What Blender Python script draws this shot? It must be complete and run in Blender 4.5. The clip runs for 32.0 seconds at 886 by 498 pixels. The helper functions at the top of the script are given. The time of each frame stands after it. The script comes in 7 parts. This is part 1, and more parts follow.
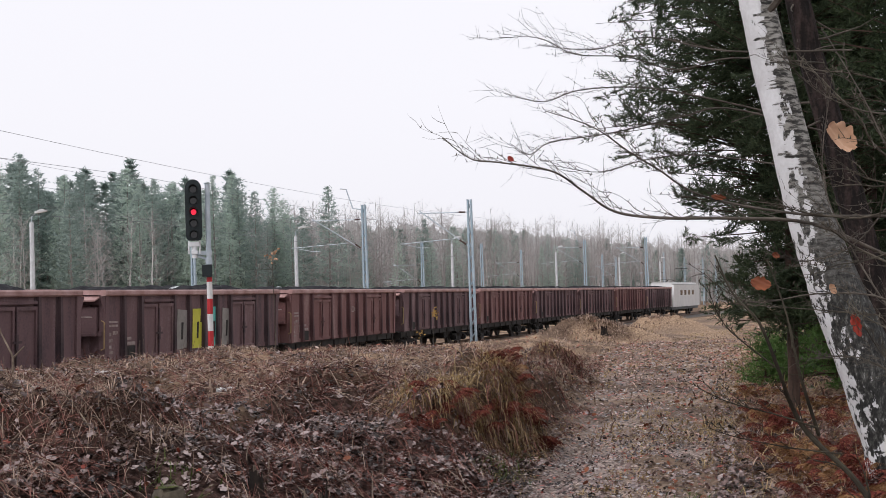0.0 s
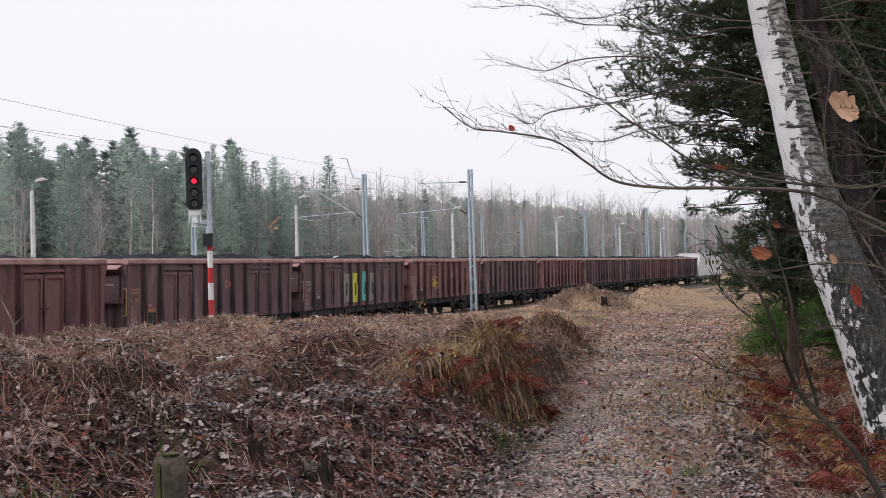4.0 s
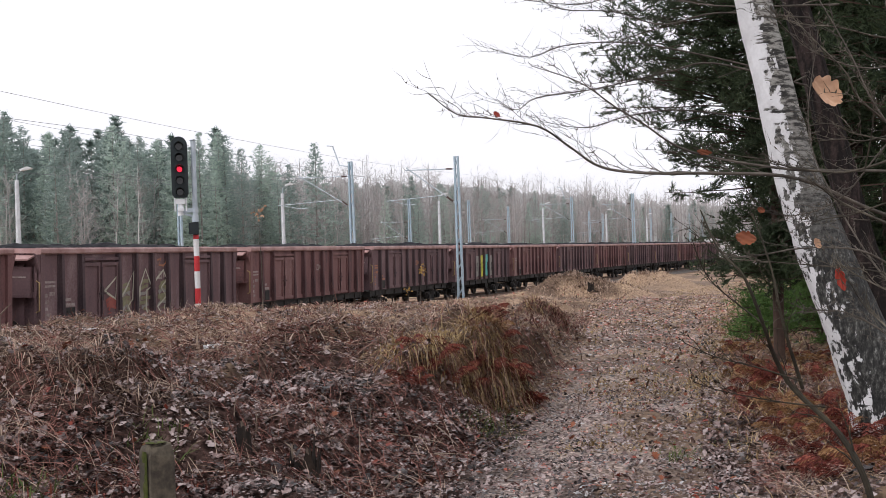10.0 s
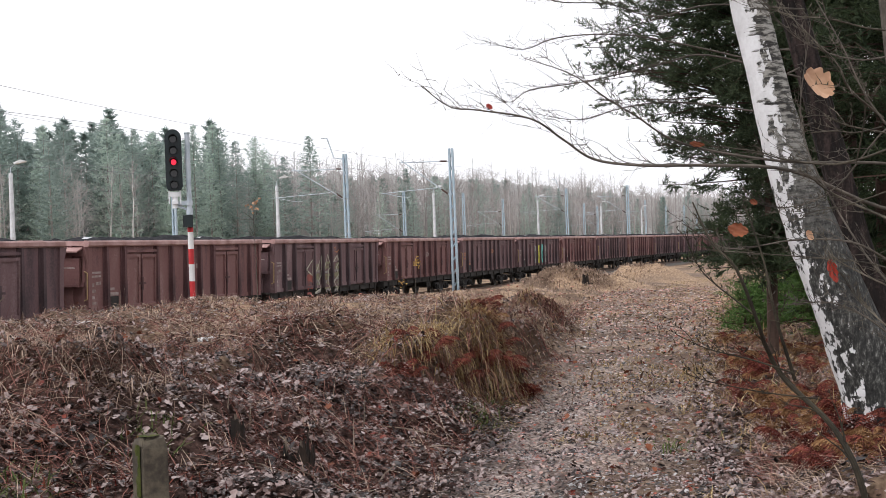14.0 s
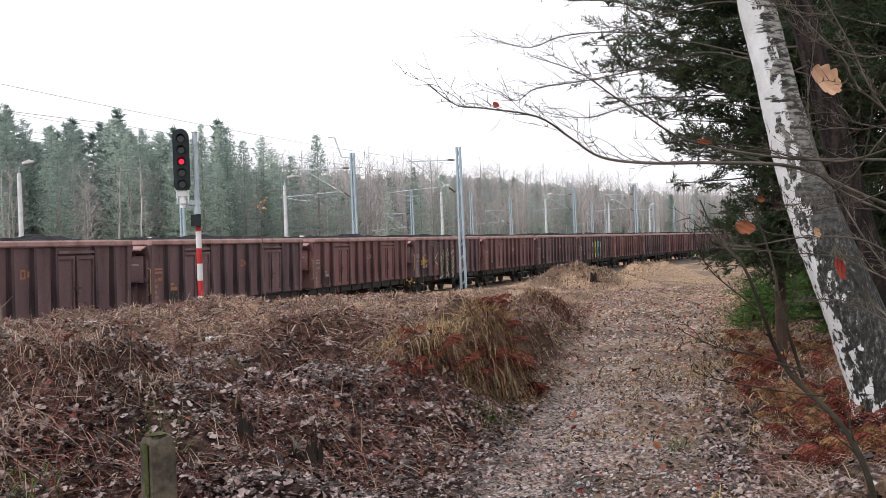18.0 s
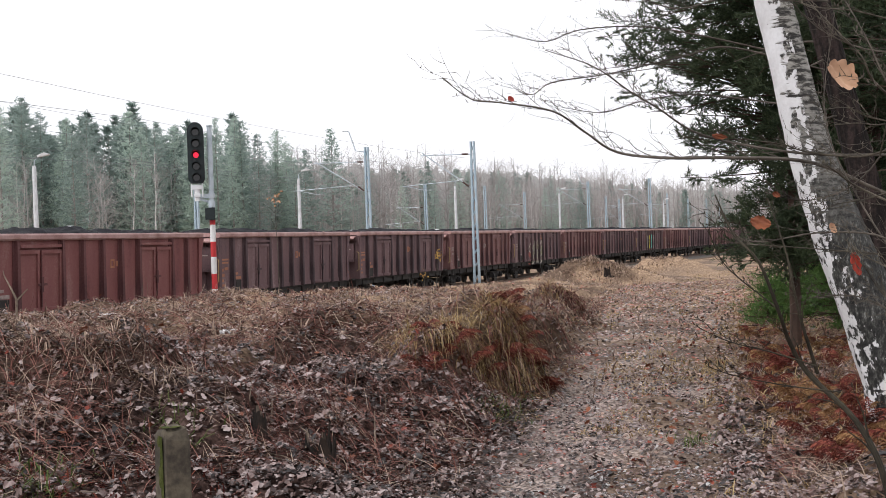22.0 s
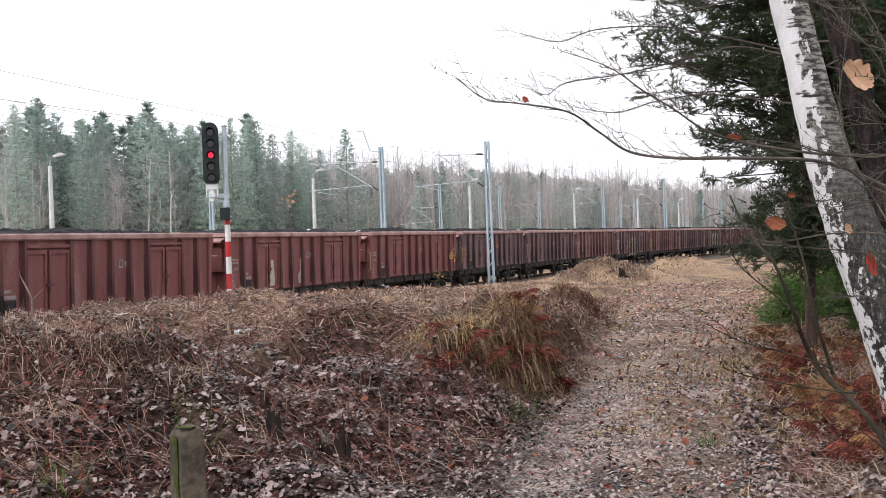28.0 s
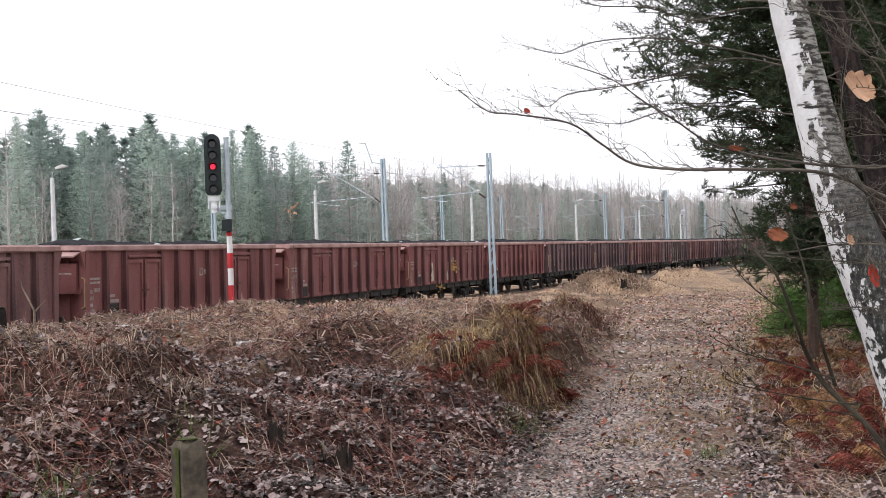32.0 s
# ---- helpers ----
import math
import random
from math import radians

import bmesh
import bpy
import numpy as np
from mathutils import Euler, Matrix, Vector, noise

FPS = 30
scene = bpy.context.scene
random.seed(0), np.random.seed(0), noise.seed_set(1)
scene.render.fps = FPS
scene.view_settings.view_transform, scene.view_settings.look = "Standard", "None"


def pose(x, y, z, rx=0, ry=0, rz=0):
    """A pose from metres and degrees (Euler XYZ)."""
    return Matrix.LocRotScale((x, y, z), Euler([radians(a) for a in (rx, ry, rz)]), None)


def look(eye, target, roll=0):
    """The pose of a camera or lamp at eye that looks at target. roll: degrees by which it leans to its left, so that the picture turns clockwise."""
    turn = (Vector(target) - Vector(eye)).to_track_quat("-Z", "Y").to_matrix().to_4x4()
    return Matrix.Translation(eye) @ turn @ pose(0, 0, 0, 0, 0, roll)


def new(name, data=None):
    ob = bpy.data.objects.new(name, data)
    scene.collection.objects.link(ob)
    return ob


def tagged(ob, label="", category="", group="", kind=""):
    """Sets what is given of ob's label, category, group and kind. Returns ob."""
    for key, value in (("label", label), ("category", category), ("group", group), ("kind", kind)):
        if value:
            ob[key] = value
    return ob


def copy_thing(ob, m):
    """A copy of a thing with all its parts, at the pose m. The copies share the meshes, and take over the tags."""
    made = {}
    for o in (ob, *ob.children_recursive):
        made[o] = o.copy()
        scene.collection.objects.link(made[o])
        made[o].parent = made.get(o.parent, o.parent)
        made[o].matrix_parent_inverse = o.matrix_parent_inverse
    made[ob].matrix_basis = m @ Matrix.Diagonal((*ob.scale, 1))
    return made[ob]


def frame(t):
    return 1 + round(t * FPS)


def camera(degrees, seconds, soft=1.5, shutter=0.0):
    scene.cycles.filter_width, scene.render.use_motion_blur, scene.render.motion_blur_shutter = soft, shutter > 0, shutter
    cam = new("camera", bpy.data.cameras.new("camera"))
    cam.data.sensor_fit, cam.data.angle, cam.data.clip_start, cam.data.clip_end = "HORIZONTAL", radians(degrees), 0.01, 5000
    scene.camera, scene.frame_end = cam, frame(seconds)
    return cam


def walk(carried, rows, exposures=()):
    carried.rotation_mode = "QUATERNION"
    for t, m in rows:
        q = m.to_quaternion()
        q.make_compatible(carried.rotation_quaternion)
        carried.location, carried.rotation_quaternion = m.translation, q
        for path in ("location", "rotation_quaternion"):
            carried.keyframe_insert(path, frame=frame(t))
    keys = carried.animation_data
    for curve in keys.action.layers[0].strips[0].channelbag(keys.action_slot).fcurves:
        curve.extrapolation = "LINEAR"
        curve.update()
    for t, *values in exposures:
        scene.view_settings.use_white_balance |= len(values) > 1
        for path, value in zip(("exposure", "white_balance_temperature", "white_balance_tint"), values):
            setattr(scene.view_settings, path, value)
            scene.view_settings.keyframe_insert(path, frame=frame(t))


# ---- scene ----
cam = camera(37.0, 32.0, soft=0.85)
walk(cam, [
    (0, pose(-0.0119, 0, 2.5273, 92.188, 1.809, 0.739)),
    (0.5, pose(-0.0103, 0, 2.5267, 91.929, 1.676, 0.729)),
    (1, pose(-0.0103, 0, 2.5243, 91.557, 1.671, 0.694)),
    (1.5, pose(-0.008, 0, 2.5215, 91.348, 1.785, 0.791)),
    (2, pose(-0.0101, 0, 2.5227, 91.166, 1.708, 0.928)),
    (2.5, pose(-0.01, 0, 2.5224, 91.088, 1.733, 0.91)),
    (3, pose(-0.0116, 0, 2.523, 90.994, 1.625, 0.912)),
    (3.5, pose(-0.0126, 0, 2.5224, 90.922, 1.611, 0.817)),
    (5.5, pose(-0.0092, 0, 2.522, 90.835, 1.621, 0.629)),
    (6, pose(-0.0078, 0, 2.5231, 90.776, 1.67, 0.523)),
    (6.5, pose(-0.007, 0, 2.5203, 90.726, 1.694, 0.443)),
    (7, pose(-0.0053, 0, 2.5206, 90.679, 1.762, 0.455)),
    (7.5, pose(-0.0071, 0, 2.5201, 90.613, 1.724, 0.416)),
    (8, pose(-0.0078, 0, 2.5202, 90.57, 1.665, 0.414)),
    (8.5, pose(-0.0054, 0, 2.5216, 90.553, 1.73, 0.354)),
    (9, pose(-0.0042, 0, 2.5215, 90.478, 1.868, 0.297)),
    (9.5, pose(-0.0037, 0, 2.5205, 90.372, 1.856, 0.217)),
    (10, pose(-0.0067, 0, 2.5206, 90.308, 1.972, 0.186)),
    (10.5, pose(-0.0029, 0, 2.5217, 90.234, 1.937, 0.181)),
    (11, pose(-0.0022, -0, 2.5191, 90.169, 1.804, -0.011)),
    (11.5, pose(-0.0036, 0, 2.5202, 90.083, 1.897, -0.12)),
    (12, pose(-0.003, 0, 2.5203, 90.003, 1.968, -0.042)),
    (12.5, pose(-0.0009, -0, 2.5199, 89.94, 1.941, 0.031)),
    (13, pose(0, -0, 2.52, 89.928, 2, -0.003)),
    (13.5, pose(-0.0001, -0, 2.5199, 89.964, 2.001, -0.04)),
    (14, pose(0.0034, 0, 2.5211, 89.969, 2.083, -0.034)),
    (14.5, pose(0.005, 0, 2.5206, 90.012, 2.318, 0.161)),
    (16.5, pose(0.0036, 0, 2.5205, 89.961, 2.2, 0.16)),
    (17, pose(0.0048, -0, 2.5196, 89.867, 2.195, 0.211)),
    (17.5, pose(0.0058, -0, 2.5196, 89.885, 2.225, 0.237)),
    (18, pose(0.0073, -0, 2.5184, 89.929, 2.228, 0.305)),
    (18.5, pose(0.0063, -0, 2.5187, 89.939, 2.117, 0.34)),
    (19, pose(0.0052, -0, 2.5186, 89.906, 2.139, 0.376)),
    (19.5, pose(0.0051, -0, 2.5183, 89.866, 2.183, 0.487)),
    (20, pose(0.0041, -0, 2.5181, 89.816, 2.117, 0.576)),
    (20.5, pose(0.0016, -0, 2.5183, 89.727, 1.972, 0.605)),
    (21, pose(0.0054, -0, 2.5189, 89.766, 1.964, 0.645)),
    (21.5, pose(0.0034, -0, 2.5182, 89.769, 1.905, 0.837)),
    (22, pose(0.0037, -0, 2.5184, 89.7, 2.019, 0.895)),
    (22.5, pose(0.0053, -0, 2.5178, 89.702, 1.936, 1.046)),
    (23, pose(0.0027, -0, 2.5188, 89.708, 1.829, 1.114)),
    (23.5, pose(0.0007, -0, 2.5171, 89.658, 1.629, 1.121)),
    (24, pose(-0.0005, -0, 2.5154, 89.549, 1.702, 1.082)),
    (24.5, pose(-0.0029, -0, 2.5181, 89.476, 1.738, 1.143)),
    (25, pose(-0.0008, -0, 2.5159, 89.481, 1.734, 1.252)),
    (25.5, pose(-0.0017, -0, 2.5171, 89.458, 1.684, 1.279)),
    (27.5, pose(-0.0001, -0, 2.5176, 89.589, 1.844, 1.379)),
    (28, pose(0.0045, 0, 2.5204, 89.722, 1.988, 1.52)),
    (28.5, pose(0.0038, -0, 2.5193, 89.861, 2.005, 1.681)),
    (29, pose(0.0045, -0, 2.5176, 89.956, 2.017, 1.865)),
    (29.5, pose(0.0038, -0, 2.5193, 90.011, 2.097, 1.964)),
    (30, pose(0.0049, 0, 2.5201, 90.09, 2.171, 1.988)),
    (30.5, pose(0.0064, 0, 2.5213, 90.165, 2.202, 1.983)),
    (31, pose(0.0073, -0, 2.5197, 90.183, 2.098, 1.844)),
    (31.5, pose(0.0078, 0, 2.5205, 90.2, 2.102, 1.663)),
    (32, pose(0.0048, 0, 2.5202, 90.22, 2.025, 1.602)),
], exposures=[(0, -0.22, 6390, 15), (3, -0.22, 6390, 15), (7, -0.23, 6390, 15), (9, -0.07, 6360, 15), (11, -0.07, 6360, 15), (12.5, 0.2, 6430, 13), (13.2, 0.22, 6430, 13), (14, 0.1, 6430, 13), (17, 0.05, 6430, 13), (22, 0.08, 6430, 13), (25, 0.31, 6430, 13), (28, 0.25, 6410, 13), (32, 0.2, 6390, 13)])

# ---- light ----
world = bpy.data.worlds.new("overcast_sky")
scene.world = world
world.use_nodes = True
wn, wl = world.node_tree.nodes, world.node_tree.links
sky = wn.new("ShaderNodeTexSky")
sky.sky_type, sky.sun_disc = "NISHITA", False
sky.sun_elevation, sky.sun_rotation, sky.dust_density = radians(43), radians(231), 6.0
grey = wn.new("ShaderNodeHueSaturation")
grey.inputs["Saturation"].default_value, grey.inputs["Value"].default_value = 0.15, 0.12
cloud = wn.new("ShaderNodeMix")
cloud.data_type = "RGBA"
cloud.inputs["Factor"].default_value = 0.82
cloud.inputs["B"].default_value = (0.97, 0.98, 1.0, 1)
wl.new(sky.outputs["Color"], grey.inputs["Color"])
wl.new(grey.outputs["Color"], cloud.inputs["A"])
wl.new(cloud.outputs["Result"], wn["Background"].inputs["Color"])
wn["Background"].inputs["Strength"].default_value = 1.27
sun = new("sun", bpy.data.lights.new("sun", "SUN"))
sun.data.energy, sun.data.angle, sun.data.color = 1.2, radians(35), (1, 0.98, 0.95)
sun.matrix_world = look((-42, -14, 50), (0, 20, 0))


# ---- materials ----
def material(name, colors, scale=4.0, rough=0.85, metal=0.0, bump=0.0, fine=40.0, vary=0.0, island=0.0, spec=0.3, streak=0.0, thin=0.0, patch=0.0):
    """Procedural surface: colours mixed by noise at two scales, with grain, wear and relief. vary: by object; island: by loose piece; patch: by spots a metre or two wide."""
    m = bpy.data.materials.new(name)
    m.use_nodes = True
    n, l = m.node_tree.nodes, m.node_tree.links
    b = n["Principled BSDF"]
    b.inputs["Roughness"].default_value, b.inputs["Metallic"].default_value = rough, metal
    b.inputs["Specular IOR Level"].default_value = spec
    co = n.new("ShaderNodeTexCoord")
    big, small = n.new("ShaderNodeTexNoise"), n.new("ShaderNodeTexNoise")
    big.inputs["Scale"].default_value, big.inputs["Detail"].default_value = scale, 6
    small.inputs["Scale"].default_value, small.inputs["Detail"].default_value = fine, 4
    src = co.outputs["Object"]
    if streak:
        mp = n.new("ShaderNodeMapping")
        mp.inputs["Scale"].default_value = (1, 1, 1 / streak)
        l.new(src, mp.inputs["Vector"])
        src = mp.outputs["Vector"]
    l.new(src, big.inputs["Vector"])
    l.new(co.outputs["Object"], small.inputs["Vector"])
    add = n.new("ShaderNodeMath")
    add.operation = "MULTIPLY_ADD"
    add.inputs[1].default_value = 0.35
    l.new(small.outputs["Fac"], add.inputs[0])
    l.new(big.outputs["Fac"], add.inputs[2])
    last = add.outputs[0]
    for kind, amount in (("Object", vary), ("Island", island)):
        if amount:
            g = n.new("ShaderNodeObjectInfo" if kind == "Object" else "ShaderNodeNewGeometry")
            k = n.new("ShaderNodeMath")
            k.operation = "MULTIPLY_ADD"
            k.inputs[1].default_value = amount
            l.new(g.outputs["Random" if kind == "Object" else "Random Per Island"], k.inputs[0])
            l.new(last, k.inputs[2])
            o = n.new("ShaderNodeMath")
            o.operation = "SUBTRACT"
            o.inputs[1].default_value = amount / 2
            l.new(k.outputs[0], o.inputs[0])
            last = o.outputs[0]
    if patch:
        spot, k = n.new("ShaderNodeTexNoise"), n.new("ShaderNodeMath")
        spot.inputs["Scale"].default_value, spot.inputs["Detail"].default_value = 0.9, 3
        k.operation, k.inputs[1].default_value = "MULTIPLY_ADD", patch
        l.new(co.outputs["Object"], spot.inputs["Vector"])
        l.new(spot.outputs["Fac"], k.inputs[0])
        l.new(last, k.inputs[2])
        o = n.new("ShaderNodeMath")
        o.operation, o.inputs[1].default_value = "SUBTRACT", patch / 2
        l.new(k.outputs[0], o.inputs[0])
        last = o.outputs[0]
    ramp = n.new("ShaderNodeValToRGB")
    el = ramp.color_ramp.elements
    count = len(colors)
    for i, c in enumerate(colors):
        p = 0.42 + 0.5 * (i / max(1, count - 1))
        e = el[i] if i < 2 else el.new(p)
        e.position, e.color = p, (*c, 1)
    if count == 1:
        el[1].color = (*colors[0], 1)
    l.new(last, ramp.inputs["Fac"])
    l.new(ramp.outputs["Color"], b.inputs["Base Color"])
    if bump:
        bp = n.new("ShaderNodeBump")
        bp.inputs["Strength"].default_value, bp.inputs["Distance"].default_value = bump, 0.02
        l.new(add.outputs[0], bp.inputs["Height"])
        l.new(bp.outputs["Normal"], b.inputs["Normal"])
    if thin:
        glow, both = n.new("ShaderNodeBsdfTranslucent"), n.new("ShaderNodeMixShader")
        both.inputs["Fac"].default_value = thin
        l.new(ramp.outputs["Color"], glow.inputs["Color"])
        l.new(b.outputs["BSDF"], both.inputs[1])
        l.new(glow.outputs["BSDF"], both.inputs[2])
        l.new(both.outputs["Shader"], n["Material Output"].inputs["Surface"])
    return m


def glowing(name, color, strength):
    m = bpy.data.materials.new(name)
    m.use_nodes = True
    b = m.node_tree.nodes["Principled BSDF"]
    b.inputs["Base Color"].default_value = (*color, 1)
    b.inputs["Emission Color"].default_value, b.inputs["Emission Strength"].default_value = (*color, 1), strength
    return m


STEEL_BROWN = material("oxide_brown_paint", [(0.085, 0.046, 0.048), (0.175, 0.084, 0.082), (0.198, 0.104, 0.1), (0.28, 0.185, 0.175)], 1.6, 0.7, 0, 0.15, 17, streak=4, vary=0.16)
STEEL_DARK = material("sooty_brown_paint", [(0.066, 0.044, 0.05), (0.132, 0.081, 0.087), (0.16, 0.098, 0.103), (0.245, 0.172, 0.174)], 1.6, 0.75, 0, 0.15, 17, streak=4, vary=0.16)
STEEL_RED = material("brick_red_paint", [(0.115, 0.04, 0.042), (0.19, 0.068, 0.067), (0.215, 0.085, 0.082), (0.27, 0.15, 0.14)], 1.6, 0.68, 0, 0.15, 17, streak=4, vary=0.16)
# ribs and latches: darker tones of the three wagon paints
RIB_BROWN = material("darker_brown_ribs", [(0.052, 0.029, 0.032), (0.108, 0.054, 0.056), (0.16, 0.088, 0.088)], 2.5, 0.8, 0, 0.15, 17, streak=3)
RIB_DARK = material("darker_sooty_ribs", [(0.04, 0.029, 0.034), (0.08, 0.053, 0.058), (0.12, 0.082, 0.086)], 2.5, 0.8, 0, 0.15, 17, streak=3)
RIB_RED = material("darker_red_ribs", [(0.065, 0.028, 0.031), (0.12, 0.048, 0.049), (0.17, 0.08, 0.079)], 2.5, 0.8, 0, 0.15, 17, streak=3)
RIB_TONE = {STEEL_BROWN.name: RIB_BROWN, STEEL_DARK.name: RIB_DARK, STEEL_RED.name: RIB_RED}
HANDRAIL = material("yellowed_handrail", [(0.25, 0.17, 0.09), (0.42, 0.3, 0.15)], 6, 0.6)
RIM_PINK = material("worn_pale_rim", [(0.24, 0.13, 0.12), (0.38, 0.235, 0.22), (0.48, 0.33, 0.31)], 2, 0.6, 0, 0.1)
UNDER = material("grimy_underframe", [(0.012, 0.012, 0.013), (0.03, 0.028, 0.027), (0.05, 0.045, 0.04)], 3, 0.8, 0, 0.2)
WHEEL = material("worn_wheel_steel", [(0.05, 0.04, 0.035), (0.1, 0.09, 0.085)], 4, 0.55, 0.6)
COAL = material("wet_coal", [(0.006, 0.006, 0.008), (0.016, 0.016, 0.019), (0.03, 0.03, 0.034)], 3, 0.8, 0, 0.6, 25, spec=0.12)
PALE_PATCH = material("whitish_coal_patch", [(0.3, 0.31, 0.32), (0.6, 0.62, 0.63)], 3, 0.8)
MARK_WHITE = material("faded_white_lettering", [(0.16, 0.11, 0.1), (0.42, 0.36, 0.34)], 6, 0.8, fine=30)
MARK_ORANGE = material("faded_orange_mark", [(0.3, 0.13, 0.08), (0.42, 0.2, 0.12)], 6, 0.8)
SPRAY_YELLOW = material("yellow_spray_paint", [(0.5, 0.5, 0.05), (0.6, 0.58, 0.09)], 5, 0.6)
SPRAY_TEAL = material("teal_spray_paint", [(0.1, 0.45, 0.4), (0.16, 0.52, 0.48)], 5, 0.6)
SPRAY_GREY = material("grey_spray_paint", [(0.2, 0.19, 0.18), (0.3, 0.28, 0.26)], 5, 0.7)
SPRAY_OLIVE = material("olive_spray_paint", [(0.16, 0.145, 0.08), (0.27, 0.255, 0.16)], 5, 0.7)
SPRAY_RED = material("dull_red_spray_paint", [(0.24, 0.06, 0.05), (0.34, 0.11, 0.09)], 5, 0.7)
SPRAY_PALE = material("pale_spray_paint", [(0.35, 0.34, 0.26), (0.52, 0.5, 0.42)], 5, 0.7)
LOCO_GREY = material("light_grey_loco_paint", [(0.5, 0.5, 0.5), (0.62, 0.62, 0.61)], 1, 0.5)
LOCO_DARK = material("dark_loco_skirt", [(0.05, 0.06, 0.07), (0.09, 0.1, 0.1)], 2, 0.6)
GLASS_DARK = material("dark_cab_glass", [(0.02, 0.025, 0.03), (0.03, 0.035, 0.04)], 2, 0.1, spec=0.6)
GALV = material("galvanised_steel", [(0.36, 0.42, 0.47), (0.47, 0.53, 0.58), (0.55, 0.6, 0.64)], 3, 0.5, 0.3)
MAST_BLUE = material("blue_grey_mast_paint", [(0.27, 0.36, 0.43), (0.36, 0.46, 0.53), (0.45, 0.53, 0.58)], 2, 0.6, 0.1)
CONCRETE = material("weathered_concrete", [(0.3, 0.3, 0.29), (0.42, 0.42, 0.41), (0.5, 0.5, 0.49)], 3, 0.9, 0, 0.2)
LAMP_POST = material("pale_lamp_post", [(0.46, 0.48, 0.5), (0.58, 0.6, 0.62), (0.66, 0.68, 0.7)], 3, 0.8, 0, 0.1)
BLACK_PLATE = material("matt_black_plate", [(0.012, 0.018, 0.02), (0.025, 0.034, 0.037)], 3, 0.45)
LENS_DARK = material("unlit_signal_lens", [(0.006, 0.007, 0.008), (0.012, 0.013, 0.014)], 3, 0.15, spec=0.6)
# glows by itself to stand in for bright haze behind the far trees
HAZE_GLOW = glowing("glowing_haze", (0.315, 0.322, 0.315), 0.6)
LENS_RED = glowing("lit_red_lens", (1.0, 0.03, 0.07), 1.1)
RED_PAINT = material("red_mast_band", [(0.42, 0.03, 0.035), (0.55, 0.045, 0.05)], 3, 0.55)
WHITE_PAINT = material("white_mast_band", [(0.62, 0.62, 0.62), (0.76, 0.76, 0.75)], 3, 0.55)
LAMP_WHITE = material("white_lamp_cover", [(0.7, 0.72, 0.74), (0.8, 0.82, 0.83)], 3, 0.4)
WIRE = material("overhead_wire", [(0.2, 0.21, 0.22), (0.28, 0.29, 0.3)], 2, 0.5, 0.4)
CERAMIC = material("brown_insulator", [(0.06, 0.035, 0.03), (0.1, 0.06, 0.05)], 4, 0.3)
BALLAST = material("track_ballast", [(0.07, 0.062, 0.055), (0.13, 0.115, 0.1), (0.2, 0.18, 0.165)], 6, 0.95, 0, 0.8, 30)
RAIL = material("rusty_rail", [(0.1, 0.06, 0.04), (0.16, 0.1, 0.07)], 5, 0.6, 0.4)
SLEEPER = material("concrete_sleeper", [(0.2, 0.19, 0.17), (0.3, 0.28, 0.26)], 4, 0.9, island=0.2)
# haze put into the colour: needles of the far wood much paler than real
PINE_HAZED = material("hazed_pine_needles", [(0.3, 0.37, 0.34), (0.42, 0.505, 0.46), (0.52, 0.61, 0.54)], 0.8, 0.9, island=0.15, vary=0.5, spec=0.1, thin=0.72)
# one needle colour in two tones: darkened for the gloom, paler for haze
PINE_GLOOM = material("gloom_pine_needles", [(0.02, 0.031, 0.016), (0.036, 0.053, 0.026), (0.066, 0.092, 0.042)], 1.5, 0.75, island=0.5, spec=0.2, thin=0.3)
PINE_NEAR = material("pine_needles", [(0.04, 0.057, 0.034), (0.068, 0.092, 0.053), (0.108, 0.14, 0.075)], 1.5, 0.75, island=0.5, spec=0.2, thin=0.45)
SPRUCE_YOUNG = material("young_spruce_needles", [(0.045, 0.1, 0.025), (0.085, 0.16, 0.04), (0.13, 0.22, 0.06)], 2, 0.75, island=0.5, spec=0.2)
PINE_BARK = material("pine_bark", [(0.03, 0.02, 0.016), (0.065, 0.04, 0.03), (0.1, 0.062, 0.046)], 5, 0.9, 0, 0.8, 20, streak=4)
OLD_BARK = material("reddish_flaking_bark", [(0.005, 0.004, 0.004), (0.014, 0.01, 0.009), (0.06, 0.04, 0.036)], 16, 0.9, 0, 1.0, 40, streak=5)
# pine bark and bare twigs of the far wood, paled to stand for haze
BARK_HAZED = material("hazed_pine_bark", [(0.22, 0.2, 0.19), (0.31, 0.28, 0.265), (0.38, 0.35, 0.33)], 1, 0.9, vary=0.5)
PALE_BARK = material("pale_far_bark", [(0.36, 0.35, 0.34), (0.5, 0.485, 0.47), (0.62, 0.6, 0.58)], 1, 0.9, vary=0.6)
TWIG_HAZED = material("hazed_bare_twigs", [(0.28, 0.262, 0.255), (0.375, 0.352, 0.342), (0.46, 0.437, 0.422)], 1, 0.9, vary=0.6)
TWIG = material("dark_wet_twigs", [(0.035, 0.03, 0.025), (0.08, 0.068, 0.055), (0.15, 0.128, 0.105)], 6, 0.8, 0, 0.3)
SAPLING = material("olive_sapling_bark", [(0.014, 0.012, 0.009), (0.034, 0.028, 0.019), (0.066, 0.056, 0.037)], 6, 0.9, 0, 0.3)
TWIG_OLIVE = material("olive_grey_twigs", [(0.025, 0.021, 0.016), (0.065, 0.055, 0.04), (0.14, 0.122, 0.094)], 8, 0.8, 0, 0.3)
LEAF_DEEP = material("deep_red_leaf", [(0.12, 0.022, 0.015), (0.22, 0.045, 0.028)], 6, 0.6, island=0.5)
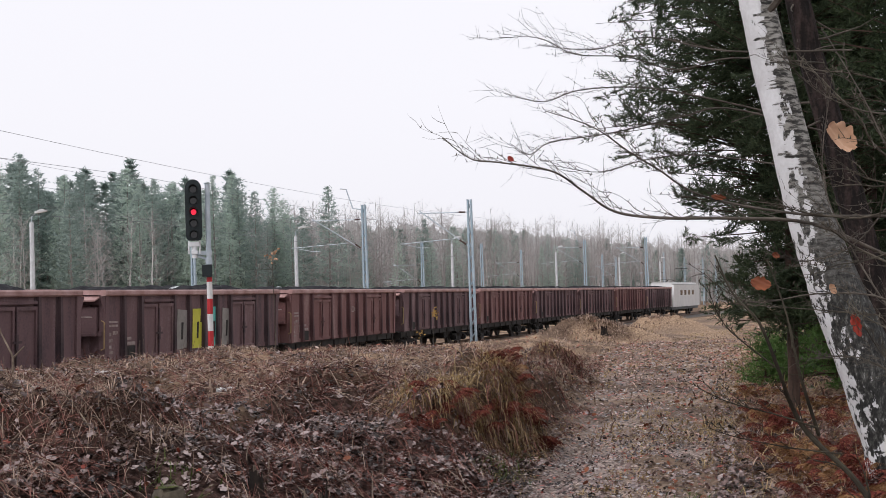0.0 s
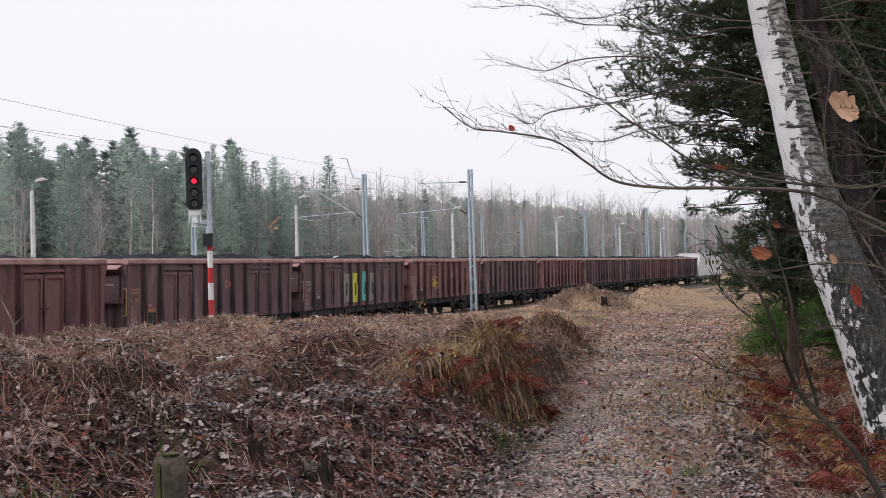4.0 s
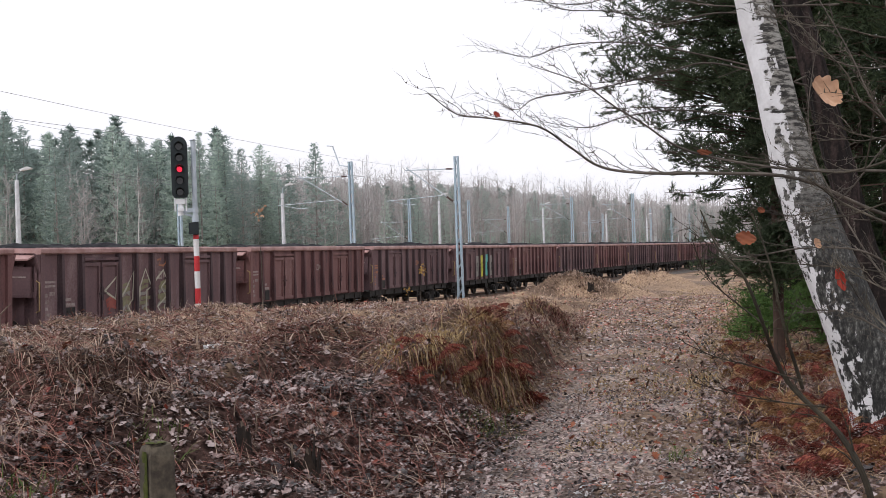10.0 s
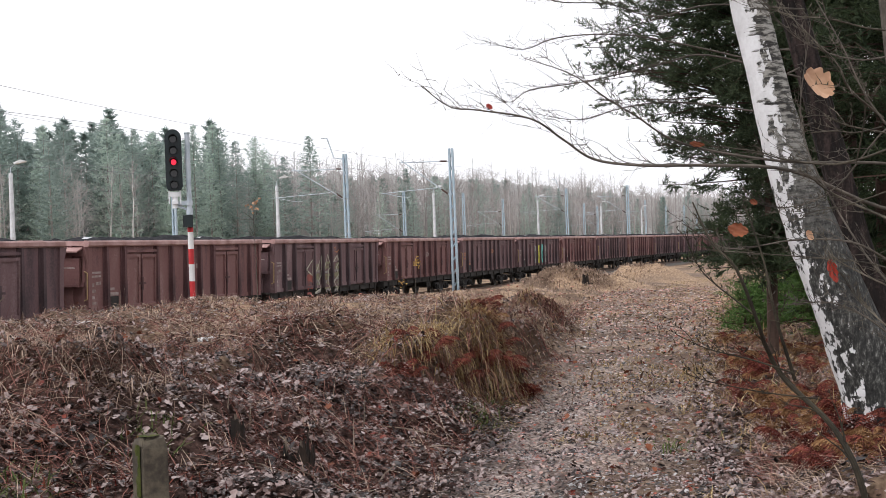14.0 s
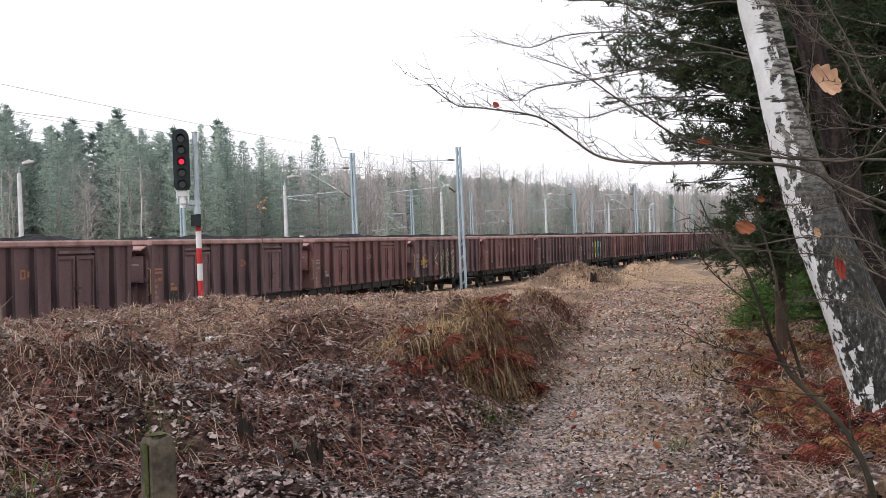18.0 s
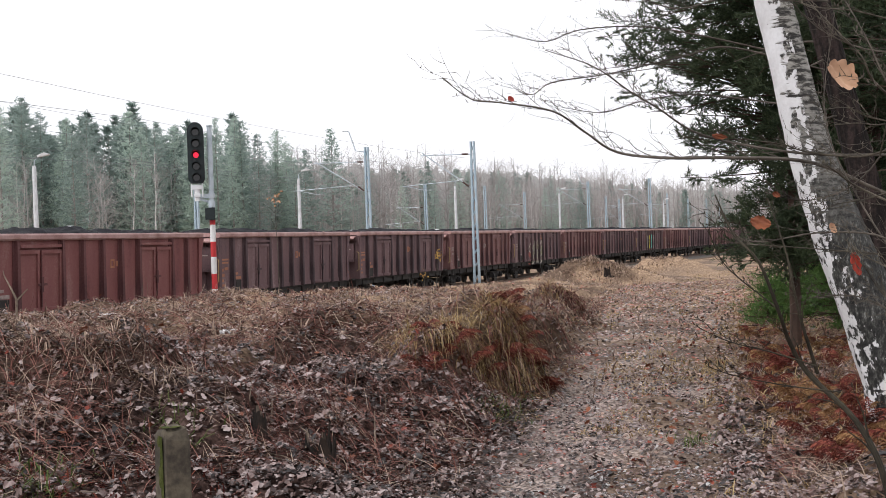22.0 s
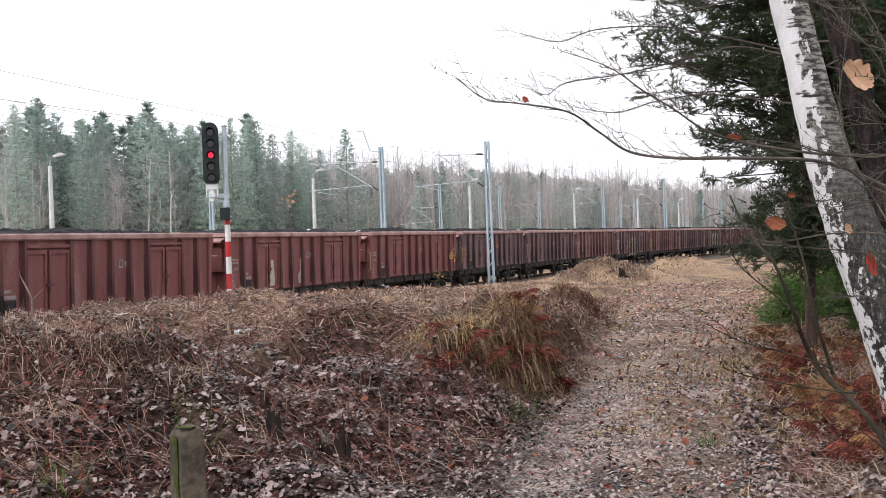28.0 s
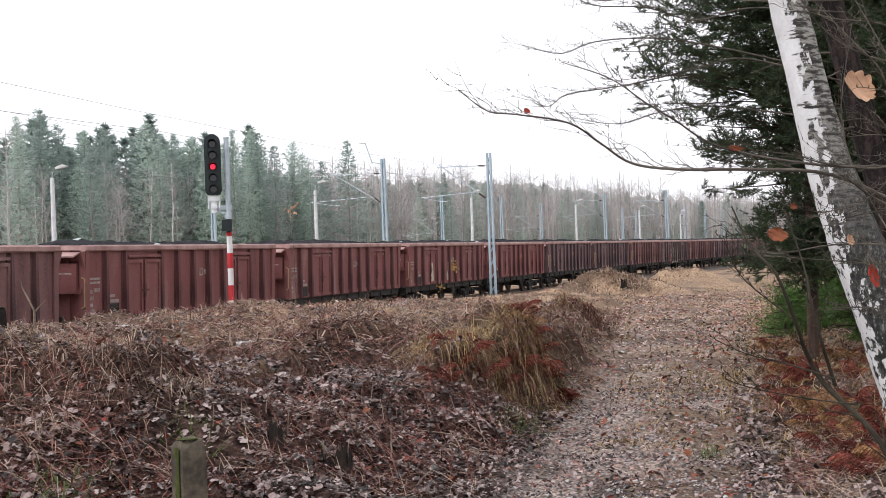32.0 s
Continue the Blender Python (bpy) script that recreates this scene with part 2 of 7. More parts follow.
LEAF_LITTER = material("wet_leaf_litter", [(0.012, 0.007, 0.006), (0.04, 0.022, 0.019), (0.095, 0.055, 0.047), (0.165, 0.104, 0.091), (0.23, 0.162, 0.148), (0.33, 0.262, 0.248)], 2, 0.36, 0, 0.15, island=0.75, spec=0.5, patch=0.8)
LEAF_PATH = material("trodden_leaf_crumbs", [(0.07, 0.044, 0.034), (0.23, 0.135, 0.1), (0.44, 0.29, 0.23), (0.6, 0.48, 0.425), (0.34, 0.085, 0.05)], 2, 0.38, 0, 0.15, island=1.1, spec=0.5, patch=0.4)
CHIPPING = material("wet_grey_chippings", [(0.045, 0.041, 0.04), (0.15, 0.137, 0.132), (0.26, 0.245, 0.24), (0.38, 0.37, 0.365)], 2, 0.32, 0, 0.15, island=1.0, spec=0.55)
LEAF_RUST = material("rust_oak_leaf", [(0.13, 0.04, 0.02), (0.24, 0.075, 0.03)], 8, 0.6, 0, 0.2, vary=0.2)
LEAF_TAN = material("tan_oak_leaf", [(0.42, 0.24, 0.14), (0.55, 0.34, 0.22)], 9, 0.6, 0, 0.3)
DRY_GRASS = material("dry_grass", [(0.12, 0.078, 0.061), (0.3, 0.21, 0.16), (0.52, 0.4, 0.315)], 1.2, 0.85, island=0.8, spec=0.15, thin=0.3)
RUST_STEM = material("rusty_dry_stems", [(0.05, 0.018, 0.015), (0.14, 0.054, 0.042), (0.28, 0.135, 0.11)], 1.5, 0.85, island=0.8, spec=0.15)
VERGE_GRASS = material("ochre_verge_grass", [(0.17, 0.11, 0.05), (0.37, 0.26, 0.125), (0.52, 0.4, 0.22)], 1.2, 0.85, island=0.8, spec=0.12, thin=0.3)
GREEN_GRASS = material("green_grass", [(0.06, 0.085, 0.025), (0.1, 0.13, 0.04)], 2, 0.8, island=0.6, spec=0.15)
STICK = material("weathered_sticks", [(0.08, 0.06, 0.045), (0.17, 0.13, 0.1), (0.28, 0.22, 0.17)], 5, 0.85, island=0.7)
STUMP = material("dark_rotten_wood", [(0.006, 0.005, 0.0045), (0.015, 0.011, 0.009), (0.04, 0.026, 0.018)], 7, 0.9, 0, 0.9, 30, streak=4)
MOSSY = material("mossy_concrete", [(0.022, 0.018, 0.015), (0.07, 0.058, 0.044), (0.16, 0.135, 0.095)], 5, 0.9, 0, 0.4, 40)
YELLOW_LEAF = material("yellow_bush_leaves", [(0.3, 0.17, 0.05), (0.45, 0.3, 0.09)], 3, 0.7, island=0.8)

BRACKEN = material("dead_bracken", [(0.05, 0.011, 0.0095), (0.13, 0.03, 0.024), (0.24, 0.08, 0.052)], 3, 0.85, island=0.6, spec=0.12, patch=0.4)
BRACKEN_OCHRE = material("ochre_bracken", [(0.1, 0.045, 0.022), (0.22, 0.11, 0.05), (0.36, 0.22, 0.11)], 3, 0.85, island=0.6, spec=0.12, patch=0.3)

def birch_bark():
    """White bark torn by dark crosswise scars on one side, grey and banded on the other with shade painted in, black
    and furrowed low on the trunk.
    """
    m = material("birch_bark", [(0.56, 0.55, 0.55), (0.76, 0.76, 0.77)], 5, 0.65, 0, 0.3)
    n, l = m.node_tree.nodes, m.node_tree.links
    b = n["Principled BSDF"]
    base = b.inputs["Base Color"].links[0].from_socket
    co, geo = n.new("ShaderNodeTexCoord"), n.new("ShaderNodeNewGeometry")

    def noise(stretch, detail=8, rough=0.6):
        mp, tex = n.new("ShaderNodeMapping"), n.new("ShaderNodeTexNoise")
        mp.inputs["Scale"].default_value = stretch
        tex.inputs["Scale"].default_value, tex.inputs["Detail"].default_value, tex.inputs["Roughness"].default_value = 1.0, detail, rough
        l.new(co.outputs["Object"], mp.inputs["Vector"])
        l.new(mp.outputs["Vector"], tex.inputs["Vector"])
        return tex.outputs["Fac"]

    def spread(value, a, z, lo, hi):
        k = n.new("ShaderNodeMapRange")
        for key, v in (("From Min", a), ("From Max", z), ("To Min", lo), ("To Max", hi)):
            k.inputs[key].default_value = v
        l.new(value, k.inputs["Value"])
        return k.outputs["Result"]

    def calc(how, p, q):
        k = n.new("ShaderNodeMath")
        k.operation = how
        for i, v in enumerate((p, q)):
            if isinstance(v, float):
                k.inputs[i].default_value = v
            else:
                l.new(v, k.inputs[i])
        return k.outputs[0]

    def blend(fac, a, c):
        k = n.new("ShaderNodeMix")
        k.data_type = "RGBA"
        l.new(fac, k.inputs["Factor"])
        l.new(a, k.inputs["A"])
        l.new(c, k.inputs["B"])
        return k.outputs["Result"]

    def tones(value, stops):
        k = n.new("ShaderNodeValToRGB")
        for i, (p, c) in enumerate(stops):
            e = k.color_ramp.elements[i] if i < 2 else k.color_ramp.elements.new(p)
            e.position, e.color = p, (*c, 1)
        l.new(value, k.inputs["Fac"])
        return k.outputs["Color"]

    place, facing = n.new("ShaderNodeSeparateXYZ"), n.new("ShaderNodeSeparateXYZ")
    l.new(co.outputs["Object"], place.inputs[0])
    l.new(geo.outputs["Normal"], facing.inputs[0])
    low = spread(place.outputs["Z"], 1.5, 2.8, 1.0, 0.0)
    # shade put into the colour: bark darkens as it faces right, away from light
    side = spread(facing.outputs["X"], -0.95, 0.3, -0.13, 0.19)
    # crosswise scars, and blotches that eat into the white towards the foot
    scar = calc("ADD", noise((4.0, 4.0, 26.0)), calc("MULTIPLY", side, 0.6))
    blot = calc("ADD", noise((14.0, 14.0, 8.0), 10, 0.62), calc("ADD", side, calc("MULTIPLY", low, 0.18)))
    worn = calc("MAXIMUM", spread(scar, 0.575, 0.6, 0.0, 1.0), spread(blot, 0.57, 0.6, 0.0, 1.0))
    banded = tones(noise((9.0, 9.0, 34.0), 10, 0.7), [(0.4, (0.02, 0.019, 0.017)), (0.47, (0.07, 0.066, 0.06)), (0.52, (0.26, 0.25, 0.225)), (0.68, (0.42, 0.41, 0.38))])
    furrow = tones(noise((34.0, 34.0, 15.0), 12, 0.75), [(0.38, (0.008, 0.008, 0.008)), (0.5, (0.03, 0.03, 0.028)), (0.58, (0.09, 0.09, 0.083)), (0.68, (0.32, 0.32, 0.3))])
    l.new(blend(worn, base, blend(low, banded, furrow)), b.inputs["Base Color"])
    relief = n.new("ShaderNodeBump")
    relief.inputs["Strength"].default_value, relief.inputs["Distance"].default_value, relief.invert = 0.6, 0.02, True
    l.new(worn, relief.inputs["Height"])
    l.new(relief.outputs["Normal"], b.inputs["Normal"])
    return m


BIRCH = birch_bark()


def ground_material():
    """Leaf mould, with gravel on the track and bleached grass on the bank, told apart by two attributes of the sheet."""
    m = material("forest_floor", [(0.006, 0.004, 0.0035), (0.02, 0.012, 0.01), (0.07, 0.042, 0.035), (0.16, 0.105, 0.09)], 14, 0.95, 0, 1.0, 45, spec=0.08)
    n, l = m.node_tree.nodes, m.node_tree.links
    b = n["Principled BSDF"]
    last = b.inputs["Base Color"].links[0].from_socket
    co = n.new("ShaderNodeTexCoord")
    for name, a, c, scale in (("gravel", (0.1, 0.077, 0.066), (0.56, 0.46, 0.41), 26), ("straw", (0.17, 0.108, 0.07), (0.54, 0.39, 0.26), 11)):
        at, tex, ramp, mix = n.new("ShaderNodeAttribute"), n.new("ShaderNodeTexNoise"), n.new("ShaderNodeValToRGB"), n.new("ShaderNodeMix")
        at.attribute_name = name
        tex.inputs["Scale"].default_value, tex.inputs["Detail"].default_value = scale, 8
        l.new(co.outputs["Object"], tex.inputs["Vector"])
        ramp.color_ramp.elements[0].position, ramp.color_ramp.elements[0].color = 0.35, (*a, 1)
        ramp.color_ramp.elements[1].position, ramp.color_ramp.elements[1].color = 0.68, (*c, 1)
        l.new(tex.outputs["Fac"], ramp.inputs["Fac"])
        mix.data_type = "RGBA"
        l.new(at.outputs["Fac"], mix.inputs["Factor"])
        l.new(last, mix.inputs["A"])
        l.new(ramp.outputs["Color"], mix.inputs["B"])
        last = mix.outputs["Result"]
    l.new(last, b.inputs["Base Color"])
    return m


GROUND = ground_material()


# ---- mesh building ----
class Build:
    """Collects boxes, tubes and sheets, and makes one mesh object of them."""

    def __init__(self):
        self.v, self.f = [], []

    def box(self, x0, x1, y0, y1, z0, z1, m=None, bevel=0.0):
        """A block; with bevel its four edges along x are cut."""
        k = len(self.v)
        if bevel:
            c = bevel
            ring = [(y0 + c, z0), (y1 - c, z0), (y1, z0 + c), (y1, z1 - c), (y1 - c, z1), (y0 + c, z1), (y0, z1 - c), (y0, z0 + c)]
            pts = [(x, y, z) for x in (x0, x1) for y, z in ring]
            faces = [[k + i, k + (i + 1) % 8, k + 8 + (i + 1) % 8, k + 8 + i] for i in range(8)]
            faces += [[k + i for i in range(7, -1, -1)], [k + 8 + i for i in range(8)]]
        else:
            pts = [(x, y, z) for x in (x0, x1) for y in (y0, y1) for z in (z0, z1)]
            faces = [[k + i for i in q] for q in ((0, 1, 3, 2), (4, 6, 7, 5), (0, 4, 5, 1), (2, 3, 7, 6), (0, 2, 6, 4), (1, 5, 7, 3))]
        self.v += [tuple(m @ Vector(p)) for p in pts] if m else pts
        self.f += faces
        return self

    def tube(self, pts, radii, sides=6, cap=True):
        """A round bar along points."""
        k, pts = len(self.v), [Vector(p) for p in pts]
        radii = radii if isinstance(radii, (list, tuple)) else [radii] * len(pts)
        for i, p in enumerate(pts):
            d = (pts[min(i + 1, len(pts) - 1)] - pts[max(i - 1, 0)]).normalized()
            a = d.cross(Vector((0, 0, 1)) if abs(d.z) < 0.9 else Vector((1, 0, 0))).normalized()
            c = d.cross(a)
            for j in range(sides):
                w = 2 * math.pi * j / sides
                self.v.append(tuple(p + radii[i] * (math.cos(w) * a + math.sin(w) * c)))
        for i in range(len(pts) - 1):
            for j in range(sides):
                q, r = k + i * sides + j, k + i * sides + (j + 1) % sides
                self.f.append([q, r, r + sides, q + sides])
        if cap:
            self.f.append([k + j for j in range(sides - 1, -1, -1)])
            self.f.append([k + (len(pts) - 1) * sides + j for j in range(sides)])
        return self

    def poly(self, pts):
        k = len(self.v)
        self.v += [tuple(p) for p in pts]
        self.f.append(list(range(k, k + len(pts))))
        return self

    def plate(self, pts, thick, out):
        """A flat outline given a thickness along the direction out."""
        o = Vector(out) * thick
        k, n = len(self.v), len(pts)
        self.v += [tuple(p) for p in pts] + [tuple(Vector(p) + o) for p in pts]
        self.f += [[k + i for i in range(n - 1, -1, -1)], [k + n + i for i in range(n)]]
        self.f += [[k + i, k + (i + 1) % n, k + n + (i + 1) % n, k + n + i] for i in range(n)]
        return self

    def mesh(self, name, mat, smooth=False):
        me = bpy.data.meshes.new(name)
        me.from_pydata(self.v, [], self.f)
        me.materials.append(mat)
        if smooth:
            me.shade_smooth()
        return me


def part(name, build, mat, parent, label="", smooth=False, at=None):
    """One mesh object under a thing or a part."""
    ob = new(name, build.mesh(name, mat, smooth) if isinstance(build, Build) else build)
    ob.parent = parent
    if at is not None:
        ob.matrix_basis = at
    return tagged(ob, label)


def thing(name, label, category, group="", at=None, kind=""):
    ob = new(name)
    ob.empty_display_size = 0.2
    if at is not None:
        ob.matrix_basis = at
    return tagged(ob, label, category, group, kind)


RND = np.random.RandomState(7)
TABLE = RND.rand(256, 256)


def vnoise(x, y):
    """Smooth value noise, about 0 to 1."""
    x, y = np.asarray(x, float), np.asarray(y, float)
    i, j = np.floor(x).astype(int), np.floor(y).astype(int)
    a, b = x - i, y - j
    a, b = a * a * (3 - 2 * a), b * b * (3 - 2 * b)
    t = lambda p, q: TABLE[p % 256, q % 256]
    return (t(i, j) * (1 - a) + t(i + 1, j) * a) * (1 - b) + (t(i, j + 1) * (1 - a) + t(i + 1, j + 1) * a) * b


def smooth(t):
    t = np.clip(t, 0, 1)
    return t * t * (3 - 2 * t)


# ---- the railway's curve: the line of the wagons' near upper edge, in metres along the track ----
TRACK_X, TRACK_Y, HEADING, RADIUS, CANT = -10.14, 38.18, radians(14.74), 1197.0, radians(2.0)
AXIS_SIDE, AXIS_Z = 1.611, -0.042  # the track's middle
CENTRE = (TRACK_X + RADIUS * math.cos(HEADING), TRACK_Y - RADIUS * math.sin(HEADING))


def on_line(s, side=0.0):
    """The place and heading s metres along, and side metres away from the camera's side."""
    w = HEADING + s / RADIUS
    r = RADIUS + side
    return CENTRE[0] - r * math.cos(w), CENTRE[1] + r * math.sin(w), w


def rolled(t):
    """Metres that the train has gone at t seconds."""
    return 3.736 * t + 0.0436 * t * t / 2 - 0.00067 * t ** 3 / 6


def car_pose(s):
    """The pose of a rail vehicle whose middle is s metres along: x ahead, y away, z up, leaning with the canted track."""
    x, y, w = on_line(s, AXIS_SIDE)
    return Matrix.Translation((x, y, AXIS_Z)) @ Matrix.Rotation(math.pi / 2 - w, 4, "Z") @ Matrix.Rotation(CANT, 4, "X")


# ---- ground ----
def path_middle(y):
    return np.interp(y, [-50, 0, 8.4, 14, 23, 38.5, 70, 123, 200, 400], [-1, -0.2, 0.85, 1.75, 3.25, 5.85, 12.4, 24, 45, 115])


def path_half(y):
    return np.interp(y, [0, 8, 14, 23, 38, 70, 120], [0.85, 0.85, 0.95, 1.2, 1.9, 2.6, 3.0])


def bank_top(x, y):
    """0 on the leafy slope before the bank, 1 on its grassy top."""
    x, y = np.asarray(x, float), np.asarray(y, float)
    lip = np.interp(x, [-6, -4, -3, -2.4, -2.1, -1.85, -1.5, -1.1, -0.7, -0.45, 0, 0.45, 1], [8.0, 8.3, 8.6, 9.1, 10.6, 13.0, 14.4, 14.2, 12.9, 12.3, 12.9, 13.7, 14.4]) + 0.5 * (vnoise(x * 1.6 + 3, y * 0.8) - 0.5)
    return y - lip


def height(x, y):
    x, y = np.asarray(x, float), np.asarray(y, float)
    zp = np.interp(y, [0, 10, 24, 40, 70, 123, 200], [0.92, 0.9, 0.78, 0.6, 0.2, 0.0, -0.1])
    zb = np.interp(y, [-5, 5, 9, 16, 31, 42, 51, 60, 80, 120, 200], [1.25, 1.36, 1.6, 1.64, 1.31, 0.95, 0.72, 0.64, 0.33, 0.05, -0.1])
    u = path_middle(y) - path_half(y) - x
    wide = np.interp(y, [4, 6, 9, 12, 14, 24, 40], [3.6, 3.4, 2.7, 1.1, 0.5, 0.7, 2.2])
    edge = u + 0.5 * (vnoise(x * 0.9 + 7, y * 0.9) - 0.5) * np.clip(y / 12, 0.4, 1.5)
    z = zp + (zb - zp - 0.22) * smooth(edge / wide) + 0.22 * smooth((u - 1) / 5)
    v = x - path_middle(y) - path_half(y)
    z = z + 0.28 * smooth(v / 2.5) * np.interp(y, [0, 60, 100], [1, 1, 0.3])
    rough = 0.35 + 0.65 * smooth((np.maximum(u, v) - 0.1) / 0.8)
    near = np.interp(y, [0, 50, 90], [1, 0.8, 0.25])
    z = z + near * rough * (0.3 * (vnoise(x * 0.55, y * 0.55) - 0.5) + 0.22 * (vnoise(x * 1.7 + 30, y * 1.7) - 0.5) + 0.15 * (vnoise(x * 5 + 9, y * 5) - 0.5) + 0.075 * (vnoise(x * 14, y * 14) - 0.5))
    rut = np.exp(-((np.abs(x - path_middle(y)) - 0.62) / 0.22) ** 2)
    z = z - 0.05 * rut * (y < 80)
    q = RADIUS - np.hypot(x - CENTRE[0], y - CENTRE[1])
    foot = -0.35
    z = z + (foot - z) * smooth((6.0 - q) / 4.2) * (y < 160) + (foot - z) * (y >= 160)
    lip = bank_top(x, y)
    rise = np.interp(x, [-5, -3, -2.3, -1.8, -0.9, -0.5, 0.1, 1], [0.3, 0.36, 0.3, 0.1, 0.12, 0.3, 0.4, 0.4])
    run = np.interp(x, [-2.5, -2, -1, -0.5], [0.9, 1.3, 1.0, 0.5])
    z = z + rise * smooth(lip / run + 0.4) * (1 - smooth((lip - 0.5) / 4)) * (y < 22) * smooth(u / 0.5)
    for hx, hy, tall, size in ((-4.75, 29.0, 0.22, 0.75), (-6.6, 31.5, 0.12, 1.6), (6.5, 62, 0.7, 2.0), (5.3, 62, 0.45, 1.5), (8.0, 61, 0.35, 1.3), (11.4, 79, 0.95, 1.8), (13.2, 78, 0.6, 1.3), (-3.3, 9.6, 0.15, 1.1), (1.75, 26.3, 0.4, 0.9), (0.0, 15.2, 0.2, 0.6)):
        z = z + tall * np.exp(-((x - hx) ** 2 + (y - hy) ** 2) / size ** 2) * (0.8 + 0.4 * vnoise(x * 2.2, y * 2.2))
    return z


def h(x, y):
    return float(height(x, y))


def sheet():
    """The ground: one polar sheet about the camera, fine where it is seen."""
    fine = np.radians(np.linspace(-23, 23, 310))
    rest = np.radians(np.linspace(23, 337, 60))[1:-1]
    turn = np.concatenate([fine, rest])
    rad = np.concatenate([[0.6], np.geomspace(2.0, 140, 330), np.geomspace(150, 4000, 30)])
    a, r = np.meshgrid(turn, rad)
    x, y = r * np.sin(a), r * np.cos(a)
    z = height(x, y)
    n, k = turn.size, rad.size
    idx = np.arange(n * k).reshape(k, n)
    nxt = np.roll(idx, -1, 1)
    quads = np.stack([idx[:-1], nxt[:-1], nxt[1:], idx[1:]], -1).reshape(-1, 4)
    me = bpy.data.meshes.new("ground")
    me.from_pydata(np.stack([x, y, z], -1).reshape(-1, 3).tolist(), [], quads[:, ::-1].tolist() + [idx[0].tolist()])
    me.materials.append(GROUND)
    me.shade_smooth()
    u = np.abs(x - path_middle(y)) - path_half(y)
    gravel = (1 - smooth((u + 0.25) / 0.5)) * (0.25 + 0.75 * smooth((vnoise(x * 2.1, y * 1.1) - 0.25) / 0.5)) * np.interp(y, [0, 16, 40, 90, 140], [1, 1, 0.4, 0.35, 0.2])
    straw = (0.3 + 0.7 * smooth((vnoise(x * 0.7 + 50, y * 0.5) - 0.3) / 0.4)) * np.interp(y, [0, 12, 25, 40, 150], [0.15, 0.45, 0.8, 1.0, 1.0])
    straw = straw * np.where((y < 19) & (x < path_middle(y)), smooth(bank_top(x, y) / 2.6 + 0.4), 1)
    for name, val in (("gravel", gravel), ("straw", straw * (1 - 0.5 * gravel))):
        me.attributes.new(name, "FLOAT", "POINT").data.foreach_set("value", val.ravel().astype(np.float32))
    return tagged(new("ground", me), "leaf-strewn forest ground with a gravel track and a bank", kind="structure")


sheet()


def railway():
    """Ballast, sleepers and two rails under the train."""
    bed = Build()
    rows = []
    for i in range(-160, 361, 4):
        ring = []
        for side, z in ((-2.1, -0.5), (-0.8, -0.26), (0.0, -0.24), (3.4, -0.14), (4.4, -0.5)):
            x, y, _ = on_line(i, side)
            ring.append((x, y, z))
        rows.append(ring)
    for a, b in zip(rows, rows[1:]):
        for j in range(4):
            bed.poly([a[j], b[j], b[j + 1], a[j + 1]])
    tagged(new("ballast_bed", bed.mesh("ballast_bed", BALLAST)), "grey-brown stone ballast bed of the railway", kind="structure")
    for side, z in ((AXIS_SIDE - 0.75, AXIS_Z - 0.026), (AXIS_SIDE + 0.75, AXIS_Z + 0.026)):
        rail = Build()
        pts = []
        for i in range(-160, 361, 3):
            x, y, w = on_line(i, side)
            pts.append((x, y, z, w))
        for dx0, dx1, z0, z1 in ((-0.035, 0.035, -0.045, 0.0), (-0.01, 0.01, -0.14, -0.045), (-0.07, 0.07, -0.16, -0.14)):
            for p, q in zip(pts, pts[1:]):
                ring = []
                for x, y, zz, w in (p, q):
                    ring.append([(x - math.cos(w) * d, y + math.sin(w) * d, zz + e) for d, e in ((dx0, z0), (dx1, z0), (dx1, z1), (dx0, z1))])
                for j in range(4):
                    rail.poly([ring[0][j], ring[1][j], ring[1][(j + 1) % 4], ring[0][(j + 1) % 4]])
        tagged(new("rail", rail.mesh("rail", RAIL)), "rust-brown running rail with a worn top", kind="structure")
    ties = Build()
    for i in range(-20, 470):
        x, y, w = on_line(i * 0.62, AXIS_SIDE)
        m = Matrix.Translation((x, y, AXIS_Z - 0.165)) @ Matrix.Rotation(math.pi / 2 - w, 4, "Z") @ Matrix.Rotation(CANT, 4, "X")
        ties.box(-0.13, 0.13, -1.3, 1.3, -0.2, 0.0, m)
    tagged(new("sleepers", ties.mesh("sleepers", SLEEPER)), "concrete sleepers under the rails", "sleepers", kind="stuff")


railway()


# ---- the train ----
PITCH, BODY, REAR = 14.04, 12.7, -0.15
HALF = BODY / 2
UNIT = BODY / 12
FLOOR, TOP, WIDE = 1.12, 3.2, 1.5
MESHES, WHEELS = {}, []


def shared(key, make):
    if key not in MESHES:
        MESHES[key] = make()
    return MESHES[key]


